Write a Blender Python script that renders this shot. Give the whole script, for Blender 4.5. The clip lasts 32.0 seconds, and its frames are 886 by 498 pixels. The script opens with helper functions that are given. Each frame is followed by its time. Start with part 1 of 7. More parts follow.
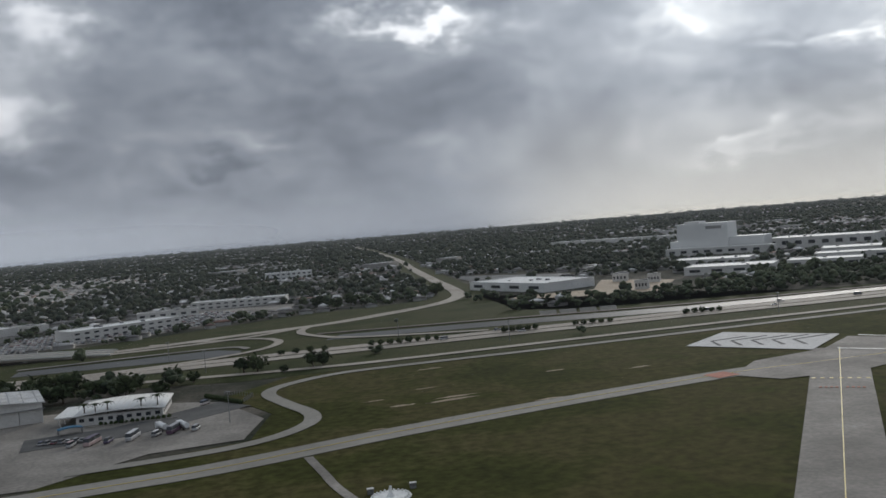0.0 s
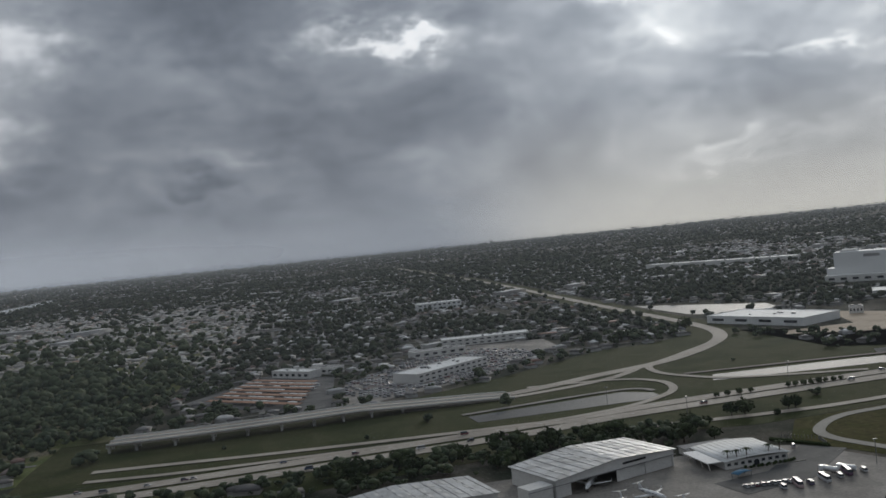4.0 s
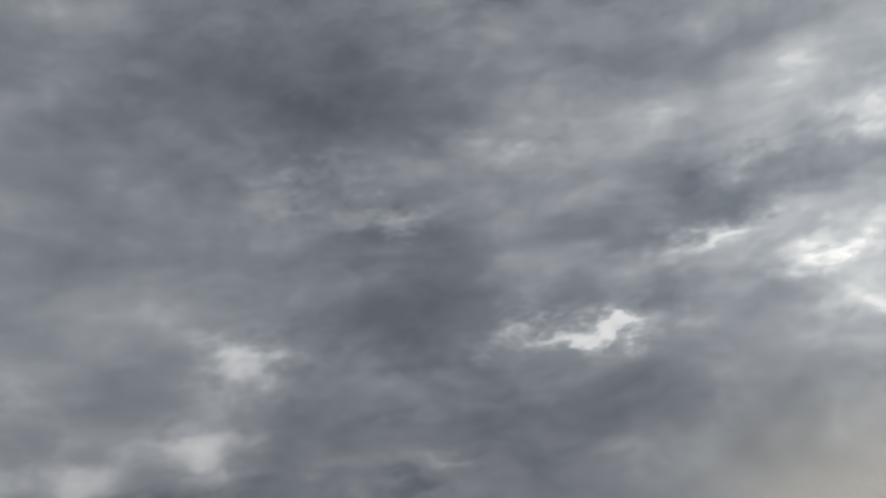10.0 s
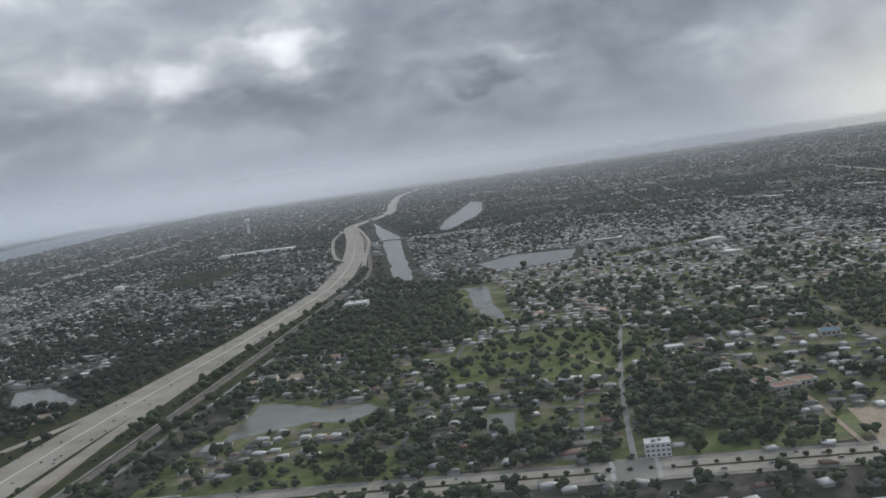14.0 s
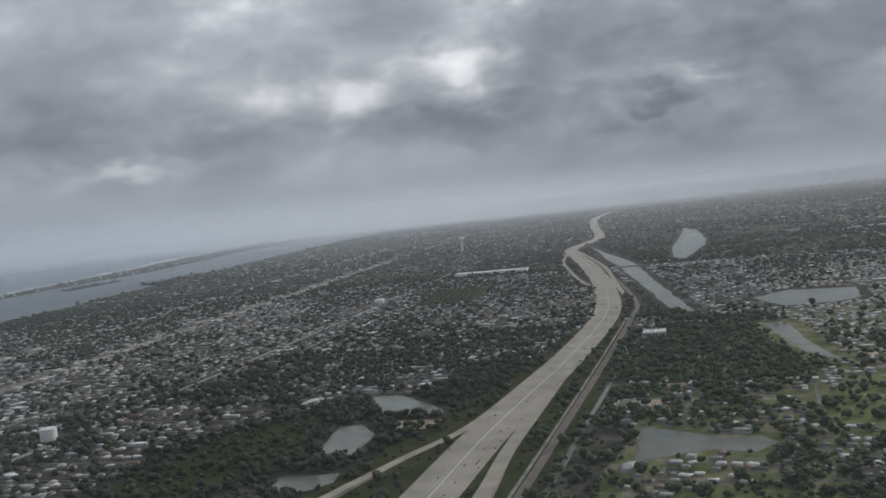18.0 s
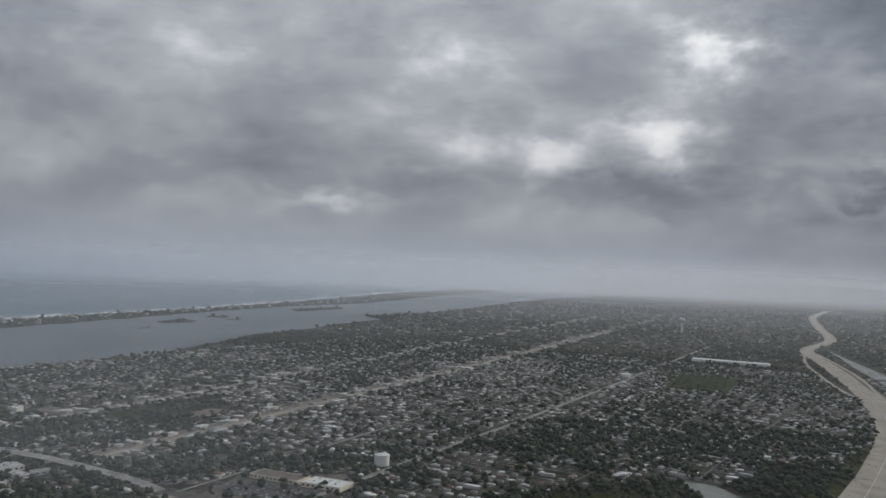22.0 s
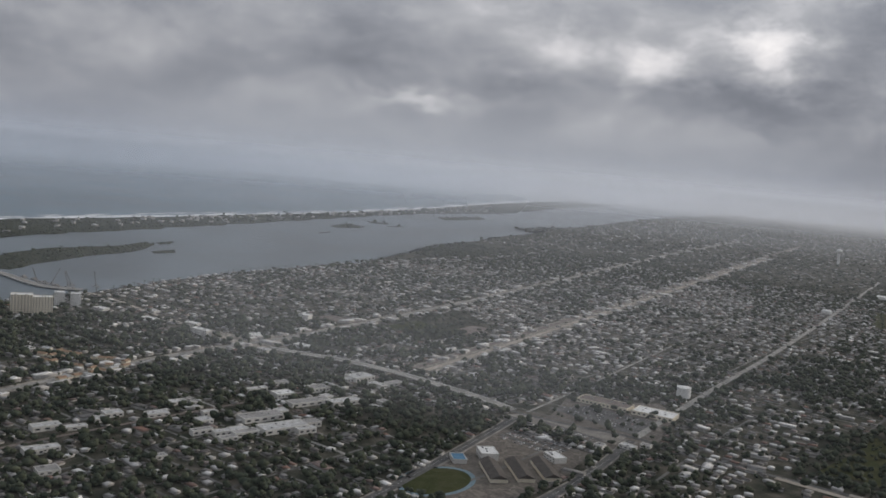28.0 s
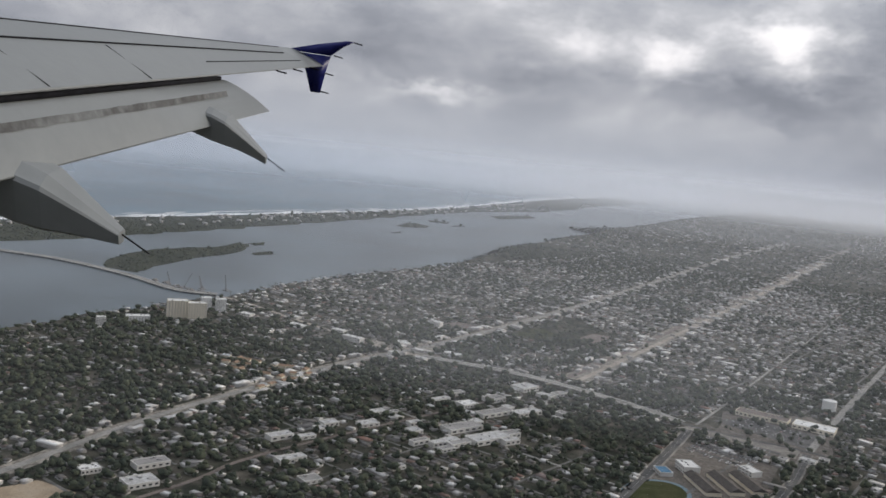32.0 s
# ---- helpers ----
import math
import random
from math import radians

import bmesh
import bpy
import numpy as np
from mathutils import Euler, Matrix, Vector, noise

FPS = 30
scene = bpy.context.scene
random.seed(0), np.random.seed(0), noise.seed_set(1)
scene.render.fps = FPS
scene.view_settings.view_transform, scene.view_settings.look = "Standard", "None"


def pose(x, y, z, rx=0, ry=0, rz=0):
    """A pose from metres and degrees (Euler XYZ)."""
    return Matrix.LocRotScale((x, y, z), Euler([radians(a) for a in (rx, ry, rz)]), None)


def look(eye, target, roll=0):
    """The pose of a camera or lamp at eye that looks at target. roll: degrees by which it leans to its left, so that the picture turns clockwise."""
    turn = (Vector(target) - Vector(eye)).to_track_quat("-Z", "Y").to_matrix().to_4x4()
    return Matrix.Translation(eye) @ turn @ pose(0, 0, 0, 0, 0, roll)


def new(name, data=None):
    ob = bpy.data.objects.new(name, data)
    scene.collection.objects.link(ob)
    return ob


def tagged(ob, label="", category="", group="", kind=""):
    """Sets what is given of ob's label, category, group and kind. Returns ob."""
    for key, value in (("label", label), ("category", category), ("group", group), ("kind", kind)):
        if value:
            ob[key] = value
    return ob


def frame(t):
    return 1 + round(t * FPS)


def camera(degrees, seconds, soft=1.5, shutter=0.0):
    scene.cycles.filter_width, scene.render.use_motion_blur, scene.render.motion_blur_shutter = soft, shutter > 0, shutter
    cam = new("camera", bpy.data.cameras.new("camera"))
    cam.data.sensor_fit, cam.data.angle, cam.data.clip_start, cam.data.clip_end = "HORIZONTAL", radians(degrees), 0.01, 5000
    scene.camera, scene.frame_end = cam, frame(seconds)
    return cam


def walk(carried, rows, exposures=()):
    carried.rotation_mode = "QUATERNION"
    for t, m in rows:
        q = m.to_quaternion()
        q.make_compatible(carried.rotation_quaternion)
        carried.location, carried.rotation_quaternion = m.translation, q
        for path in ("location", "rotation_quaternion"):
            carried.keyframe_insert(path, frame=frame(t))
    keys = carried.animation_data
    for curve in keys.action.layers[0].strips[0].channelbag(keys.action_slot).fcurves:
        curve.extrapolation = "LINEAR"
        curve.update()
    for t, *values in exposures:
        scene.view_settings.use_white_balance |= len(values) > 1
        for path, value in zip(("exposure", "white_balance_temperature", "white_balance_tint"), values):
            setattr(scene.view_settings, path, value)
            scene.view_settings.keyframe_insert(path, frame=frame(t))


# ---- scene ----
cam = camera(52.39, 32.0, 1.6)
PATH = [  # seconds, place, pitch, yaw, roll
    (0, 0.01, -0.00, 24.09, -1.37, -8.90, -4.68),
    (0.5, -12.93, -0.77, 26.60, -1.46, -9.22, -4.50),
    (1, -25.85, -1.55, 29.10, -1.38, -9.35, -4.70),
    (1.5, -38.78, -2.40, 31.59, -0.93, -8.98, -4.85),
    (2, -51.72, -3.35, 34.07, -1.12, -8.90, -4.83),
    (2.5, -64.69, -4.43, 36.53, -1.39, -9.07, -4.83),
    (3, -77.70, -5.64, 39.00, -1.58, -9.34, -4.96),
    (3.5, -90.73, -7.00, 41.46, -1.40, -9.69, -5.26),
    (4, -103.76, -8.51, 43.91, -0.58, -10.13, -5.78),
    (4.5, -116.78, -10.15, 46.37, 1.16, -10.67, -6.56),
    (5, -129.79, -11.95, 48.82, 4.10, -11.31, -7.64),
    (5.5, -142.76, -13.92, 51.25, 7.24, -12.30, -8.55),
    (6, -155.66, -16.09, 53.67, 9.14, -11.77, -8.55),
    (6.5, -168.51, -18.46, 56.08, 11.16, -11.47, -8.42),
    (7, -181.34, -21.01, 58.47, 12.14, -10.58, -7.86),
    (7.5, -194.14, -23.74, 60.86, 13.02, -9.17, -7.51),
    (8, -206.91, -26.64, 63.25, 14.64, -8.31, -7.01),
    (8.5, -219.63, -29.72, 65.65, 15.78, -7.23, -7.65),
    (9, -232.31, -32.98, 68.06, 16.82, -4.67, -7.95),
    (9.5, -244.94, -36.41, 70.49, 18.96, 0.83, -7.16),
    (10, -257.52, -40.01, 72.95, 19.30, 0.25, -7.96),
    (10.5, -270.04, -43.78, 75.44, 15.55, 1.18, -7.57),
    (11, -282.50, -47.72, 77.98, 6.44, 4.82, -6.76),
    (11.5, -294.89, -51.82, 80.55, -4.00, 5.37, -7.10),
    (12, -307.23, -56.10, 83.17, -6.15, 5.28, -7.06),
    (12.5, -319.52, -60.54, 85.84, -7.04, 4.96, -7.21),
    (13, -331.75, -65.17, 88.53, -7.26, 5.26, -7.29),
    (13.5, -343.90, -70.03, 91.25, -6.93, 6.28, -7.27),
    (14, -355.95, -75.14, 93.98, -5.31, 8.54, -7.79),
    (14.5, -367.86, -80.54, 96.71, -4.90, 9.93, -7.63),
    (15, -379.62, -86.22, 99.44, -4.36, 11.43, -7.78),
    (15.5, -391.20, -92.21, 102.15, -3.79, 13.03, -8.06),
    (16, -402.61, -98.50, 104.85, -3.24, 14.72, -8.28),
    (16.5, -413.81, -105.09, 107.51, -2.80, 16.50, -8.25),
    (17, -424.78, -112.00, 110.13, -2.55, 18.35, -7.77),
    (17.5, -435.51, -119.22, 112.69, -2.48, 18.82, -7.05),
    (18, -445.99, -126.78, 115.18, -2.89, 18.86, -5.97),
    (18.5, -456.24, -134.69, 117.57, -4.26, 19.27, -4.66),
    (19, -466.30, -142.93, 119.88, -5.60, 21.31, -3.26),
    (19.5, -476.20, -151.45, 122.08, -6.09, 22.29, -2.02),
    (20, -485.95, -160.19, 124.17, -6.69, 23.61, -1.07),
    (20.5, -495.56, -169.09, 126.15, -6.65, 24.20, -0.44),
    (21, -505.05, -178.07, 128.01, -6.54, 24.54, 0.80),
    (21.5, -514.45, -187.11, 129.75, 0.24, 27.29, 1.62),
    (22, -523.80, -196.19, 131.36, 1.03, 30.09, 2.27),
    (22.5, -533.11, -205.28, 132.86, 0.90, 32.89, 2.64),
    (23, -542.45, -214.39, 134.27, 0.43, 34.79, 2.91),
    (23.5, -551.82, -223.54, 135.59, -0.52, 35.75, 3.14),
    (24, -561.24, -232.72, 136.85, -1.77, 36.31, 3.20),
    (24.5, -570.74, -241.96, 138.06, -2.60, 35.66, 3.37),
    (25, -580.28, -251.27, 139.26, -3.55, 35.55, 3.52),
    (25.5, -589.85, -260.64, 140.44, -4.63, 35.89, 3.70),
    (26, -599.42, -270.09, 141.60, -5.22, 35.89, 4.02),
    (26.5, -608.94, -279.63, 142.75, -5.46, 35.70, 4.41),
    (27, -618.40, -289.26, 143.90, -5.48, 35.43, 4.78),
    (27.5, -627.75, -298.99, 145.05, -5.42, 35.22, 5.05),
    (28, -636.97, -308.85, 146.20, -5.42, 35.19, 5.14),
    (28.5, -646.03, -318.83, 147.35, -5.47, 35.32, 5.16),
    (29, -654.93, -328.91, 148.51, -5.48, 34.90, 5.38),
    (29.5, -663.67, -339.09, 149.68, -5.48, 34.20, 5.56),
    (30, -672.29, -349.33, 150.85, -5.49, 34.36, 5.60),
    (30.5, -680.81, -359.62, 152.02, -5.63, 34.68, 5.64),
    (31, -689.28, -369.93, 153.20, -5.72, 35.01, 5.71),
    (31.5, -697.72, -380.26, 154.38, -5.87, 35.29, 5.76),
    (32, -706.14, -390.58, 155.57, -6.02, 36.06, 5.76),
]
EXPOSURES = [(0, -0.14, 6350, 11), (2.5, -0.2, 6350, 11), (5, -0.57, 6400, 10), (9, -0.75, 6600, 11), (10.5, -0.7, 6600, 10), (11, -0.7, 6450, 8), (11.5, -0.2, 6350, 9), (12, 0.05, 6300, 9), (13, 0.26, 6300, 9), (14, 0.22, 6300, 10), (17, 0.02, 6450, 10), (18.5, 0.10, 6500, 10), (21, 0.52, 6550, 11), (22.2, -0.12, 6600, 11), (23.5, -0.18, 6680, 12), (25, 0.06, 6720, 13), (29, 0.14, 6800, 14), (32, 0.46, 6780, 14)]
walk(cam, [(r[0], pose(*r[1:4], 90 + r[4], 0, r[5]) @ pose(0, 0, 0, 0, 0, r[6])) for r in PATH], EXPOSURES)

# The whole landscape is kept at one third of its size, so that it fits the camera's reach.

# ---- light ----
SUN_AZ, SUN_EL = -31.0, 16.0   # degrees left of +y, and up


def sun_way():
    a, e = radians(SUN_AZ), radians(SUN_EL)
    return Vector((-math.sin(a) * math.cos(e), math.cos(a) * math.cos(e), math.sin(e)))


lamp = bpy.data.lights.new("sun", "SUN")
lamp.energy, lamp.angle, lamp.color = 1.5, radians(16), (1.0, 0.95, 0.86)
sun = new("sun", lamp)
sun.matrix_world = look((0, 0, 0), -sun_way())


class Nodes:
    """Short hand for node trees."""

    def __init__(self, tree):
        self.tree = tree

    def add(self, kind, **values):
        node = self.tree.nodes.new(kind)
        for key, value in values.items():
            if key == "op":
                node.operation = value
            elif key == "blend":
                node.data_type, node.blend_type = "RGBA", value
            elif key == "clamp":
                node.use_clamp = value
        return node

    def put(self, socket, value):
        if isinstance(value, bpy.types.NodeSocket):
            self.tree.links.new(value, socket)
        elif value is not None:
            socket.default_value = value

    def math(self, op, a, b=None, c=None, clamp=False):
        node = self.add("ShaderNodeMath", op=op, clamp=clamp)
        for socket, value in zip(node.inputs, (a, b, c)):
            self.put(socket, value)
        return node.outputs[0]

    def vec(self, op, a, b=None):
        node = self.add("ShaderNodeVectorMath", op=op)
        self.put(node.inputs[0], a)
        self.put(node.inputs[1], b)
        return node.outputs["Value"] if op in ("DOT_PRODUCT", "LENGTH") else node.outputs[0]

    def noise(self, vector, scale, detail=4.0, rough=0.55, distort=0.0, out="Fac"):
        node = self.add("ShaderNodeTexNoise")
        self.put(node.inputs["Vector"], vector)
        node.inputs["Scale"].default_value, node.inputs["Detail"].default_value = scale, detail
        node.inputs["Roughness"].default_value, node.inputs["Distortion"].default_value = rough, distort
        return node.outputs[out]

    def ramp(self, fac, stops):
        node = self.add("ShaderNodeValToRGB")
        self.put(node.inputs[0], fac)
        bar = node.color_ramp
        while len(bar.elements) < len(stops):
            bar.elements.new(0.5)
        for el, (at, col) in zip(bar.elements, stops):
            el.position = at
            el.color = (*col, 1) if len(col) == 3 else col
        return node.outputs[0]

    def mix(self, fac, a, b, blend="MIX"):
        node = self.add("ShaderNodeMix", blend=blend)
        self.put(node.inputs[0], fac)
        for socket, value in ((node.inputs[6], a), (node.inputs[7], b)):
            self.put(socket, (*value, 1) if isinstance(value, tuple) and len(value) == 3 else value)
        return node.outputs[2]

    def step(self, value, lo, hi):
        node = self.add("ShaderNodeMapRange")
        node.interpolation_type = "SMOOTHSTEP"
        self.put(node.inputs[0], value)
        node.inputs[1].default_value, node.inputs[2].default_value = lo, hi
        return node.outputs[0]


# the cloud cover, by bearing and height in degrees: half widths along and up, and weight
HEAPS = [(-30.5, 8.0, 5, 2.2, 0.10), (-28, 10.8, 5, 1.8, 0.08), (3, 15.5, 9, 4.5, 0.16), (-22, 19.6, 8, 2.2, 0.22), (-10.5, 15.3, 5, 1.3, 0.12), (-14, 19.5, 8, 3.2, 0.16), (11, 29, 15, 5, 0.14), (-34, 6.0, 6, 1.7, 0.16),
    (16.5, 5.0, 9, 1.3, 0.17), (42, 6.3, 6, 2.0, 0.12), (32.5, 5.5, 4, 1.2, 0.12), (4.6, 4.7, 2.0, 0.7, 0.16), (-8, 8.0, 9, 3.2, 0.11), (-27, 8.4, 6, 2.0, 0.10),
    (9, 8.6, 8, 2.2, 0.06), (-12, 30, 14, 4, 0.10), (-37, 12.5, 4, 2.0, 0.12), (52, 8, 9, 4, 0.08), (5, 8.5, 2.0, 1.0, 0.05)]
GAPS = [(-7.2, 12.7, 6.5, 1.2, 0.24), (-22.5, 14.6, 4.5, 1.5, 0.17), (13, 13.3, 3.6, 2.6, 0.26), (4.6, 21.6, 4.5, 1.3, 0.20), (10, 23.6, 4, 1.6, 0.16), (-4, 24.5, 8, 1.8, 0.10),
    (-29.5, 22, 3, 2.2, 0.16), (-32.8, 8.8, 4, 0.8, 0.16), (7.2, 4.2, 3.2, 0.8, 0.07), (2.5, 6.3, 3.0, 0.7, 0.10), (28.2, 7.4, 3.2, 2.0, 0.13), (22.6, 7.2, 3.0, 1.5, 0.15), (16.6, 8.0, 3.4, 2.2, 0.25),
    (37, 3.9, 5, 0.8, 0.17), (-16.5, 17.2, 4, 1.1, 0.15), (-28, 3.4, 7, 0.7, 0.15), (-24, 11.2, 5, 1.2, 0.09), (33, 9.6, 3.5, 1.6, 0.08), (38, 10, 34, 9, 0.07), (6, 10, 12, 3, 0.08)]
SUNWARD = [(-34.2, 15.4, 3.0, 2.3, 0.36), (-29.6, 17.0, 1.8, 1.1, 0.14), (-33.4, 14.2, 2.0, 1.0, 0.20), (-29.4, 13.8, 1.6, 0.8, 0.18), (-36.5, 16.6, 1.6, 0.8, 0.18), (-27.0, 14.4, 2.0, 0.9, 0.05)]


def make_sky():
    world = bpy.data.worlds.new("sky")
    scene.world = world
    world.use_nodes = True
    tree = world.node_tree
    tree.nodes.clear()
    n = Nodes(tree)
    way = n.add("ShaderNodeTexCoord").outputs["Generated"]
    split = n.add("ShaderNodeSeparateXYZ")
    n.put(split.inputs[0], way)
    up = split.outputs[2]
    # blue sky behind the clouds
    sky = n.add("ShaderNodeTexSky")
    sky.sky_type, sky.sun_disc = "NISHITA", False
    sky.sun_elevation, sky.sun_rotation = radians(SUN_EL), radians(-SUN_AZ)
    blue = n.mix(1.0, sky.outputs[0], (0.1, 0.1, 0.1), "MULTIPLY")
    # bearing and height of each way, in degrees, and the ways in a flattened sky for the billows
    bearing = n.math("MULTIPLY", n.math("ARCTAN2", n.math("MULTIPLY", split.outputs[0], -1.0), split.outputs[1]), 57.3)
    height = n.math("MULTIPLY", n.math("ARCSINE", up), 57.3)
    spot = n.add("ShaderNodeCombineXYZ")
    n.put(spot.inputs[0], bearing)
    n.put(spot.inputs[1], height)
    flat = n.vec("MULTIPLY", way, (1.0, 1.0, 1.9))
    curl = n.noise(flat, 5.0, 3.0, 0.5, out="Color")
    rag = n.noise(n.vec("ADD", flat, (2.0, 1.0, 7.0)), 16.0, 6.0, 0.60, out="Color")
    bend = n.vec("ADD", n.vec("MULTIPLY", n.vec("SUBTRACT", curl, (0.5, 0.5, 0.5)), (9.0, 3.8, 0.0)), n.vec("MULTIPLY", n.vec("SUBTRACT", rag, (0.5, 0.5, 0.5)), (9.0, 6.5, 0.0)))
    seaside = n.step(n.vec("DOT_PRODUCT", way, (-0.57, 0.82, 0.0)), 0.78, 0.97)
    calm = n.math("SUBTRACT", 1.0, n.math("MULTIPLY", seaside, 0.35))
    bend = n.vec("SCALE", bend)
    n.put(bend.node.inputs["Scale"], calm)
    spot = n.vec("ADD", spot.outputs[0], bend)
    swirl = n.vec("ADD", flat, n.vec("MULTIPLY", n.vec("SUBTRACT", curl, (0.5, 0.5, 0.5)), (0.10, 0.10, 0.06)))
    big = n.noise(n.vec("ADD", flat, (3.1, 0.7, 0.0)), 3.2, 2.0, 0.5)
    mid = n.noise(n.vec("ADD", swirl, (2.9, 5.4, 0.4)), 9.0, 5.0, 0.5)
    fine = n.noise(swirl, 30.0, 7.0, 0.66)
    body = n.math("ADD", n.math("MULTIPLY", big, 0.32), n.math("ADD", n.math("MULTIPLY", mid, 0.50), n.math("MULTIPLY", fine, 0.16)))
    for rows, sign in ((HEAPS, 1.0), (GAPS, -1.0), (SUNWARD, -1.0)):
        for az, el, wide, high, weight in rows:
            off = n.vec("LENGTH", n.vec("MULTIPLY", n.vec("SUBTRACT", spot, (az, el, 0.0)), (1.0 / wide, 1.0 / high, 0.0)))
            fall = n.math("SUBTRACT", 1.0, n.step(off, 0.0, 1.35))
            body = n.math("MULTIPLY_ADD", fall, sign * weight, body)
    # softer, more even cloud over the sea
    body = n.math("MULTIPLY_ADD", n.math("SUBTRACT", body, 0.44), n.math("SUBTRACT", 1.0, n.math("MULTIPLY", seaside, 0.26)), 0.44)
    # the glow round the sun, and warm light low under it
    near = n.vec("DOT_PRODUCT", way, tuple(sun_way()))
    glow = n.step(near, 0.86, 1.0)
    core = n.step(near, 0.985, 0.9985)
    grey = n.ramp(body, [(0.19, (0.88, 0.89, 0.90)), (0.30, (0.62, 0.64, 0.67)), (0.35, (0.455, 0.48, 0.515)), (0.40, (0.348, 0.373, 0.408)), (0.48, (0.262, 0.287, 0.325)), (0.58, (0.190, 0.212, 0.248)), (0.74, (0.118, 0.136, 0.166))])
    lit = n.mix(n.math("MULTIPLY", glow, 0.75), grey, n.mix(1.0, grey, (1.9, 1.86, 1.78), "MULTIPLY"))
    halo = n.math("MULTIPLY", n.step(near, 0.965, 0.998), 0.6)
    lit = n.mix(halo, lit, n.mix(1.0, lit, (1.7, 1.67, 1.6), "MULTIPLY"))
    hole = n.math("MULTIPLY", core, n.math("SUBTRACT", 1.0, n.step(body, 0.20, 0.36)))
    lit = n.mix(hole, lit, (1.7, 1.66, 1.58))
    thin = n.math("MULTIPLY", n.math("SUBTRACT", 1.0, n.step(body, 0.10, 0.22)), 0.5)
    lit = n.mix(thin, lit, n.mix(0.5, blue, (0.7, 0.72, 0.74)))
    lit = n.mix(n.step(up, 0.10, 0.26), lit, n.mix(1.0, lit, (1.22, 1.23, 1.23), "MULTIPLY"))
    # an overcast sky is brightest at its height
    lit = n.mix(n.step(up, 0.60, 0.95), lit, n.mix(1.0, lit, (1.75, 1.75, 1.72), "MULTIPLY"))
    # haze along the horizon
    low = n.math("SUBTRACT", 1.0, n.step(up, -0.005, 0.062))
    side = n.step(n.vec("DOT_PRODUCT", way, (0.56, 0.83, 0.0)), 0.90, 0.99)
    rim = n.mix(side, (0.255, 0.288, 0.340), (0.74, 0.70, 0.60))
    warm = n.math("MULTIPLY", n.math("MULTIPLY", side, n.math("SUBTRACT", 1.0, n.step(up, 0.03, 0.15))), 0.42)
    lit = n.mix(warm, lit, (0.80, 0.76, 0.66))
    shower = n.step(n.vec("DOT_PRODUCT", way, (0.02, 1.0, 0.0)), 0.965, 0.995)
    rim = n.mix(n.math("MULTIPLY", shower, 0.6), rim, (0.19, 0.21, 0.24))
    offshore = n.step(n.vec("DOT_PRODUCT", way, (-0.57, 0.82, 0.0)), 0.90, 0.99)
    rim = n.mix(n.math("MULTIPLY", offshore, 0.85), rim, (0.31, 0.345, 0.392))
    band = n.math("MULTIPLY", offshore, n.math("SUBTRACT", 1.0, n.step(up, 0.02, 0.09)))
    lit = n.mix(n.math("MULTIPLY", band, 0.45), lit, rim)
    lit = n.mix(n.math("MULTIPLY", low, 0.88), lit, rim)
    # far land and sea below the horizon, where the ground sheet ends
    under = n.math("SUBTRACT", 1.0, n.step(up, -0.010, -0.0035))
    seaward = n.step(n.vec("DOT_PRODUCT", way, (-0.80, 0.60, 0.0)), 0.90, 0.97)
    far = n.mix(seaward, (0.066, 0.074, 0.080), (0.105, 0.137, 0.165))
    far = n.mix(n.step(up, -0.050, -0.003), far, n.mix(1.0, rim, n.mix(offshore, (0.60, 0.61, 0.62), (0.86, 0.88, 0.90)), "MULTIPLY"))
    lit = n.mix(under, lit, far)
    back = n.add("ShaderNodeBackground")
    n.put(back.inputs[0], lit)
    back.inputs[1].default_value = 1.0
    out = n.add("ShaderNodeOutputWorld")
    tree.links.new(back.outputs[0], out.inputs[0])


make_sky()


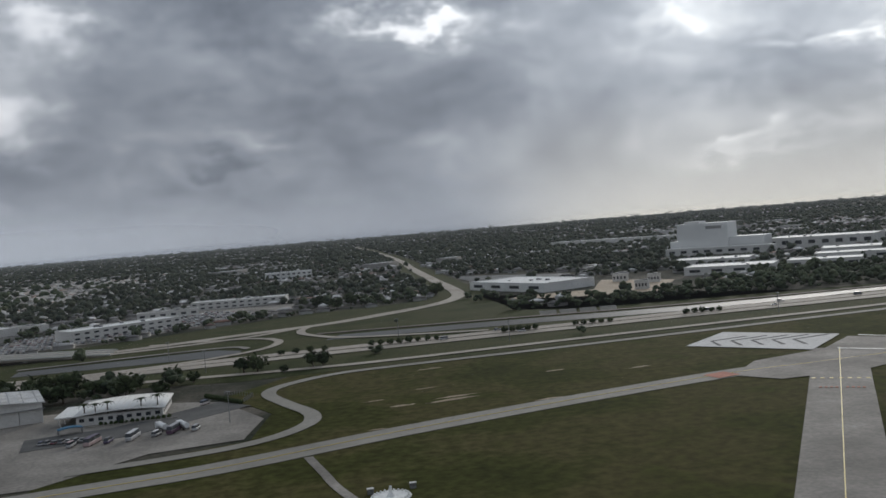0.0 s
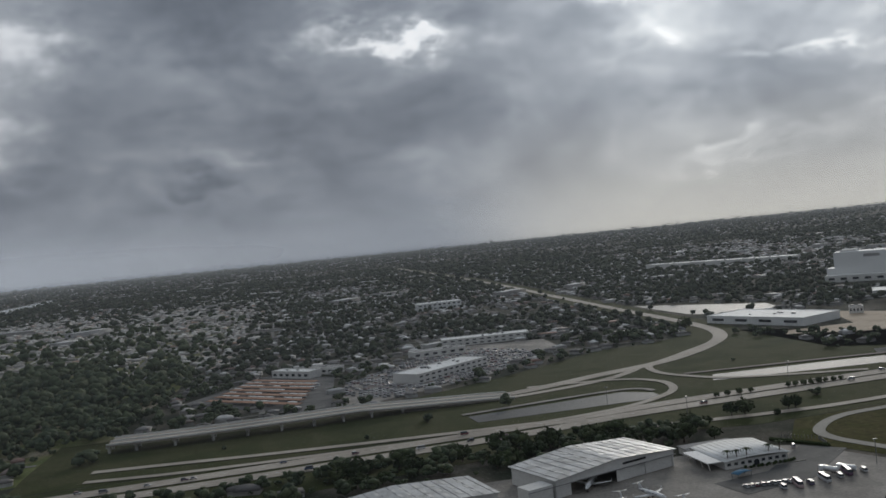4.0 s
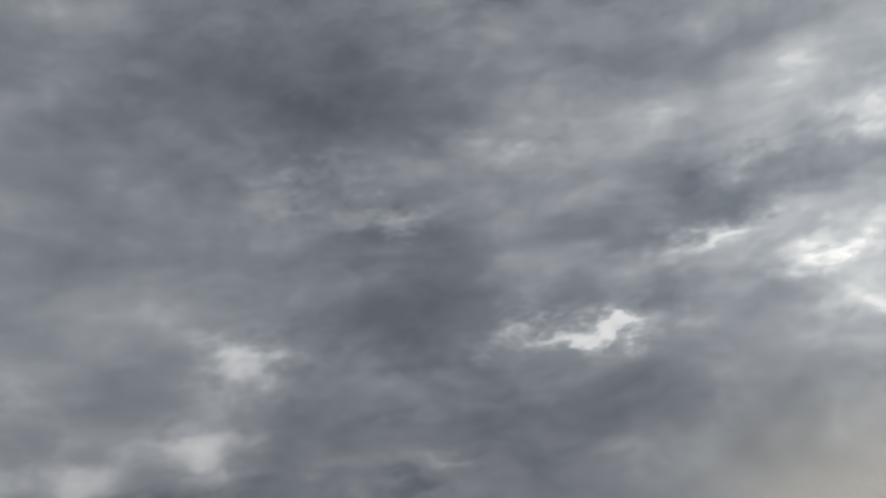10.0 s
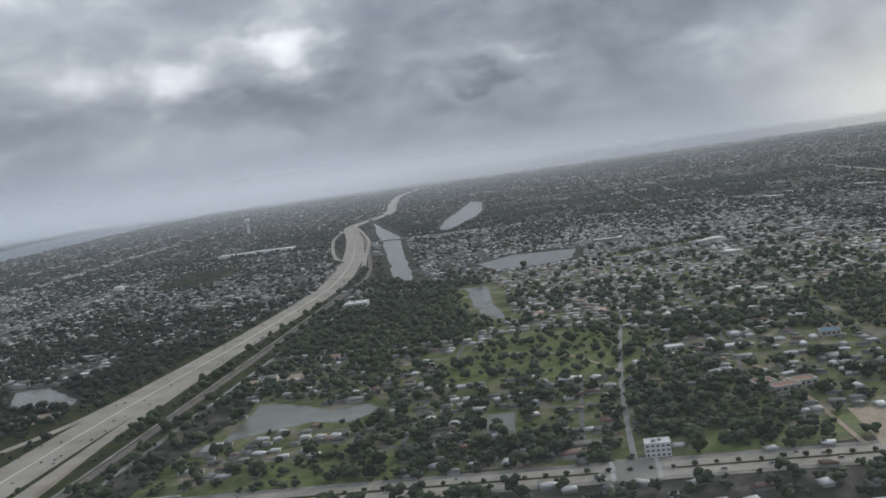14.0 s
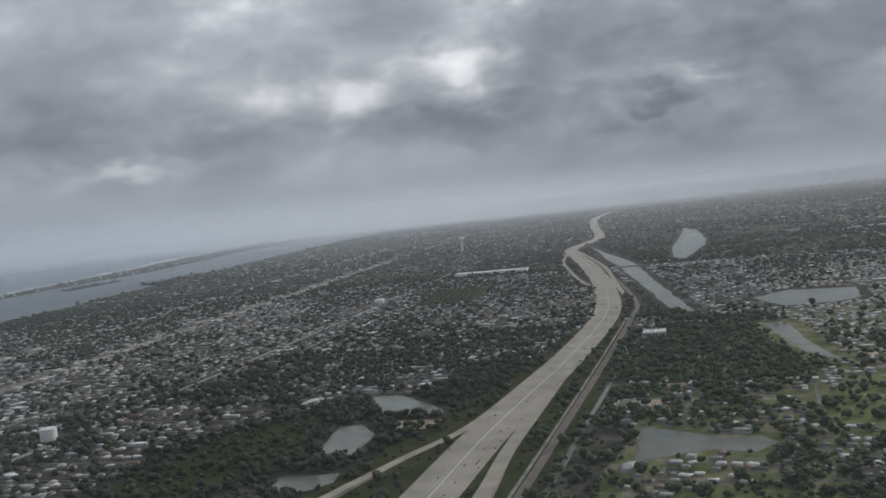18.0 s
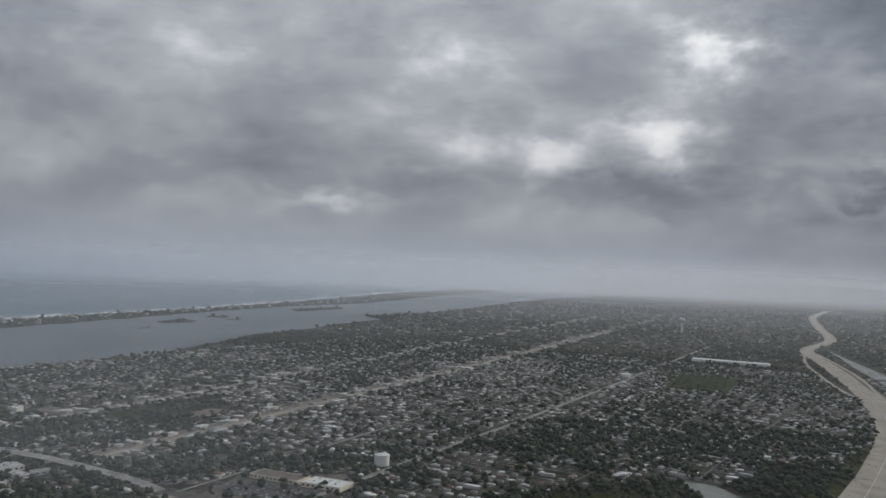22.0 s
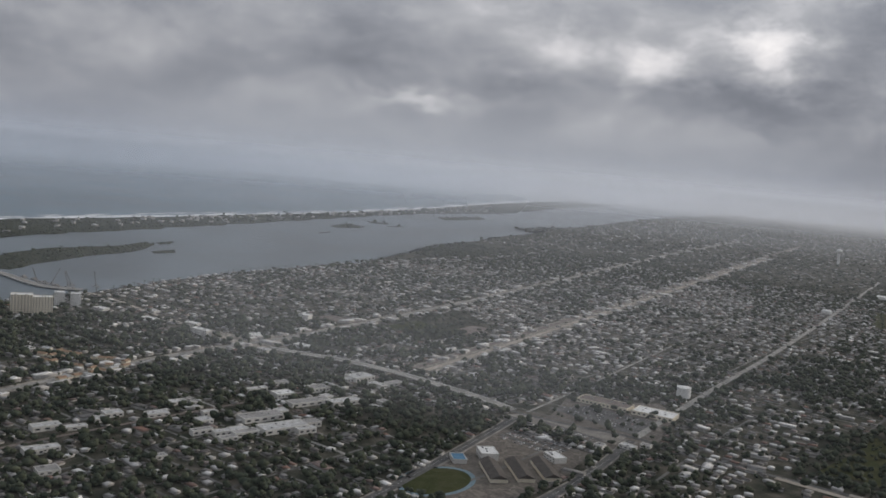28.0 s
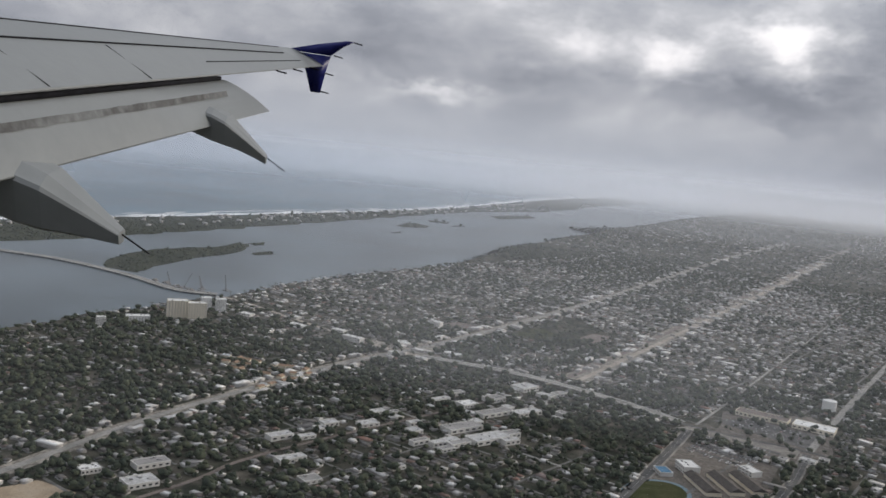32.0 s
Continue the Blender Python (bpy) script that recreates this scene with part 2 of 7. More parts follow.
# ---- materials ----
def surface(name, stops, scale=0.1, rough=0.85, metal=0.0, fine=3.0, bump=0.3, spread="place", spec=0.22, detail=5.0, shade=0.35, dist=0.1):
    """A surface of a few base colours: broad patches by one noise, grain by a finer one, relief by both.
    spread: place (world), island (each loose piece its own) or thing (each object its own)."""
    mat = bpy.data.materials.new(name)
    mat.use_nodes = True
    tree = mat.node_tree
    tree.nodes.clear()
    n = Nodes(tree)
    geo = n.add("ShaderNodeNewGeometry")
    place = geo.outputs["Position"]
    broad = n.noise(place, scale, detail)
    grain = n.noise(place, scale * fine * 8, 4.0, 0.6)
    if spread == "island":
        pick = geo.outputs["Random Per Island"]
    elif spread == "thing":
        pick = n.add("ShaderNodeObjectInfo").outputs["Random"]
    else:
        pick = n.step(broad, 0.28, 0.72)
    step = 1.0 / max(len(stops) - 1, 1)
    colour = n.ramp(pick, [(i * step, c) for i, c in enumerate(stops)])
    if spread != "place":
        colour = n.mix(0.35, colour, n.mix(n.step(broad, 0.3, 0.7), (0.6, 0.6, 0.6), (1.25, 1.25, 1.25)), "MULTIPLY")
    speck = n.mix(n.step(grain, 0.25, 0.75), (1 - shade,) * 3, (1 + shade,) * 3)
    colour = n.mix(1.0, colour, speck, "MULTIPLY")
    bsdf = n.add("ShaderNodeBsdfPrincipled")
    n.put(bsdf.inputs["Base Color"], colour)
    n.put(bsdf.inputs["Roughness"], n.math("ADD", rough - 0.08, n.math("MULTIPLY", grain, 0.16)))
    bsdf.inputs["Metallic"].default_value = metal
    bsdf.inputs["Specular IOR Level"].default_value = spec
    if bump:
        relief = n.add("ShaderNodeBump")
        relief.inputs["Strength"].default_value, relief.inputs["Distance"].default_value = bump, dist
        n.put(relief.inputs["Height"], n.math("ADD", broad, grain))
        tree.links.new(relief.outputs[0], bsdf.inputs["Normal"])
    out = n.add("ShaderNodeOutputMaterial")
    tree.links.new(bsdf.outputs[0], out.inputs[0])
    return mat


def water_surface(name, colour, rough, ripple, scale, spec=0.5):
    mat = bpy.data.materials.new(name)
    mat.use_nodes = True
    tree = mat.node_tree
    tree.nodes.clear()
    n = Nodes(tree)
    place = n.add("ShaderNodeNewGeometry").outputs["Position"]
    broad = n.noise(place, scale * 0.05, 4.0)
    wave = n.noise(place, scale, 5.0, 0.6)
    bsdf = n.add("ShaderNodeBsdfPrincipled")
    n.put(bsdf.inputs["Base Color"], n.mix(n.step(broad, 0.3, 0.7), tuple(c * 0.7 for c in colour), tuple(c * 1.3 for c in colour)))
    n.put(bsdf.inputs["Roughness"], n.math("ADD", rough, n.math("MULTIPLY", broad, 0.12)))
    bsdf.inputs["IOR"].default_value, bsdf.inputs["Specular IOR Level"].default_value = 1.33, spec
    relief = n.add("ShaderNodeBump")
    relief.inputs["Strength"].default_value, relief.inputs["Distance"].default_value = ripple, 0.3
    n.put(relief.inputs["Height"], wave)
    tree.links.new(relief.outputs[0], bsdf.inputs["Normal"])
    out = n.add("ShaderNodeOutputMaterial")
    tree.links.new(bsdf.outputs[0], out.inputs[0])
    return mat


ISLE = surface("island_scrub", [(0.026, 0.032, 0.020), (0.040, 0.046, 0.028), (0.056, 0.058, 0.038)], 0.05, fine=3, rough=0.9, bump=0.5, spec=0.1)
LAND = surface("land", [(0.026, 0.032, 0.022), (0.044, 0.046, 0.034), (0.076, 0.071, 0.056), (0.13, 0.117, 0.098)], 0.07, fine=2.5, rough=0.95, spec=0.03)
GRASS = surface("airfield_grass", [(0.036, 0.040, 0.012), (0.050, 0.053, 0.016), (0.072, 0.064, 0.026), (0.046, 0.052, 0.014)], 0.045, fine=2, bump=0.4, spec=0.02, rough=0.95)
VERGE = surface("verge_grass", [(0.030, 0.038, 0.013), (0.043, 0.050, 0.018), (0.058, 0.059, 0.026), (0.039, 0.047, 0.016)], 0.05, fine=4, bump=0.3, spec=0.05, rough=0.95)
LAWN = surface("lawn", [(0.065, 0.090, 0.025), (0.113, 0.144, 0.038), (0.146, 0.160, 0.061), (0.082, 0.104, 0.035)], 0.08, spec=0.15)
ASPHALT = surface("asphalt", [(0.060, 0.060, 0.060), (0.095, 0.094, 0.090), (0.13, 0.127, 0.12)], 0.12, shade=0.15, bump=0.1)
STREET = surface("street_asphalt", [(0.19, 0.185, 0.17), (0.27, 0.26, 0.24), (0.34, 0.325, 0.295)], 0.08, shade=0.2, bump=0.1)
ROAD = surface("worn_concrete_road", [(0.27, 0.240, 0.200), (0.34, 0.303, 0.254), (0.40, 0.358, 0.302)], 0.05, shade=0.12, bump=0.1)
APRON = surface("apron_concrete", [(0.15, 0.138, 0.122), (0.22, 0.203, 0.18), (0.30, 0.277, 0.245)], 0.09, shade=0.22, bump=0.1)
TAXI = surface("taxiway_concrete", [(0.21, 0.198, 0.172), (0.28, 0.265, 0.232)], 0.08, shade=0.12, bump=0.1)
WHITEPAINT = surface("white_paint", [(0.55, 0.55, 0.53), (0.70, 0.70, 0.68)], 0.2, shade=0.12, bump=0.05, rough=0.6)
YELLOWPAINT = surface("yellow_paint", [(0.55, 0.42, 0.10), (0.62, 0.48, 0.14)], 0.3, shade=0.15, bump=0.05, rough=0.6)
SAND = surface("sandy_soil", [(0.26, 0.20, 0.14), (0.34, 0.27, 0.19), (0.38, 0.31, 0.23)], 0.08)
PAVING = surface("brown_paving", [(0.060, 0.054, 0.044), (0.16, 0.14, 0.12), (0.085, 0.075, 0.064), (0.20, 0.175, 0.15), (0.072, 0.065, 0.052)], 0.16, shade=0.3)
RAILBED = surface("railway_ballast", [(0.14, 0.115, 0.10), (0.19, 0.16, 0.14)], 0.1)
POND = water_surface("pond_water", (0.11, 0.112, 0.108), 0.5, 0.10, 0.6, 0.15)
LAKE = water_surface("lake_water", (0.150, 0.156, 0.124), 0.16, 0.10, 0.6, 0.5)
LAGOON = water_surface("lagoon_water", (0.098, 0.124, 0.140), 0.34, 0.03, 0.12, 0.4)
SEA = water_surface("sea_water", (0.046, 0.100, 0.135), 0.26, 0.03, 0.12, 0.5)
FOAM = surface("surf_foam", [(0.68, 0.70, 0.71), (0.85, 0.86, 0.86)], 0.05, shade=0.15)
ROOFS = surface("roofing", [(0.74, 0.73, 0.71), (0.12, 0.115, 0.11), (0.18, 0.17, 0.16), (0.09, 0.085, 0.08), (0.20, 0.19, 0.18), (0.78, 0.77, 0.75), (0.17, 0.155, 0.14), (0.12, 0.115, 0.11), (0.22, 0.13, 0.10), (0.26, 0.25, 0.24), (0.13, 0.125, 0.12), (0.76, 0.75, 0.73), (0.10, 0.095, 0.09), (0.80, 0.79, 0.77), (0.46, 0.44, 0.41)], 0.3, spread="island", rough=0.7, shade=0.15, bump=0.15)
SHOPROOFS = surface("shop_roofing", [(0.80, 0.79, 0.77), (0.42, 0.41, 0.39), (0.78, 0.77, 0.75), (0.30, 0.28, 0.26), (0.82, 0.81, 0.79)], 0.3, spread="island", rough=0.7, shade=0.15, bump=0.15)
WALLS = surface("rendered_wall", [(0.44, 0.43, 0.41), (0.30, 0.29, 0.27), (0.50, 0.50, 0.49), (0.36, 0.34, 0.31)], 0.3, spread="island", rough=0.85, shade=0.1, bump=0.1)
ROOF_T = surface("house_roofing", [(0.58, 0.57, 0.55), (0.14, 0.135, 0.13), (0.26, 0.25, 0.24), (0.11, 0.105, 0.10), (0.62, 0.61, 0.59), (0.19, 0.17, 0.15), (0.26, 0.13, 0.09)], 0.3, spread="thing", rough=0.7, shade=0.15, bump=0.15)
WALL_T = surface("house_render", [(0.50, 0.47, 0.42), (0.34, 0.32, 0.28), (0.55, 0.54, 0.51), (0.40, 0.36, 0.30)], 0.3, spread="thing", rough=0.85, shade=0.1, bump=0.1)
WHITEROOF = surface("white_roof_membrane", [(0.62, 0.62, 0.60), (0.74, 0.74, 0.72)], 0.08, shade=0.12, rough=0.7)
METALROOF = surface("pale_metal_roof", [(0.34, 0.33, 0.31), (0.46, 0.46, 0.45), (0.56, 0.56, 0.55)], 0.35, shade=0.2, rough=0.45, metal=0.2)
CREAM = surface("cream_render", [(0.66, 0.60, 0.48), (0.74, 0.68, 0.56)], 0.1, shade=0.08)
PALEWALL = surface("pale_wall", [(0.55, 0.54, 0.51), (0.64, 0.63, 0.60)], 0.1, shade=0.08)
GREYROOF = surface("grey_roof", [(0.24, 0.235, 0.225), (0.32, 0.31, 0.30)], 0.1, shade=0.15)
TERRACOTTA = surface("terracotta_tile", [(0.24, 0.135, 0.09), (0.32, 0.19, 0.125)], 0.4, shade=0.2)
DARK = surface("dark_interior", [(0.018, 0.018, 0.020), (0.03, 0.03, 0.032)], 0.2, shade=0.1)
GLASS = surface("window_glass", [(0.03, 0.035, 0.04), (0.05, 0.055, 0.06)], 0.5, rough=0.15, shade=0.05, bump=0, spec=0.6)
LEAF = surface("foliage", [(0.033, 0.043, 0.032), (0.045, 0.056, 0.039), (0.057, 0.070, 0.046), (0.083, 0.092, 0.058), (0.040, 0.051, 0.036)], 0.2, spread="island", fine=6, shade=0.4, bump=0.6, dist=0.3, rough=0.8, spec=0.1)
# greener and brighter than LEAF, with some sunlight put into the leaf colour
LEAF_G = surface("sunlit_garden_foliage", [(0.033, 0.048, 0.027), (0.051, 0.069, 0.036), (0.066, 0.086, 0.044), (0.089, 0.104, 0.054), (0.041, 0.058, 0.035)], 0.2, spread="island", fine=6, shade=0.4, bump=0.6, dist=0.3, rough=0.8, spec=0.15)
# garden green and sand, brightened in the colour to stand in for patchy sunlight
GARDEN = surface("garden_ground", [(0.067, 0.086, 0.032), (0.111, 0.128, 0.047), (0.167, 0.159, 0.086), (0.278, 0.240, 0.189)], 0.07, fine=2.5, rough=0.95, spec=0.05)
LEAF_T = surface("tree_foliage", [(0.026, 0.040, 0.017), (0.040, 0.056, 0.023), (0.060, 0.075, 0.032)], 0.2, spread="thing", fine=6, shade=0.4, bump=0.6, dist=0.3, rough=0.85, spec=0.08)
BARK = surface("bark", [(0.10, 0.08, 0.06), (0.15, 0.125, 0.10)], 1.0)
BLUE = surface("blue_roof", [(0.06, 0.15, 0.24), (0.09, 0.20, 0.30)], 0.2, shade=0.1)
STEEL = surface("grey_steel", [(0.22, 0.22, 0.22), (0.30, 0.30, 0.30)], 0.3, metal=0.6, rough=0.5)
CARS = surface("car_paint", [(0.65, 0.65, 0.65), (0.05, 0.05, 0.055), (0.30, 0.30, 0.31), (0.70, 0.70, 0.69), (0.22, 0.05, 0.045), (0.08, 0.11, 0.18), (0.45, 0.44, 0.42)], 1.0, spread="thing", rough=0.35, shade=0.05, bump=0)
TYRE = surface("tyre_rubber", [(0.02, 0.02, 0.02), (0.03, 0.03, 0.03)], 1.0, bump=0)


# ---- building blocks ----
def mesh_of(name, bm, *mats):
    me = bpy.data.meshes.new(name)
    bm.to_mesh(me)
    bm.free()
    for m in mats:
        me.materials.append(m)
    return me


def part(name, bm, material, parent, label=""):
    ob = new(name, bm if isinstance(bm, bpy.types.Mesh) else mesh_of(name, bm, material))
    ob.parent = parent
    if label:
        tagged(ob, label)
    return ob


def thing(name, m, label, category, group="", kind=""):
    ob = new(name)
    ob.empty_display_size = 0.2
    ob.matrix_world = m
    return tagged(ob, label, category, group, kind)


def box(bm, x0, x1, y0, y1, z0, z1, bevel=0.0):
    vs = [bm.verts.new(p) for p in ((x0, y0, z0), (x1, y0, z0), (x1, y1, z0), (x0, y1, z0), (x0, y0, z1), (x1, y0, z1), (x1, y1, z1), (x0, y1, z1))]
    fs = [bm.faces.new([vs[i] for i in q]) for q in ((3, 2, 1, 0), (4, 5, 6, 7), (0, 1, 5, 4), (1, 2, 6, 5), (2, 3, 7, 6), (3, 0, 4, 7))]
    if bevel:
        bmesh.ops.bevel(bm, geom=list({e for f in fs for e in f.edges}), offset=bevel, segments=2, affect="EDGES")
    return bm


def boxes(*rows):
    bm = bmesh.new()
    for r in rows:
        box(bm, *r)
    return bm


def sheet(name, pts, z, material, label, category, kind="structure", thick=0.03, wobble=0.0, cut=0):
    """A flat piece of the land with a rim; cut: extra points along each side, wobble: how uneven the shore is."""
    rim = []
    for (ax, ay), (bx, by) in zip(pts, pts[1:] + pts[:1]):
        for k in range(cut + 1):
            u = k / (cut + 1)
            x, y = ax + (bx - ax) * u, ay + (by - ay) * u
            d = noise.noise_vector(Vector((x * 0.031, y * 0.031, 3.3))) * wobble + noise.noise_vector(Vector((x * 0.11, y * 0.11, 1.3))) * wobble * 0.4
            rim.append((x + d.x, y + d.y))
    bm = bmesh.new()
    top = [bm.verts.new((x, y, z)) for x, y in rim]
    low = [bm.verts.new((x, y, z - thick)) for x, y in rim]
    face = bm.faces.new(top)
    for i in range(len(rim)):
        j = (i + 1) % len(rim)
        bm.faces.new((top[i], low[i], low[j], top[j]))
    bmesh.ops.triangulate(bm, faces=[face])
    bmesh.ops.recalc_face_normals(bm, faces=bm.faces)
    if sum(f.normal.z * f.calc_area() for f in bm.faces) < 0:
        bmesh.ops.reverse_faces(bm, faces=bm.faces)
    return tagged(new(name, mesh_of(name, bm, material)), label, category, kind=kind)


def smooth(pts, n=6):
    """A rounded line through the points."""
    out = []
    q = [pts[0]] + list(pts) + [pts[-1]]
    for i in range(1, len(q) - 2):
        a, b, c, d = (np.array(p, float) for p in q[i - 1:i + 3])
        for k in range(n):
            u = k / n
            out.append(tuple(0.5 * (2 * b + (c - a) * u + (2 * a - 5 * b + 4 * c - d) * u * u + (3 * b - a - 3 * c + d) * u ** 3)))
    return out + [tuple(map(float, pts[-1]))]


def ribbon(bm, pts, width, z, shift=0.0, thick=0.04):
    """A strip of that width along a line; z: a height or a height for each point."""
    n = len(pts)
    zs = z if isinstance(z, (list, tuple)) else [z] * n
    rows = []
    for i in range(n):
        a, b = np.array(pts[max(i - 1, 0)][:2]), np.array(pts[min(i + 1, n - 1)][:2])
        t = (b - a) / max(np.linalg.norm(b - a), 1e-6)
        s = np.array([-t[1], t[0]])
        p = np.array(pts[i][:2]) + s * shift
        l, r = p + s * width / 2, p - s * width / 2
        rows.append([bm.verts.new((*l, zs[i])), bm.verts.new((*r, zs[i])), bm.verts.new((*r, zs[i] - thick)), bm.verts.new((*l, zs[i] - thick))])
    for p, q in zip(rows, rows[1:]):
        for k in range(4):
            bm.faces.new((p[k], p[(k + 1) % 4], q[(k + 1) % 4], q[k]))
    bmesh.ops.recalc_face_normals(bm, faces=bm.faces)
    return bm


def dashes(bm, pts, shift, z, width=0.12, on=1.0, off=3.0):
    """Painted dashes along a line."""
    run, want, i = 0.0, 0.0, 0
    for a, b in zip(pts, pts[1:]):
        a, b = np.array(a[:2]), np.array(b[:2])
        length = np.linalg.norm(b - a)
        if length < 1e-6:
            continue
        t = (b - a) / length
        s = np.array([-t[1], t[0]])
        u = 0.0
        while u + on < length:
            p = a + t * u + s * shift
            q = p + t * on
            bm.faces.new([bm.verts.new((*v, z)) for v in (p - s * width / 2, q - s * width / 2, q + s * width / 2, p + s * width / 2)])
            u += on + off
    return bm


def loft(rings, caps=True):
    bm = bmesh.new()
    vs = [[bm.verts.new(p) for p in ring] for ring in rings]
    for a, b in zip(vs, vs[1:]):
        for i in range(len(a)):
            j = (i + 1) % len(a)
            bm.faces.new((a[i], a[j], b[j], b[i]))
    if caps:
        bm.faces.new(vs[0][::-1]), bm.faces.new(vs[-1])
    bmesh.ops.recalc_face_normals(bm, faces=bm.faces)
    for f in bm.faces:
        f.smooth = len(f.verts) == 4
    return bm


def cells(verts, faces, index, name, mats, soft=False):
    """A mesh of triangles from arrays."""
    me = bpy.data.meshes.new(name)
    me.vertices.add(len(verts))
    me.vertices.foreach_set("co", np.ascontiguousarray(verts, np.float32).ravel())
    me.loops.add(len(faces) * 3)
    me.loops.foreach_set("vertex_index", np.ascontiguousarray(faces, np.int32).ravel())
    me.polygons.add(len(faces))
    me.polygons.foreach_set("loop_start", np.arange(len(faces), dtype=np.int32) * 3)
    if index is not None:
        me.polygons.foreach_set("material_index", np.ascontiguousarray(index, np.int32))
    if soft:
        me.polygons.foreach_set("use_smooth", np.ones(len(faces), bool))
    for m in mats:
        me.materials.append(m)
    me.update(calc_edges=True)
    return me


rng = np.random.default_rng(5)

# ---- the lie of the land ----
# x runs to the west, y to the south; the boulevard runs along y = 180, the motorway along x = -575.
tagged(new("ground", cells(np.array([(x, y, 0.0) for y in (*range(-5600, 7601, 1200), 10000, 14000, 19000) for x in (-18000, -13000, -9000, *range(-6600, 6601, 1200), 10000, 18000)]),
    np.array([t for j in range(14) for i in range(16) for t in ((j * 17 + i, j * 17 + i + 1, j * 17 + i + 18), (j * 17 + i, j * 17 + i + 18, j * 17 + i + 17))]), None, "ground", [LAND])),
    "flat green and sandy coastal plain under scattered houses", "ground", kind="structure")

COAST = [(-1296, -700), (-1300, -300), (-1323, -65), (-1345, 5), (-1356, 100), (-1369, 172), (-1390, 251), (-1415, 347), (-1432, 500), (-1445, 645), (-1483, 755), (-1570, 980), (-1597, 1134), (-1648, 1310),
    (-1672, 1440), (-1690, 1540), (-1805, 1625), (-1797, 1800), (-1800, 1990), (-1885, 2400), (-2000, 2900), (-2130, 3650), (-2205, 4300), (-2440, 6000), (-2600, 6400), (-3000, 8600), (-4500, 15400)]
ISLE_W = [(-1690, -700), (-1720, -200), (-1762, 263), (-1832, 525), (-1974, 1070), (-2060, 1350), (-2147, 1724), (-2165, 2159), (-2468, 3186), (-2800, 4600), (-3330, 7600), (-4640, 15200)]
ISLE_E = [(-1880, -700), (-1935, 0), (-1965, 300), (-2005, 592), (-2090, 1076), (-2205, 1630), (-2390, 2184), (-2720, 3186), (-3080, 4600), (-3600, 7600), (-4800, 15200)]
sheet("sea", COAST[:24] + [(-6600, 6000), (-6600, -700)], 0.10, SEA, "grey-blue lagoon and open sea under cloud", "sea", cut=12, wobble=9)
sheet("open_sea", [(-2430, 5980), (-2600, 6400), (-3000, 8600), (-4500, 15400), (-9000, 15400), (-6605, 5980)], 0.30, SEA, "grey-blue open sea far under cloud", "sea")
sheet("open_sea", [(-6580, -700), (-6580, 6000), (-9000, 15400), (-17900, 18000), (-17900, -700)], 0.50, SEA, "grey-blue open sea far under cloud", "sea")
sheet("lagoon", COAST[:24] + [(-3000, 6000)] + ISLE_W[:10][::-1], 0.20, LAGOON, "pale grey still lagoon behind a barrier island", "lagoon", cut=12, wobble=9)
sheet("barrier_island", ISLE_W + ISLE_E[::-1], 0.5, ISLE, "long low wooded barrier island between lagoon and sea", "island", thick=0.45, cut=14, wobble=16)
bm = bmesh.new()
for k, off in enumerate((16, 36, 58)):
    line = [(x - off - 5 * noise.noise(Vector((x * 0.02, y * 0.02, k * 9.0))), y) for x, y in smooth(ISLE_E, 60)]
    width = (20, 10, 7)[k]
    for i in range(0, len(line) - 8, 8):
        if k == 0 or noise.noise(Vector((line[i][1] * 0.03, k * 4.0, 0.5))) > -0.05:
            ribbon(bm, line[i:i + 9], width * (0.75 + 0.5 * rng.random()), 0.16 + 0.03 * k)
tagged(new("surf", mesh_of("surf", bm, FOAM)), "white lines of surf along the beach", "surf", kind="stuff")

LAKES = [
    [(-449, 733), (-418, 777), (-358, 768), (-362, 700), (-380, 684), (-424, 673)],
    [(-590, 2035), (-577, 1700), (-573, 1442), (-555, 1232), (-536, 1210), (-520, 1440), (-523, 1600), (-556, 1921)],
    [(-515, 684), (-561, 878), (-590, 1005), (-616, 1120), (-668, 1320), (-706, 1490), (-738, 1620), (-680, 1430), (-606, 1195), (-576, 1040), (-560, 965), (-541, 880), (-517, 765), (-496, 675)],
    [(-445, 590), (-428, 592), (-414, 500), (-401, 439), (-420, 470), (-432, 530)],
    [(-500, 244), (-500, 276), (-503, 300), (-484, 292), (-466, 279), (-450, 284), (-442, 272), (-451, 258), (-469, 262), (-486, 251)],
    [(-676, 380), (-655, 382), (-640, 366), (-618, 348), (-614, 335), (-632, 336), (-653, 343)],
    [(-659, 279), (-665, 309), (-653, 313), (-640, 298), (-631, 255), (-642, 267), (-650, 259)],
    [(-655, 224), (-628, 232), (-624, 217), (-634, 205), (-650, 208)],
    [(70, 430), (112, 374), (106, 350), (82, 345), (70, 368)],
    [(-62, 200), (-63, 208), (-21, 213), (-15, 207), (-15, 199)],
    [(4, 212), (8, 220), (43, 216), (93, 208), (150, 207), (150, 201), (86, 199), (40, 206)],
    [(-529.5, 186), (-530.5, 290), (-531.5, 400), (-529, 400), (-528, 290), (-526.5, 186)],
    [(-396, 233), (-397, 249), (-386, 250), (-385, 226)],
]
for k, pts in enumerate(LAKES):
    sheet("lake", pts, 0.12, POND if k in (8, 9, 10) else LAKE, "still grey lake with wooded banks" if k < 4 else "small grey retention pond between trees", "lake", cut=5, wobble=3.0 if k < 8 else 0.6)
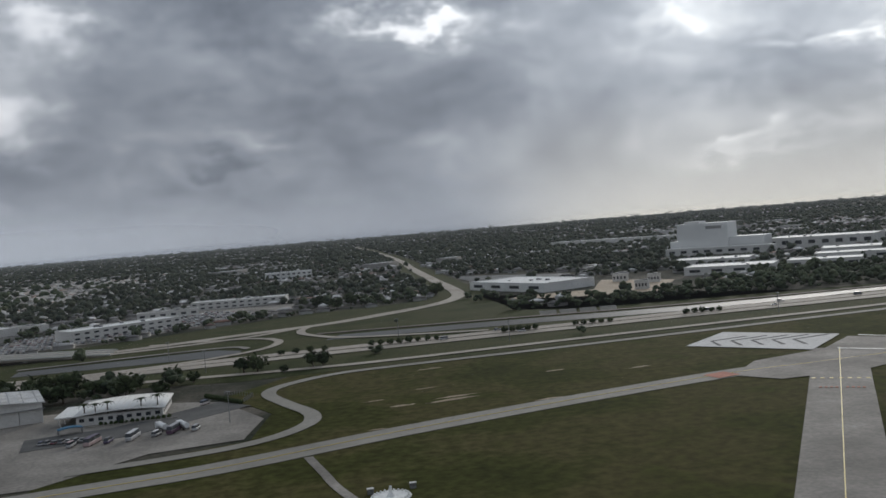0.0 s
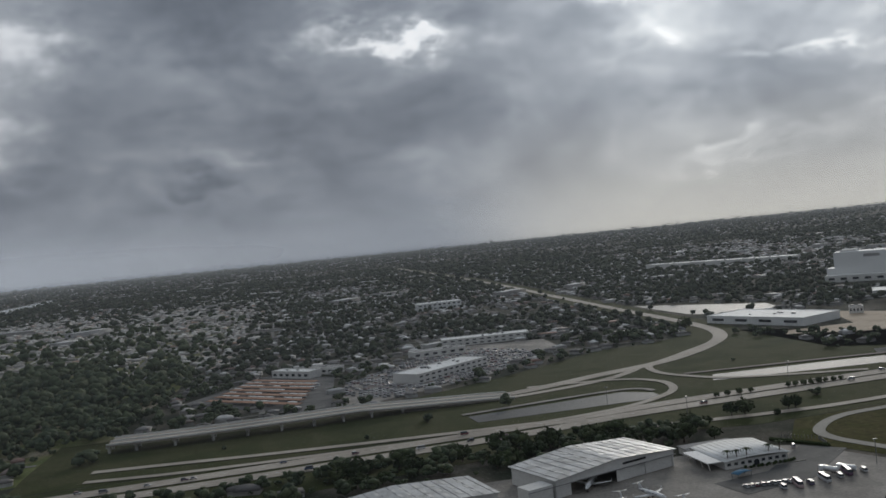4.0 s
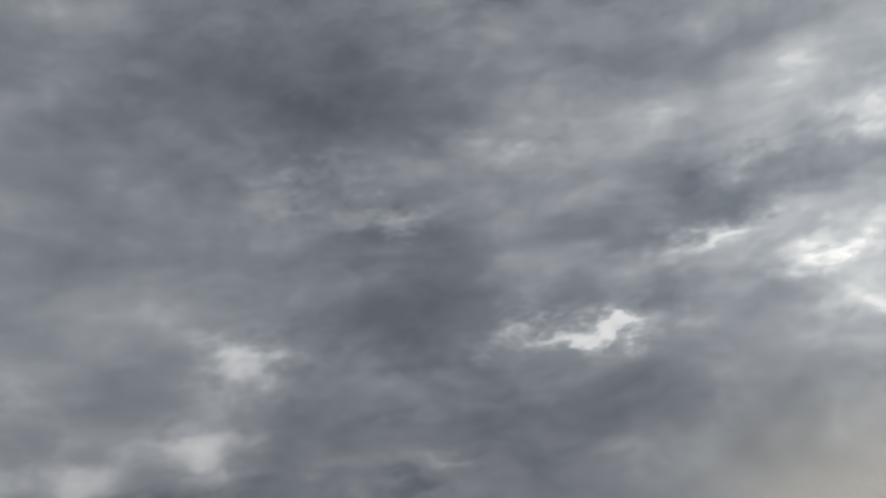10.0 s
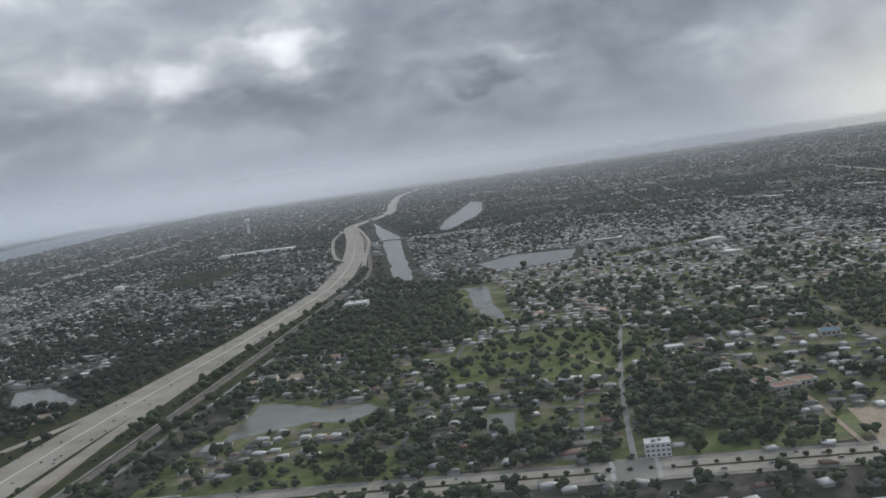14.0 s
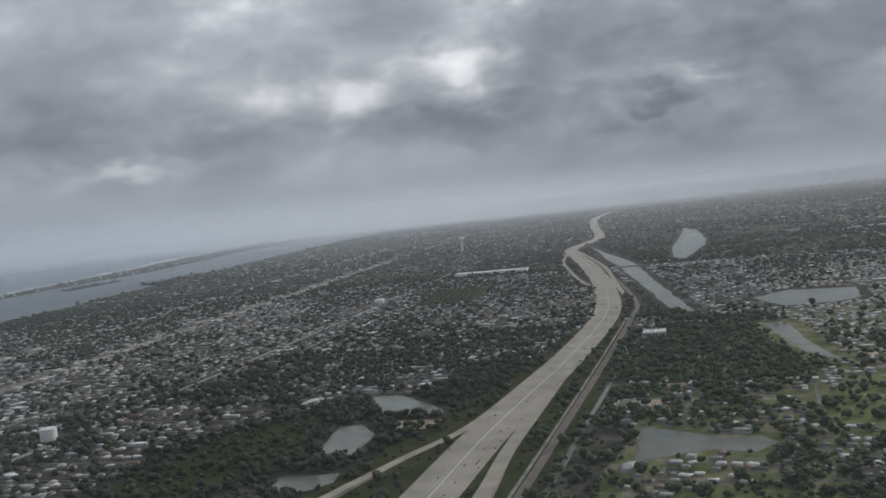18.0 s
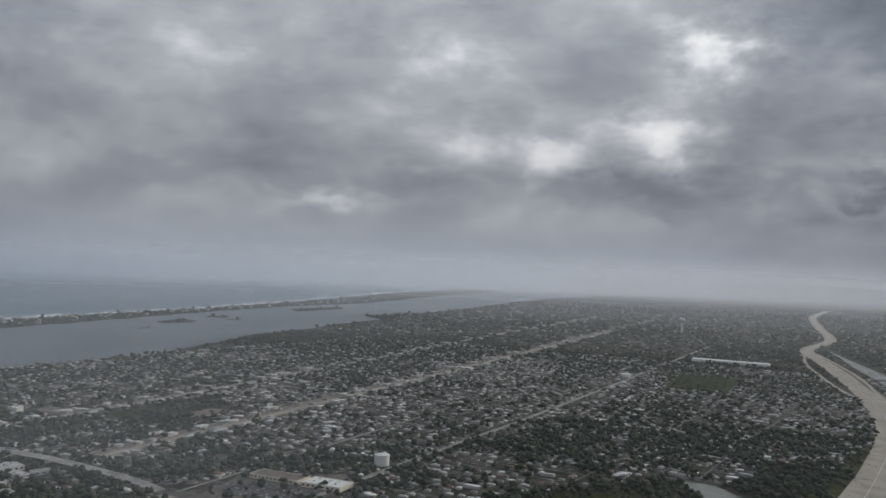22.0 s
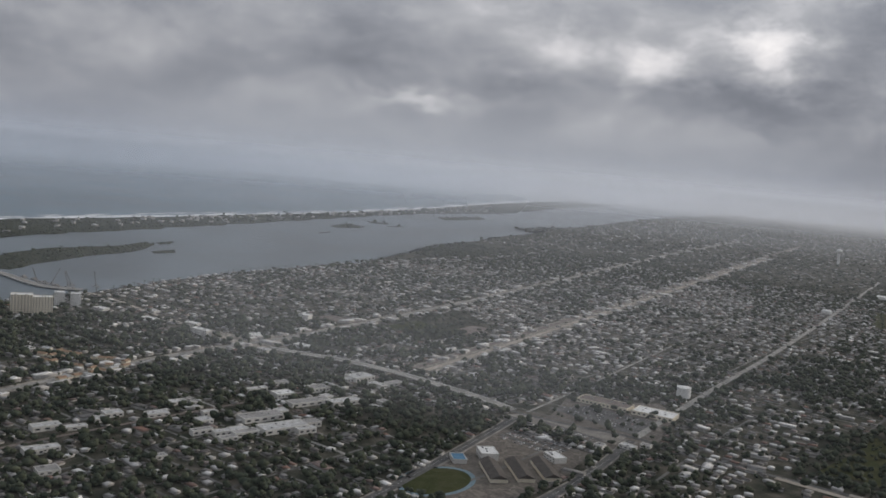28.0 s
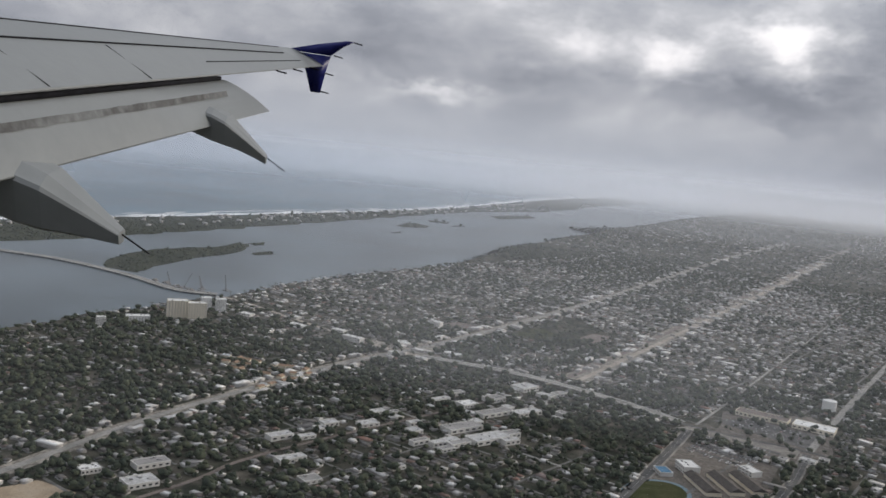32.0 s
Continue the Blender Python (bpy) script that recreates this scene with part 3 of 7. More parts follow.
ISLETS = [
    [(-1510, 177), (-1552, 165), (-1600, 200), (-1636, 250), (-1660, 309), (-1662, 400), (-1692, 468), (-1672, 470), (-1642, 440), (-1606, 392), (-1580, 302), (-1538, 219)],
    [(-1686, 484), (-1688, 512), (-1668, 500), (-1666, 474)],
    [(-1603, 415), (-1609, 453), (-1586, 440), (-1586, 406)],
    [(-1868, 1035), (-1915, 1140), (-1850, 1125), (-1830, 1080), (-1842, 1025)],
    [(-1955, 1254), (-1912, 1275), (-1890, 1245), (-1925, 1226)],
    [(-1975, 1590), (-2000, 1820), (-2060, 1880), (-2040, 1640)],
    [(-1840, 1200), (-1846, 1260), (-1858, 1250), (-1852, 1205)],
    [(-1760, 900), (-1764, 930), (-1772, 928), (-1769, 900)],
]
for pts in ISLETS:
    sheet("islet", pts, 0.45, ISLE, "small wooded island in the lagoon", "island", thick=0.4, cut=6, wobble=5)

# ---- airfield ground ----
sheet("airfield", [(-30, 40), (-30, 104), (-8, 112), (-6, 128), (-14, 146), (-4, 161), (60, 165), (190, 172), (190, 20), (60, 10)], 0.06, GRASS, "wide olive-green mown airfield grass", "grass", cut=4, wobble=0.4)
sheet("apron", [(-190, 90), (-30, 100), (-20, 111), (-9, 113), (-7, 125), (-14, 142), (-22, 146), (-40, 147), (-112, 150), (-190, 150)], 0.10, APRON, "stained grey concrete apron before the hangars", "apron", cut=2)


def strip(name, pts, width, z, material, label, category="road", shift=0.0, n=6):
    line = smooth(pts, n)
    return tagged(new(name, mesh_of(name, ribbon(bmesh.new(), line, width, z, shift), material)), label, category, kind="structure"), line


TAXIWAY = [(-70, 88), (-24, 97), (-10, 100), (9, 107), (33, 114), (59, 120), (74, 121), (110, 124)]
taxiway, line = strip("taxiway", TAXIWAY, 5.2, 0.14, TAXI, "long pale concrete taxiway across the grass", "taxiway")
part("centre_line", ribbon(bmesh.new(), line, 0.12, 0.19), YELLOWPAINT, taxiway)
RUN = Vector((0.535, 0.845))
RUNWAY = [(81 - 0.535 * 130, 129 - 0.845 * 130), (82, 130)]
runway, line = strip("runway_link", RUNWAY, 7.6, 0.18, APRON, "grey concrete taxiway to the runway end", "taxiway", n=1)
part("centre_line", ribbon(bmesh.new(), line, 0.10, 0.23), YELLOWPAINT, runway)
bm = bmesh.new()
for s in range(-6, 7, 2):
    p = Vector((68, 108)) + Vector((0.845, -0.535)) * s * 0.55
    ribbon(bm, [tuple(p), tuple(p + RUN * 0.5)], 0.5, 0.235)
part("hold_bars", bm, YELLOWPAINT, runway)
sheet("runway_fillet", [(62, 112), (58, 118), (66, 127), (80, 131), (90, 140), (100, 128), (92, 119), (74, 112)], 0.16, APRON, "concrete turn-off beside the taxiway end", "taxiway")
pad = sheet("blast_pad", [(76.7, 158.9), (90.5, 143), (78, 130.9), (64.2, 147.4)], 0.19, surface("pale_blast_pad", [(0.50, 0.49, 0.47), (0.60, 0.59, 0.57)], 0.1, shade=0.12), "pale blast pad with painted chevrons", "blast pad")
for k in range(5):
    c = Vector((77, 145)) + RUN.orthogonal() * (k * 3.4 - 6.8)
    side = Vector((0.62, 0.52))
    bm = ribbon(bmesh.new(), [tuple(c + side * 7.0 - RUN.orthogonal() * 2.2), tuple(c + RUN.orthogonal() * 1.6), tuple(c - side * 7.0 - RUN.orthogonal() * 2.2)], 0.55, 0.24)
    part("chevron", bm, ASPHALT, pad)
PERIM = [(120, 168), (51, 162), (17, 160), (4, 158), (-5, 151), (-7, 144), (-4, 134), (-0.5, 124), (-2, 116), (-10, 109), (-28, 105)]
strip("perimeter_road", PERIM, 2.3, 0.17, TAXI, "narrow winding pale service road", "road")
strip("old_path", [(-1.2, 100), (0.4, 92), (1.6, 86), (4.5, 76)], 1.0, 0.12, APRON, "short worn concrete strip in the grass", "path")
bm = bmesh.new()
for x, y, size in ((8.7, 129, 0.9), (20, 125.8, 1.5), (30.7, 116.7, 1.2), (7.3, 110, 0.7), (20, 153, 1.1), (16.8, 134.7, 0.9), (12.5, 123.4, 1.3), (17.9, 123.5, 2.0), (38, 138, 1.2), (50, 133, 1.0)):
    rim = [bm.verts.new((x + size * (1.6 + rng.normal() * 0.5) * math.cos(a), y + size * (0.35 + rng.normal() * 0.12) * math.sin(a) + 0.3 * size * math.cos(a), 0.085)) for a in [2 * math.pi * k / 13 for k in range(13)]]
    bm.faces.new(rim)
bmesh.ops.triangulate(bm, faces=bm.faces)
tagged(new("bare_patches", mesh_of("bare_patches", bm, SAND)), "small bare sandy scars in the grass", "soil", kind="stuff")

# ---- roads ----
MASK_RES, MX0, MY0 = 2.0, -2300.0, -420.0
mask = np.zeros((2100, 1600), np.uint8)   # rows y, columns x; 0 houses, 1 bare, 2 wood, 3 lawn


def mark_line(pts, width, value=1):
    for a, b in zip(pts, pts[1:]):
        a, b = np.array(a[:2], float), np.array(b[:2], float)
        lo, hi = np.minimum(a, b) - width, np.maximum(a, b) + width
        i0, i1 = int((lo[0] - MX0) / MASK_RES), int((hi[0] - MX0) / MASK_RES) + 2
        j0, j1 = int((lo[1] - MY0) / MASK_RES), int((hi[1] - MY0) / MASK_RES) + 2
        i0, j0, i1, j1 = max(i0, 0), max(j0, 0), min(i1, mask.shape[1]), min(j1, mask.shape[0])
        if i1 <= i0 or j1 <= j0:
            continue
        X, Y = np.meshgrid(MX0 + np.arange(i0, i1) * MASK_RES, MY0 + np.arange(j0, j1) * MASK_RES)
        d = b - a
        u = np.clip(((X - a[0]) * d[0] + (Y - a[1]) * d[1]) / max(d @ d, 1e-9), 0, 1)
        near = np.hypot(X - a[0] - u * d[0], Y - a[1] - u * d[1]) < width / 2
        mask[j0:j1, i0:i1][near] = value


def mark_area(pts, value=1, grow=0.0):
    p = np.array(pts, float)
    lo, hi = p.min(0) - grow, p.max(0) + grow
    i0, i1 = max(int((lo[0] - MX0) / MASK_RES), 0), min(int((hi[0] - MX0) / MASK_RES) + 2, mask.shape[1])
    j0, j1 = max(int((lo[1] - MY0) / MASK_RES), 0), min(int((hi[1] - MY0) / MASK_RES) + 2, mask.shape[0])
    if i1 <= i0 or j1 <= j0:
        return
    X, Y = np.meshgrid(MX0 + np.arange(i0, i1) * MASK_RES, MY0 + np.arange(j0, j1) * MASK_RES)
    inside = np.zeros(X.shape, bool)
    for (ax, ay), (bx, by) in zip(pts, pts[1:] + pts[:1]):
        if ay != by:
            inside ^= ((ay > Y) != (by > Y)) & (X < (bx - ax) * (Y - ay) / (by - ay) + ax)
    mask[j0:j1, i0:i1][inside] = value
    if grow:
        mark_line(list(pts) + [pts[0]], grow * 2, value)


def kind_at(x, y):
    i, j = ((np.asarray(x) - MX0) / MASK_RES).astype(int), ((np.asarray(y) - MY0) / MASK_RES).astype(int)
    ok = (i >= 0) & (j >= 0) & (i < mask.shape[1]) & (j < mask.shape[0])
    out = np.zeros(np.shape(x), np.uint8)
    out[ok] = mask[j[ok], i[ok]]
    return out


# woods and lawns first, then what is cut out of them
WOODS = [
    [(-235, 215), (-150, 232), (-140, 345), (-236, 380)],
    [(-960, 62), (-902, 68), (-908, 136), (-960, 120)],
    [(-745, 185), (-650, 185), (-600, 250), (-592, 420), (-700, 360), (-742, 280)],
    [(-530, 400), (-420, 395), (-400, 440), (-440, 640), (-520, 640)],
    [(76, 226), (130, 216), (240, 226), (240, 330), (140, 262), (108, 252), (76, 240)],
    [(50, 275), (58, 262), (82, 258), (70, 272), (60, 292)],
    [(-720, 20), (-610, 20), (-610, 120), (-720, 140)],
    [(-540, 60), (-450, 80), (-450, 165), (-535, 165)],
    [(-640, 190), (-602, 190), (-594, 480), (-640, 480)],
    [(120, 395), (180, 420), (230, 400), (300, 480), (120, 520)],
    [(-1130, 300), (-1062, 288), (-1058, 390), (-1140, 440)],
    [(-100, 150), (-40, 152), (-25, 160), (-25, 172), (-110, 172)],
    [(-345, 200), (-300, 205), (-292, 255), (-340, 262)],
    [(-255, 330), (-190, 330), (-190, 470), (-250, 420)],
    [(-570, 650), (-500, 650), (-545, 850), (-610, 980)],
    [(-640, 900), (-760, 1400), (-720, 1420), (-600, 1000)],
]
LAWNS = [
    [(-165, 190), (-60, 192), (40, 196), (160, 204), (160, 215), (72, 226), (56, 240), (58, 300), (44, 305), (20, 292), (0, 290), (-40, 262), (-85, 236), (-165, 240)],
    [(-738, 200), (-680, 195), (-660, 250), (-690, 330), (-725, 300)],
    [(-430, 300), (-340, 300), (-320, 370), (-400, 400)],
    [(-335, 665), (-243, 720), (-243, 745), (-335, 690)],
    [(-822, 836), (-750, 854), (-770, 1018), (-850, 1000)],
    [(-1128, 300), (-1098, 300), (-1092, 350), (-1124, 356)],
    [(-330, 188), (-250, 188), (-250, 215), (-330, 206)],
    [(-470, 185), (-420, 185), (-420, 215), (-470, 215)],
    [(-555, 186), (-535, 186), (-540, 400), (-556, 400)],
]
# ground under a break in the cloud, its sunlight put into the base colour
sheet("garden_ground", [(-510, 187), (-232, 185), (-150, 200), (-140, 640), (-420, 660), (-505, 420)], 0.025, GARDEN, "gardens and sandy plots between suburban houses, coloured brighter as if sunlit", "ground", thick=0.02, cut=6, wobble=8)
sheet("roadside_grass", [(-180, 150), (-40, 168), (-12, 161), (60, 166), (190, 173), (420, 180), (420, 206), (165, 203), (40, 195.5), (-60, 191.5), (-165, 189.5), (-225, 186), (-225, 150)], 0.035, VERGE, "dark rough grass between the roads and the airfield", "grass", thick=0.02, cut=3, wobble=0.3)
JUNCTION = [(-634, 118), (-532, 118), (-532, 420), (-552, 600), (-592, 600), (-598, 420), (-632, 200)]
sheet("junction_grass", JUNCTION, 0.03, VERGE, "dark rough grass between motorway and slip roads", "grass", thick=0.02, cut=4, wobble=1.5)
for pts in WOODS:
    mark_area(pts, 2)
for k, pts in enumerate(LAWNS):
    mark_area(pts, 1 if k == 4 else 3 if k else 5)
    sheet("meadow", pts, 0.05, LAWN if k not in (0, 1, 4, 5, 8) else VERGE, "bright green open grass among trees" if k else "dark green verges of a road interchange", "grass", cut=5, wobble=9 if k else 1)
for k, pts in enumerate(LAKES):
    mark_area(pts, 1, 4.0 if k == 8 else 8.0 if k < 4 else 3.0)
mark_area([(58, 300), (66, 274), (104, 252), (125, 262), (140, 330), (52, 345)], 1)
mark_area([(-88, 286), (-92, 240), (-44, 268), (-6, 312), (-4, 342), (-41, 351), (-74, 306)], 1)
mark_area([(-175, 172), (-38, 172), (-10, 164), (300, 166), (300, 204), (150, 214), (60, 222), (-175, 196)], 5)
mark_area([(x - 4, y) for x, y in COAST] + [(-17900, 18000), (-17900, -700)], 1)
mark_area(ISLE_W + ISLE_E[::-1], 2)
for pts in ISLETS:
    mark_area(pts, 2)
mark_area(JUNCTION, 3)
mark_area([(-545, 186), (-503, 186), (-506, 300), (-540, 330)], 3)
mark_area([(-100, 152), (-40, 152), (-24, 160), (-24, 171), (-110, 171)], 2)
mark_area([(-110, -420), (-110, 152), (-35, 152), (-10, 172), (700, 172), (700, -420)], 1)

ROADS = [
    # name, line, width, height, material, label
    ("boulevard_lanes", [(700, 196), (150, 190), (70, 189), (-25, 186), (-60, 181), (-140, 176), (-230, 174), (-420, 176), (-500, 176)], 5.0, 0.20, ROAD, "pale concrete lanes of a wide boulevard"),
    ("boulevard_lanes", [(700, 203), (150, 196), (75, 195), (-7, 193), (-60, 188), (-140, 183), (-230, 181), (-420, 183), (-500, 183)], 5.0, 0.20, ROAD, "pale concrete lanes of a wide boulevard"),
    ("frontage_road", [(140, 176), (57, 171), (17, 168), (1, 168), (-17, 170), (-40, 174)], 2.6, 0.19, ROAD, "narrow frontage road beside the boulevard"),
    ("avenue", [(-625, 163), (-640, 163.5), (-680, 163.5), (-715, 165), (-750, 167)], 4.6, 0.205, ROAD, "pale avenue running to the lagoon"),
    ("avenue", [(-630, 171), (-645, 172), (-685, 172), (-715, 171)], 4.6, 0.20, ROAD, "pale avenue running to the lagoon"),
    ("avenue", [(-715, 170.5), (-760, 169), (-790, 169), (-833, 171), (-868, 163), (-902, 160), (-908, 160.6)], 3.8, 0.203, ASPHALT, "worn dark avenue between trees and shops"),
    ("avenue", [(-1110, 152), (-1132, 151), (-1160, 150), (-1250, 160), (-1340, 172), (-1380, 168)], 4.6, 0.20, ROAD, "pale avenue running to the lagoon"),
    ("ramp_road", [(-77, 230), (-47, 231), (-17, 242), (9, 252), (33, 272), (48, 294), (55, 328), (59, 414), (67, 563), (78, 743), (90, 1100), (100, 1700)], 5.0, 0.21, ROAD, "pale four-lane road curving away to the south"),
    ("ramp_road", [(-77, 226), (-47, 226), (-17, 234), (0, 249)], 3.0, 0.20, ROAD, "pale slip road"),
    ("loop_ramp", [(-40, 237), (-16, 231), (-8, 222), (-8, 211), (-14, 202), (-28, 194), (-48, 190)], 2.2, 0.24, ROAD, "tight pale loop ramp"),
    ("loop_ramp", [(41, 281), (14, 258), (1, 247), (-2, 234), (2, 222), (11, 211), (40, 199)], 2.2, 0.24, ROAD, "tight pale loop ramp"),
    ("motorway", [(-574, -1600), (-574, -420), (-574, 0), (-574, 173), (-576, 300), (-571, 490), (-575, 690), (-600, 860), (-630, 1010), (-688, 1254), (-756, 1510), (-776, 1640), (-770, 1890), (-800, 2120), (-866, 2470), (-978, 3180), (-1008, 3700), (-1060, 4660), (-1200, 6200)], 25.0, 0.22, ROAD, "broad pale concrete motorway winding south"),
    ("slip_road", [(-622, 915), (-650, 990), (-692, 1140), (-738, 1330), (-774, 1590)], 5.0, 0.24, ROAD, "pale slip road of a diamond junction"),
    ("slip_road", [(-577, 830), (-604, 960), (-642, 1150), (-690, 1330), (-748, 1530)], 5.0, 0.24, ROAD, "pale slip road of a diamond junction"),
    ("cross_road", [(-740, 1138), (-692, 1141), (-644, 1146), (-560, 1150), (-480, 1150)], 4.0, 0.26, ROAD, "pale cross road at a motorway junction"),
    ("flyover_ramp", [(-150, 203), (-130, 200), (-112, 197), (-80, 193), (-50, 190)], 2.6, 0.23, ROAD, "pale slip road fanning out of the boulevard"),
    ("flyover_ramp", [(-150, 194), (-125, 190), (-80, 188), (-40, 187)], 2.2, 0.225, ROAD, "pale slip road fanning out of the boulevard"),
    ("railway", [(-538, -100), (-538, 190), (-540, 303), (-543, 460), (-548, 650), (-556, 760), (-600, 960), (-660, 1200), (-745, 1500)], 4.2, 0.20, RAILBED, "brown ballast of a railway beside the motorway"),
    ("service_track", [(-541.5, 190), (-543.5, 303), (-547, 460), (-552, 640)], 1.7, 0.20, APRON, "worn gravel track along the railway"),
    ("main_street", [(-1050, -420), (-1062, -260), (-1074, -193), (-1099, -105), (-1117, 0), (-1129, 91), (-1134, 220), (-1165, 473), (-1215, 800), (-1330, 1500), (-1420, 2200)], 4.6, 0.20, STREET, "long straight main street with shops"),
    ("town_railway", [(-1012, -420), (-1014, -165), (-1022, -104), (-1020, -36), (-1008, 120), (-1010, 200)], 2.6, 0.19, RAILBED, "brown railway bed between workshops"),
    ("rail_corridor", [(-1010, 200), (-1032, 380), (-1062, 610), (-1108, 970), (-1205, 1703), (-1290, 2400)], 5.0, 0.18, RAILBED, "brown strip of railway and yards through the town"),
    ("commercial_street", [(-1001, 200), (-1022, 380), (-1052, 610), (-1098, 970), (-1194, 1703)], 4.6, 0.19, ROAD, "pale commercial street along the railway"),
    ("avenue", [(-819, -60), (-819, 74), (-829, 164)], 4.8, 0.20, ASPHALT, "dark asphalt avenue with pale pavements"),
    ("avenue", [(-829.6, 170), (-834, 230), (-844, 380), (-852, 525), (-880, 900), (-930, 1500)], 4.8, 0.20, STREET, "straight tree-lined avenue"),
    ("avenue", [(-862, -100), (-874, 6), (-890, 110), (-897, 150)], 4.8, 0.20, ASPHALT, "dark asphalt avenue with pale pavements"),
    ("avenue", [(-898, 166), (-906, 260), (-935, 560), (-975, 950)], 2.0, 0.20, STREET, "straight tree-lined avenue"),
    ("avenue", [(-240, 176), (-241, 330), (-241, 402)], 1.6, 0.20, ASPHALT, "narrow road between suburban gardens"),
    ("avenue", [(-241, 400), (-241, 583), (-240, 885), (-254, 1270), (-308, 2744)], 3.0, 0.20, STREET, "long straight road through the suburbs"),
    ("avenue", [(-347, 178), (-347, 222), (-345, 295), (-338, 420), (-336, 495), (-342, 682)], 1.9, 0.20, STREET, "narrow straight suburban road"),
    ("lane", [(-345, 295), (-370, 338), (-400, 352)], 1.6, 0.19, SAND, "sandy lane"),
    ("lane", [(-345, 295), (-310, 300), (-290, 270), (-283, 185)], 1.6, 0.19, SAND, "sandy lane"),
    ("avenue", [(-190, 480), (-191, 812), (-189, 1415), (-207, 2000)], 4.0, 0.20, STREET, "long straight road through the suburbs"),
    ("cross_road", [(-555, 616), (-510, 612), (-430, 612), (-342, 625), (-241, 640), (60, 640)], 2.6, 0.20, STREET, "cross road over the canal"),
    ("cross_road", [(-1190, 620), (-850, 600), (-600, 600)], 2.6, 0.20, STREET, "straight cross road"),
    ("cross_road", [(-1380, 560), (-1190, 540), (-1050, 530)], 2.6, 0.20, STREET, "straight cross road"),
    ("cross_road", [(-1300, 20), (-1110, 30), (-1020, 24), (-875, 20)], 2.2, 0.20, STREET, "straight cross road"),
    ("cross_road", [(-1060, 1000), (-800, 1000), (-640, 1000)], 2.6, 0.20, STREET, "straight cross road"),
]
LINES = {}
strip("median", [(-225, 177.6), (-300, 178.6), (-336, 179.2)], 1.6, 0.17, VERGE, "dark grass median with small trees", "grass")
strip("median", [(-358, 179.4), (-420, 179.6), (-495, 179.6)], 1.6, 0.17, VERGE, "dark grass median with small trees", "grass")
crossing, line = strip("crossing", [(-347.5, 171), (-347.5, 189)], 11, 0.27, TAXI, "pale concrete crossing of a boulevard", "road")
for s in (-6.6, 6.6):
    part("zebra_bars", dashes(bmesh.new(), smooth([(-347.5 + s, 172), (-347.5 + s, 188)], 1), 0.0, 0.30, 1.3, 0.5, 0.55), WHITEPAINT, crossing)
strip("pavement", [(-225, 178), (-420, 180), (-495, 180)], 17.5, 0.12, APRON, "pale paved margins beside the boulevard", "pavement")
YARDS = surface("worn_yards", [(0.095, 0.086, 0.071), (0.27, 0.245, 0.21), (0.14, 0.125, 0.104), (0.36, 0.33, 0.282), (0.115, 0.104, 0.084)], 0.09, shade=0.3)
for name, pts, width, z, material, label in ROADS:
    road, line = strip(name, pts, width, z, material, label)
    LINES[label + str(len(LINES))] = (name, line, width)
    if name in ("rail_corridor", "main_street", "commercial_street"):
        wide = {"rail_corridor": 11, "main_street": 11, "commercial_street": 14}[name]
        mark_line(line, wide + 4, 4)
        strip("yards", pts, wide, 0.06 if name == "main_street" else 0.07 if name == "rail_corridor" else 0.08, YARDS, "pale paved yards and car parks along the street", "yard")
    mark_line(line, width + (14 if name == "ramp_road" else 1.6 if name in ("avenue", "cross_road") else 3.5), 5 if name == "ramp_road" else 1)
    if name == "ramp_road":
        strip("verge", pts, width + 13, 0.045, VERGE, "dark grass verge beside the road", "grass")
        mark_line(line, width + 3.5)
    if material is ASPHALT and width > 4:
        strip("pavement", pts, width + 2.4, 0.13, APRON, "pale pavements beside a dark avenue", "pavement")
        part("centre_line", dashes(bmesh.new(), line, 0.0, 0.26, 0.16, 1.2, 1.6), WHITEPAINT, road)
        mark_line(line, width + 4)
    if name == "motorway":
        part("median_barrier", ribbon(bmesh.new(), line, 0.35, 0.55, thick=0.35), PALEWALL, road)
        bm = bmesh.new()
        for s in (-9.6, -7.2, -4.8, -2.4, 2.4, 4.8, 7.2, 9.6):
            dashes(bm, line[6:66], s, 0.29, 0.13, 1.2, 3.6)
        part("lane_marks", bm, WHITEPAINT, road)
    elif name == "boulevard_lanes":
        part("lane_marks", dashes(bmesh.new(), line, 0.0, 0.26, 0.14, 1.0, 3.0), WHITEPAINT, road)

plaza = [(-1180, 146), (-1118, 142), (-1090, 150), (-1088, 164), (-1114, 170), (-1122, 196), (-1140, 196), (-1146, 168), (-1182, 162)]
sheet("crossing_yards", plaza, 0.09, YARDS, "worn paved lots round a street crossing", "yard", cut=4, wobble=3)
mark_area(plaza, 4)
# side streets of the town, one sheet of the same asphalt
SIDE = []
for k in range(-8, 56):
    y = k * 27.0 + 6
    for x0, x1 in ((-1330, -1130), (-1120, -1035), (-1000, -862), (-860, -620), (-520, -345), (-335, -245), (-238, -130), (-120, 40)):
        if y < 200 and x1 > -700 or y > 1100 or (x0 == -1330 and y < -60):
            continue
        line = [(x, y + 2.0 * math.sin(x * 0.02 + k)) for x in range(x0, x1 + 1, 12)]
        SIDE.append(line)
for x in range(-1290, 40, 62):
    if -640 < x < -520:
        continue
    y0 = 205 if x > -780 else -100
    line = [(x + 2 * math.sin(y * 0.02), y) for y in range(y0, 1300, 14)]
    SIDE.append(line)


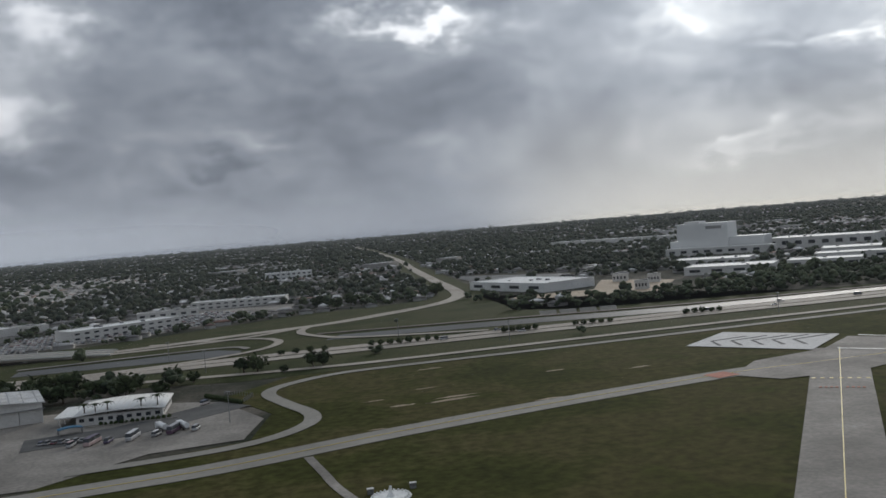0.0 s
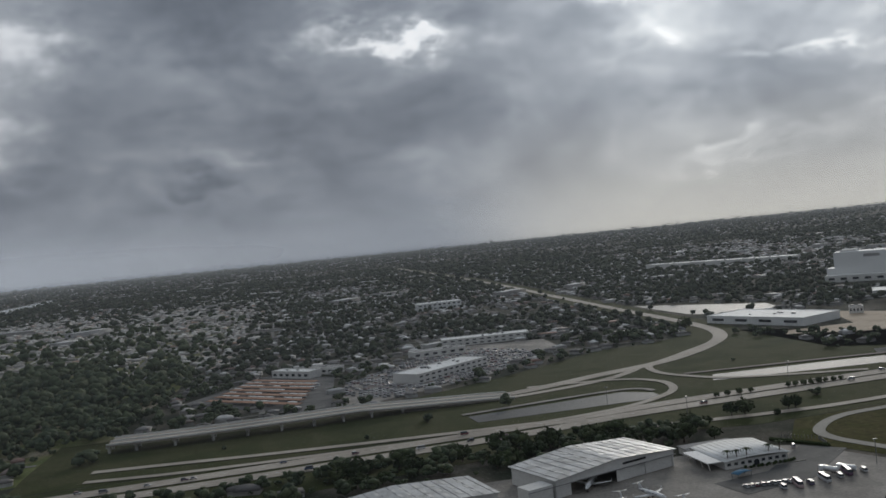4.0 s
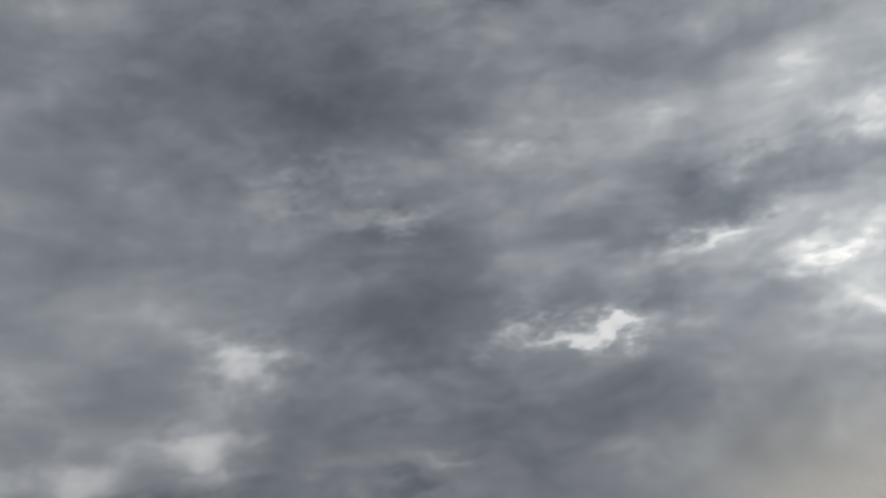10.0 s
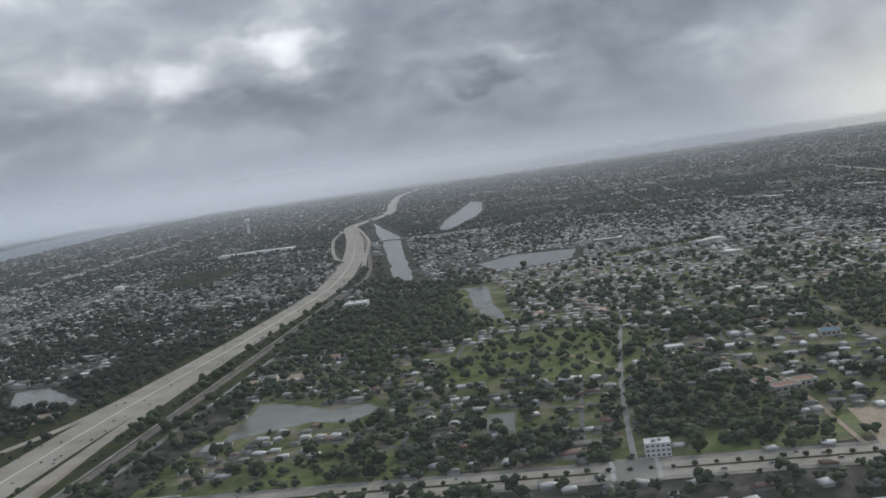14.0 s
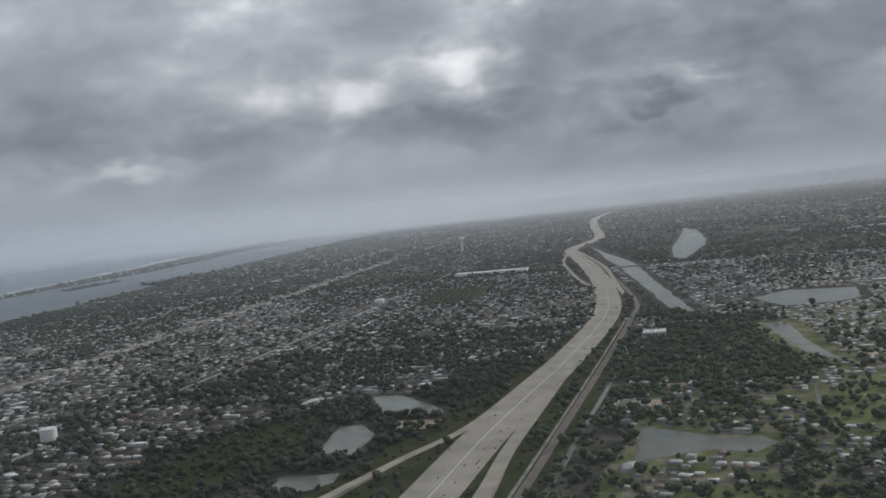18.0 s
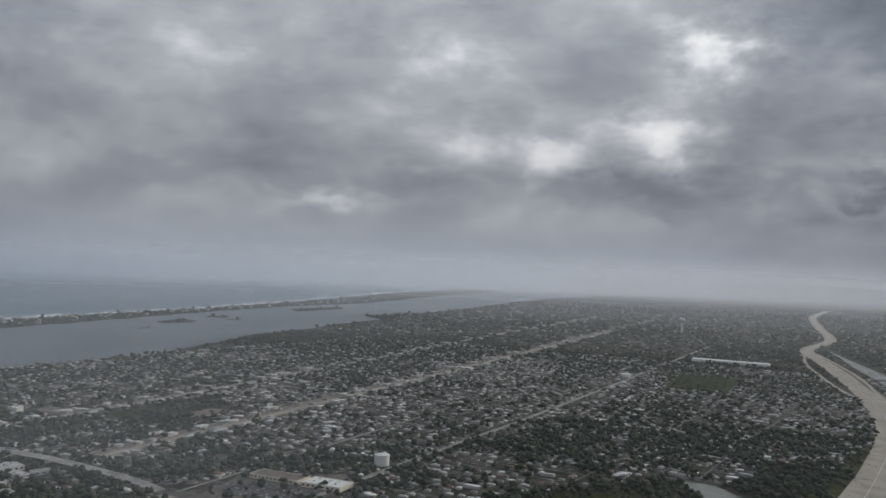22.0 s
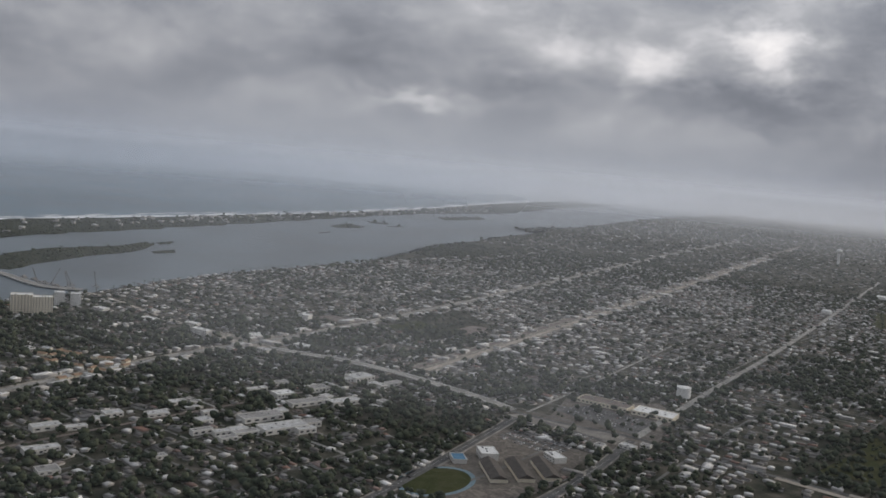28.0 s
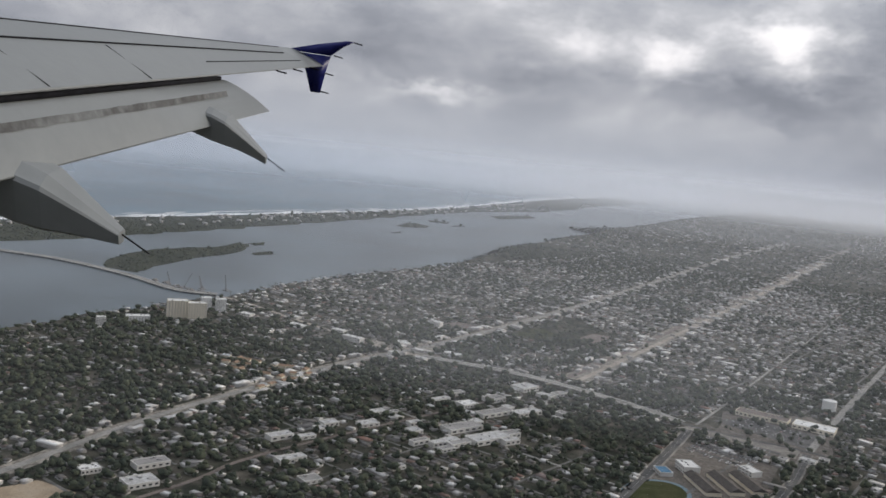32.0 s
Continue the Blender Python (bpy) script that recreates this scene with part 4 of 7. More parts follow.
def ribbons(lines, width, z):
    """Many flat strips at once, as arrays."""
    vs, fs, at = [], [], 0
    for pts in lines:
        p = np.array(pts, float)
        t = np.gradient(p, axis=0)
        t /= np.linalg.norm(t, axis=1, keepdims=True)
        s = np.stack([-t[:, 1], t[:, 0]], 1) * width / 2
        v = np.empty((len(p) * 2, 3))
        v[0::2, :2], v[1::2, :2], v[:, 2] = p + s, p - s, z
        i = np.arange(len(p) - 1) * 2 + at
        fs += [np.stack([i, i + 1, i + 3], 1), np.stack([i, i + 3, i + 2], 1)]
        vs.append(v)
        at += len(v)
    return np.concatenate(vs), np.concatenate(fs)[:, ::-1]


def runs(line):
    out, run = [], []
    for p, k in zip(line, kind_at([p[0] for p in line], [p[1] for p in line])):
        if k != 0:
            out.append(run)
            run = []
        else:
            run.append(p)
    return [r for r in out + [run] if len(r) > 2]


STREETS = [r for line in SIDE for r in runs(line)]
LANE = surface("lane_asphalt", [(0.09, 0.088, 0.082), (0.14, 0.136, 0.126), (0.19, 0.184, 0.17)], 0.08, shade=0.2, bump=0.1)
tagged(new("side_streets", cells(*ribbons(STREETS, 1.7, 0.14), None, "side_streets", [LANE])), "narrow grey residential streets between houses", "street", kind="stuff")
for r in STREETS:
    mark_line(r, 3.6)

# ---- large buildings ----
def window_mesh(w, h):
    bm = bmesh.new()
    box(bm, -w / 2, w / 2, -0.03, 0.03, -h / 2, h / 2)
    return mesh_of("window", bm, GLASS)


def block(name, x, y, w, d, h, turn, wall, roof, label, category, storeys=0, bays=0, units=3, sides="fb", group=""):
    """A flat-roofed building with a parapet, roof units and rows of windows."""
    top = thing(name, pose(x, y, 0, 0, 0, turn), label, category, group)
    bm = bmesh.new()
    box(bm, -w / 2, w / 2, -d / 2, d / 2, 0, h)
    part("wall", bm, wall, top)
    t = min(0.25, w * 0.04)
    bm = boxes((-w / 2 - 0.06, w / 2 + 0.06, -d / 2 - 0.06, -d / 2 + t, h, h + 0.3), (-w / 2 - 0.06, w / 2 + 0.06, d / 2 - t, d / 2 + 0.06, h, h + 0.3),
        (-w / 2 - 0.06, -w / 2 + t, -d / 2 + t, d / 2 - t, h, h + 0.3), (w / 2 - t, w / 2 + 0.06, -d / 2 + t, d / 2 - t, h, h + 0.3))
    part("parapet", bm, wall, top)
    part("roof", boxes((-w / 2 + t, w / 2 - t, -d / 2 + t, d / 2 - t, h + 0.005, h + 0.08)), roof, top)
    for k in range(units):
        ux, uy, s = (random.random() - 0.5) * w * 0.7, (random.random() - 0.5) * d * 0.6, 0.3 + random.random() * 0.4
        part("roof_unit", boxes((ux - s, ux + s, uy - s * 0.7, uy + s * 0.7, h + 0.08, h + 0.08 + s * 0.8)), STEEL, top)
    if storeys and bays:
        ww, wh = w / bays * 0.5, h / storeys * 0.36
        me = window_mesh(ww, wh)
        for k in range(storeys):
            for j in range(bays):
                for s in sides:
                    o = part("window", me, None, top)
                    o.location = (-w / 2 + (j + 0.5) * w / bays, -d / 2 if s == "f" else d / 2, (k + 0.55) * h / storeys)
    c, s = abs(math.cos(radians(turn))), abs(math.sin(radians(turn)))
    mark_area([(x - (w * c + d * s) / 2 - 1, y - (w * s + d * c) / 2 - 1), (x + (w * c + d * s) / 2 + 1, y - (w * s + d * c) / 2 - 1),
        (x + (w * c + d * s) / 2 + 1, y + (w * s + d * c) / 2 + 1), (x - (w * c + d * s) / 2 - 1, y + (w * s + d * c) / 2 + 1)], 1)
    return top


def hangar(x, y, w, d, h, turn, label, open_from, open_to):
    """An aircraft hangar with a shallow gable over its long front, sliding door leaves and one open bay."""
    top = thing("hangar", pose(x, y, 0, 0, 0, turn), label, "hangar", "hangars by the apron")
    e = h * 0.78
    t = 0.25
    part("side_wall", boxes((-w / 2, -w / 2 + t, 0, d, 0, e)), PALEWALL, top)
    part("side_wall", boxes((w / 2 - t, w / 2, 0, d, 0, e)), PALEWALL, top)
    part("back_wall", boxes((-w / 2 + t, w / 2 - t, d - t, d, 0, e)), PALEWALL, top)
    bm = bmesh.new()
    for yy in (-0.12, 0.12):
        [bm.verts.new(p) for p in ((-w / 2, yy, e - 0.9), (w / 2, yy, e - 0.9), (w / 2, yy, e), (0, yy, h), (-w / 2, yy, e))]
    bm.verts.ensure_lookup_table()
    v = bm.verts
    bm.faces.new([v[i] for i in range(5)])
    bm.faces.new([v[i] for i in range(9, 4, -1)])
    for i in range(5):
        j = (i + 1) % 5
        bm.faces.new((v[i], v[i + 5], v[j + 5], v[j]))
    part("front_gable", bm, PALEWALL, top)
    for s in (-1, 1):
        bm = bmesh.new()
        x0, x1 = (-w / 2 - 0.4, 0) if s < 0 else (0, w / 2 + 0.4)
        za, zb = (e - 0.1, h) if s < 0 else (h, e - 0.1)
        vs = [bm.verts.new(p) for p in ((x0, -0.5, za), (x1, -0.5, zb), (x1, d + 0.4, zb), (x0, d + 0.4, za), (x0, -0.5, za + 0.15), (x1, -0.5, zb + 0.15), (x1, d + 0.4, zb + 0.15), (x0, d + 0.4, za + 0.15))]
        for q in ((3, 2, 1, 0), (4, 5, 6, 7), (0, 1, 5, 4), (1, 2, 6, 5), (2, 3, 7, 6), (3, 0, 4, 7)):
            bm.faces.new([vs[i] for i in q])
        roof = part("roof", bm, METALROOF, top, "pale ribbed metal roof")
        for k in range(7):
            u = (k + 0.5) / 7
            xx, zz = x0 + (x1 - x0) * u, za + (zb - za) * u + 0.15
            part("roof_seam", boxes((xx - 0.05, xx + 0.05, -0.5, d + 0.4, zz - 0.02, zz + 0.06)), STEEL, roof)
    n = 8
    leaf = w / n
    for k in range(n):
        xa = -w / 2 + k * leaf
        if open_from <= k < open_to:
            continue
        part("door_leaf", boxes((xa + 0.04, xa + leaf - 0.04, 0.16 + 0.1 * (k % 2), 0.26 + 0.1 * (k % 2), 0, e - 0.85)), PALEWALL, top)
    for k in range(9):
        for j in range(3):
            for u in (-1, 1):
                x0, z0 = u * (0.8 + k % 5 * w * 0.092), d * (0.12 + 0.28 * j) + 0.5 * (k % 2)
                if k < 5:
                    zz = h + (e - 0.1 - h) * abs(x0) / (w / 2 + 0.4) + 0.16
                    o = part("skylight", boxes((-0.42, 0.42, 0, d * 0.16, 0, 0.04)), PALEWALL, top)
                    o.matrix_local = Matrix.Translation((x0, z0, zz)) @ pose(0, 0, 0, 0, u * math.degrees(math.atan2(h - e + 0.1, w / 2 + 0.4)), 0)
    part("door_pocket", boxes((-w / 2 - 5.2, -w / 2 - 0.5, 0.1, 3.4, 0, e * 0.82)), PALEWALL, top)
    part("door_rail", boxes((-w / 2 - 5.6, w / 2 + 0.4, -0.32, -0.22, e - 0.98, e - 0.88)), STEEL, top)
    part("hangar_floor", boxes((-w / 2 + t, w / 2 - t, 0, d - t, 0.11, 0.14)), APRON, top)
    part("sign", boxes((w * 0.05, w * 0.25, -0.2, -0.13, e - 0.35, e + 0.0)), DARK, top, "dark lettering too small to read")
    return top


hangar(-51.9, 136.7, 25.6, 13, 4.1, 19, "pale metal hangar with one door open", 1, 4)
hangar(-87.3, 128.4, 27, 12, 4.0, 12, "pale metal hangar with wide open front", 3, 7)
hangar(-121, 121, 26, 12, 4.0, 12, "pale metal hangar with closed doors", 0, 0)


def terminal(x, y, w, d, turn):
    """A low white terminal under one gently arched roof, with a glazed front, a porch on leaning posts and a lower annex behind."""
    top = thing("terminal", pose(x, y, 0.1, 0, 0, turn), "low white airfield terminal under a gently arched roof, beside palms", "terminal")
    h = 1.35
    part("wall", boxes((-w / 2, w / 2, -d / 2, d / 2, 0, h)), PALEWALL, top)
    rings = []
    for k in range(13):
        u = -1 + k / 6
        z = h + 0.02 + 0.42 * (1 - u * u)
        xx = u * (w / 2 + 0.35)
        rings.append([(xx, -d / 2 - 0.55, z), (xx, d / 2 + 0.35, z), (xx, d / 2 + 0.35, z + 0.14), (xx, -d / 2 - 0.55, z + 0.14)])
    roof = part("roof", loft(rings), WHITEROOF, top, "white arched metal roof")
    for k in range(1, 12):
        u = -1 + k / 6
        xx, z = u * (w / 2 + 0.35), h + 0.16 + 0.42 * (1 - u * u)
        part("roof_seam", boxes((xx - 0.03, xx + 0.03, -d / 2 - 0.55, d / 2 + 0.35, z - 0.01, z + 0.05)), PALEWALL, roof)
    pane = mesh_of("window", boxes((-0.34, 0.34, -0.03, 0.03, -0.24, 0.24)), GLASS)
    for k in range(9):
        part("window", pane, None, top).location = (-w / 2 + 0.75 + k * (w - 1.5) / 8, -d / 2, 0.78)
    for k in range(6):
        o = part("window", pane, None, top)
        o.matrix_local = pose(w / 2, -d / 2 + 1.2 + k * 1.7, 0.78, 0, 0, 90)
    part("door", boxes((-0.5, 0.5, -d / 2 - 0.05, -d / 2 + 0.02, 0, 0.85)), GLASS, top)
    part("annex", boxes((-w / 2 - 1.2, w / 2 - 3.2, d / 2 + 0.02, d / 2 + 3.2, 0, 1.2)), PALEWALL, top)
    part("annex_roof", boxes((-w / 2 - 1.4, w / 2 - 3.0, d / 2 + 0.4, d / 2 + 3.4, 1.2, 1.36)), GREYROOF, top, "flat grey roof")
    part("porch_roof", boxes((-w / 2 - 3.0, -w / 2 - 0.4, -d / 2 + 0.4, d / 2 - 2.0, 1.3, 1.45)), WHITEROOF, top)
    for k in range(4):
        o = part("porch_post", boxes((-0.07, 0.07, -0.07, 0.07, 0, 1.42)), PALEWALL, top)
        o.matrix_local = pose(-w / 2 - 2.3, -d / 2 + 1.0 + k * 2.6, 0, 0, -18, 0)
    part("forecourt_kerb", boxes((-w / 2 + 1.5, w / 2 + 2.2, -d / 2 - 2.0, -d / 2 - 1.8, 0, 0.14)), TAXI, top)
    for k in range(14):
        bm = bmesh.new()
        bmesh.ops.create_icosphere(bm, subdivisions=1, radius=0.28 + 0.14 * rng.random())
        o = part("shrub", bm, LEAF_T, top)
        o.location = (-w / 2 + 3.4 + k * 0.72, -d / 2 - 1.0 + rng.normal() * 0.25, 0.2)
    return top


terminal(-27.8, 140.0, 11.9, 11.4, 2)
mark_area([(-38, 132), (-18, 132), (-18, 152), (-38, 152)], 1)
awning = thing("blue_awning", pose(-33.2, 129.2, 0.1, 0, 0, 20), "blue canvas awning over a gangway before the terminal", "awning")
part("canopy", loft([[(xx, -0.8, 0.75 + 0.2 * (1 - (xx / 1.6) ** 2)), (xx, 0.8, 0.75 + 0.2 * (1 - (xx / 1.6) ** 2)), (xx, 0.8, 0.82 + 0.2 * (1 - (xx / 1.6) ** 2)), (xx, -0.8, 0.82 + 0.2 * (1 - (xx / 1.6) ** 2))] for xx in (-1.6, -0.8, 0, 0.8, 1.6)]), BLUE, awning)
for xx, yy in ((-1.5, -0.7), (1.5, -0.7), (-1.5, 0.7), (1.5, 0.7)):
    part("post", boxes((xx - 0.05, xx + 0.05, yy - 0.05, yy + 0.05, 0, 0.76)), STEEL, awning)

block("car_showroom", -56, 284, 35, 11, 2.8, 39, PALEWALL, WHITEROOF, "long white car showroom", "showroom", 2, 12, 6)
block("car_showroom", -25, 356, 36, 9, 2.8, -8, PALEWALL, WHITEROOF, "long white car showroom behind a full car park", "showroom", 2, 12, 6)
block("car_showroom", -49, 334, 21, 7, 2.2, 8, PALEWALL, GREYROOF, "grey-roofed service building of the car dealer", "showroom", 1, 6, 4)
block("office_block", -9, 560, 28, 12, 4.5, 0, WHITEROOF, WHITEROOF, "long white office block among trees", "office", 2, 9, 3)
block("warehouse", 79, 312, 44, 22, 2.8, -67, WHITEROOF, WHITEROOF, "large white flat-roofed warehouse", "warehouse", 1, 4, 6)
sheet("yard", [(62, 274), (80, 260), (104, 254), (124, 290), (108, 318), (92, 280), (68, 282)], 0.13, SAND, "bare sandy works yard", "yard", cut=3, wobble=1)
mark_area([(62, 274), (80, 260), (104, 254), (124, 290), (108, 318), (92, 280), (68, 282)], 1)
for x, y, w in ((110, 304, 5), (116, 288, 4), (103, 266, 4), (150, 300, 30), (180, 290, 24), (205, 312, 26), (165, 345, 30), (230, 340, 34)):
    block("workshop", x, y, w, w * 0.6, 2.6, -35, PALEWALL, WHITEROOF, "low white workshop on a works yard", "workshop", 1, 4, 2)

# the great white building beyond the boulevard
great = thing("great_white_building", pose(205, 430, 0, 0, 0, -45), "tall windowless white building with stepped wings", "building")
part("tower", boxes((-15, 11, -7, 7, 0, 15.5)), WHITEROOF, great)
part("wing", boxes((-19, -15, -7, 5, 0, 7)), WHITEROOF, great)
part("wing", boxes((11, 28, -6, 7, 0, 8)), WHITEROOF, great)
part("podium", boxes((-19, 34, -14, -7, 0, 3.6)), PALEWALL, great)
part("plant_room", boxes((-12, -4, -4, 5, 15.5, 16.6)), PALEWALL, great)
part("sign", boxes((0, 8, -7.2, -7.02, 12.5, 14)), GREYROOF, great, "small grey sign too far to read")
for k in range(8):
    part("window", boxes((-17 + k * 6, -14 + k * 6, -14.1, -14.0, 1.2, 2.4)), GLASS, great)
mark_area([(165, 400), (200, 372), (245, 440), (205, 480)], 1)
block("store", 255, 410, 50, 26, 5, -45, PALEWALL, WHITEROOF, "long white store near the tall building", "store", 1, 8, 6)
block("store", 300, 350, 40, 22, 5, -45, PALEWALL, WHITEROOF, "long white store near the tall building", "store", 1, 8, 6)

# bus depot with rows of parking roofs
yard = sheet("depot_yard", [(-142, 284), (-113, 332), (-90, 308), (-95, 239)], 0.13, ASPHALT, "dark yard of a bus depot", "yard")
mark_area([(-142, 284), (-113, 332), (-90, 308), (-95, 239)], 1)
block("depot_office", -103, 320, 19, 6, 2.4, -47, PALEWALL, WHITEROOF, "pale depot office beside bus parking", "office", 1, 6, 2)
block("depot_office", -92, 322, 12, 6, 2.2, -47, PALEWALL, GREYROOF, "grey-roofed depot shed beside bus parking", "office", 1, 4, 2)
for k in range(7):
    shed = thing("parking_roof", pose(-117 + k * 1.6, 268 + k * 6.4, 0, 0, 0, -46), "long red-brown parking roof on posts", "carport", "parking roofs of the depot")
    part("roof", boxes((-20 + k * 0.8, 20 - k * 0.8, -1.3, 1.3, 1.1, 1.25)), TERRACOTTA, shed)
    for j in range(5):
        part("post", boxes((-15 + j * 7.5, -14.8 + j * 7.5, -0.1, 0.1, 0.1, 1.1)), STEEL, shed)

# along the boulevard and the motorway
sheet("bare_plot", [(-278, 219), (-258, 216), (-261, 183), (-279, 183)], 0.13, SAND, "bare sandy building plot", "soil", cut=3, wobble=0.6)
mark_area([(-278, 219), (-258, 216), (-261, 183), (-279, 183)], 1)
block("shop_row", -239, 193, 21, 6, 2.2, 2, PALEWALL, TERRACOTTA, "shop row with orange-red roof on the boulevard", "shop", 1, 8, 2)
block("apartment_block", -340, 191, 7.5, 5, 4.2, 0, WHITEROOF, WHITEROOF, "white three-storey block at the crossing", "apartment block", 3, 5, 2)
block("store", -520, 560, 17, 14, 3.2, 5, PALEWALL, WHITEROOF, "square white store beside the motorway", "store", 1, 6, 5)
block("warehouse", -826, 1205, 112, 24, 3.6, 4, WHITEROOF, WHITEROOF, "very long white-roofed warehouse", "warehouse", 0, 0, 8)
block("clubhouse", -514, 344, 9, 6, 2.0, 12, PALEWALL, APRON, "low building with a pale forecourt by a pond", "clubhouse", 1, 6, 3)
block("villa", -491, 377, 10, 7, 2.4, 10, WALL_T, TERRACOTTA, "villa with a red roof", "house", 1, 4, 0)
for x, y, w in ((-291, 246, 10), (-284, 251, 9), (-297, 253, 8)):
    block("villa", x, y, w, 6, 2.2, 15, WALL_T, TERRACOTTA, "low house with a rust-red roof", "house", 1, 4, 0)
block("villa", -320, 322, 8, 5, 2.2, 5, PALEWALL, WHITEROOF, "bright white house among trees", "house", 1, 4, 0)
block("villa", -255, 322, 8, 6, 2.4, 0, WALL_T, BLUE, "house with a bright blue roof", "house", 1, 4, 0)
sheet("car_park", [(-895, 186), (-832, 176), (-834, 214), (-880, 213)], 0.15, ASPHALT, "dark asphalt car park of a shopping centre", "car park", cut=2)
mark_area([(-905, 146), (-826, 146), (-826, 226), (-905, 226)], 1)
sheet("forecourt", [(-905, 146), (-832, 150), (-834, 170), (-900, 158)], 0.13, APRON, "pale paved forecourt", "pavement", cut=2)
block("supermarket", -841, 228, 26, 16, 2.6, 6, CREAM, WHITEROOF, "cream supermarket with a white roof by a car park", "supermarket", 1, 8, 6)
block("shop_row", -874, 225, 34, 14, 2.4, 4, CREAM, RAILBED, "long shop row with a brown flat roof by a car park", "shop", 1, 12, 7)
tank = thing("storage_tank", pose(-848, 295, 0), "round white storage tank", "tank")
bm = bmesh.new()
bmesh.ops.create_cone(bm, cap_ends=True, segments=28, radius1=4.9, radius2=4.9, depth=7, matrix=Matrix.Translation((0, 0, 3.5)))
part("shell", bm, WHITEROOF, tank)
bm = bmesh.new()
bmesh.ops.create_cone(bm, cap_ends=True, segments=28, radius1=5.0, radius2=0.6, depth=0.8, matrix=Matrix.Translation((0, 0, 7.4)))
part("roof", bm, WHITEROOF, tank)
mark_area([(-858, 286), (-838, 286), (-838, 305), (-858, 305)], 1)

# school with sports ground
mark_area([(-878, 8), (-826, 8), (-826, 90), (-834, 124), (-888, 124)], 1)
sheet("school_ground", [(-880, 8), (-828, 6), (-824, 60), (-834, 124), (-891, 124), (-886, 88)], 0.09, PAVING, "worn paving and bare grass of a school", "ground", cut=2)
oval = [(-865 + 16 * math.cos(radians(a)), 26 + 23 * math.sin(radians(a))) for a in range(0, 360, 12)]
sheet("running_track", oval, 0.13, surface("blue_track", [(0.13, 0.19, 0.22), (0.17, 0.24, 0.27)], 0.3, shade=0.1), "pale blue running track round a field", "track")
sheet("sports_field", [(-865 + (x + 865) * 0.86, 26 + (y - 26) * 0.88) for x, y in oval], 0.17, VERGE, "olive green sports field", "field")
block("school_hall", -868, 74, 12, 9, 3.6, -44, PALEWALL, WHITEROOF, "plain white flat-roofed school hall", "school", 2, 5, 4)
block("school_hall", -842, 98, 11, 7, 2.8, -30, PALEWALL, WHITEROOF, "plain white flat-roofed school hall", "school", 2, 4, 3)
block("sports_hall", -875, 58, 10, 7, 2.0, -44, PALEWALL, BLUE, "school building with a blue roof", "school", 1, 4, 0)


def gabled(name, x, y, w, d, h, rise, turn, wall, roof, label, category, group=""):
    top = thing(name, pose(x, y, 0, 0, 0, turn), label, category, group)
    part("wall", boxes((-w / 2, w / 2, -d / 2, d / 2, 0, h)), wall, top)
    bm = bmesh.new()
    o = 0.3
    v = [bm.verts.new(p) for p in ((-w / 2 - o, -d / 2 - o, h), (w / 2 + o, -d / 2 - o, h), (w / 2 + o, d / 2 + o, h), (-w / 2 - o, d / 2 + o, h), (-w / 2 - o, 0, h + rise), (w / 2 + o, 0, h + rise))]
    for q in ((3, 2, 1, 0), (0, 1, 5, 4), (2, 3, 4, 5), (1, 2, 5), (3, 0, 4)):
        bm.faces.new([v[i] for i in q])
    part("roof", bm, roof, top)
    return top


BROWNROOF = surface("brown_shingle", [(0.070, 0.061, 0.054), (0.105, 0.092, 0.081)], 0.4, shade=0.25)
for k in range(3):
    gabled("school_wing", -853 + k * 8.3, 56 + k * 11, 27, 8.4, 2.0, 1.9, -45, CREAM, BROWNROOF, "long cream school wing with a dark brown pitched roof", "school", "school wings")

# rows of parking bays between the school and the shops
for k in range(6):
    y = 106 + k * 8.6
    strip("bay_kerb", [(-884 + k * 0.6, y + 3), (-862, y), (-846 + k, y - 2)], 1.0, 0.15, APRON, "long pale kerb between rows of parking bays", "kerb")
    strip("bay_lane", [(-884 + k * 0.6, y + 7), (-862, y + 4), (-846 + k, y + 2)], 3.4, 0.14, ASPHALT, "dark asphalt lane between rows of parking bays", "car park")
# workshops by the railway
for x, y, w, d, h, t, roof, label in ((-1011, 140, 16, 12, 3.4, 80, WHITEROOF, "white-roofed workshop by the railway"), (-964, 24, 26, 11, 3.4, 76, WHITEROOF, "long white-roofed workshop by the railway"),
        (-985, 28, 24, 10, 3.2, 76, GREYROOF, "grey-roofed workshop by the railway"), (-1011, 70, 12, 9, 3.2, 76, WHITEROOF, "white-roofed workshop by the railway"),
        (-1008, 96, 13, 9, 3.2, 76, GREYROOF, "grey-roofed workshop by the railway"), (-990, 70, 26, 8, 3.0, 76, GREYROOF, "grey-roofed workshop by the railway"),
        (-978, 88, 20, 8, 3.0, 76, WHITEROOF, "white-roofed workshop by the railway"), (-1026, -157, 14, 10, 3.0, 78, WHITEROOF, "bright white workshop by the railway"),
        (-1042, -140, 16, 8, 3.0, 78, GREYROOF, "grey-roofed workshop by the railway"), (-1052, -165, 9, 7, 2.8, 78, WHITEROOF, "small white workshop by the railway")):
    block("workshop", x, y, w, d, h * 0.8, t, PALEWALL, METALROOF if roof is WHITEROOF and w > 13 else roof, label, "workshop", 1, 5, 4)

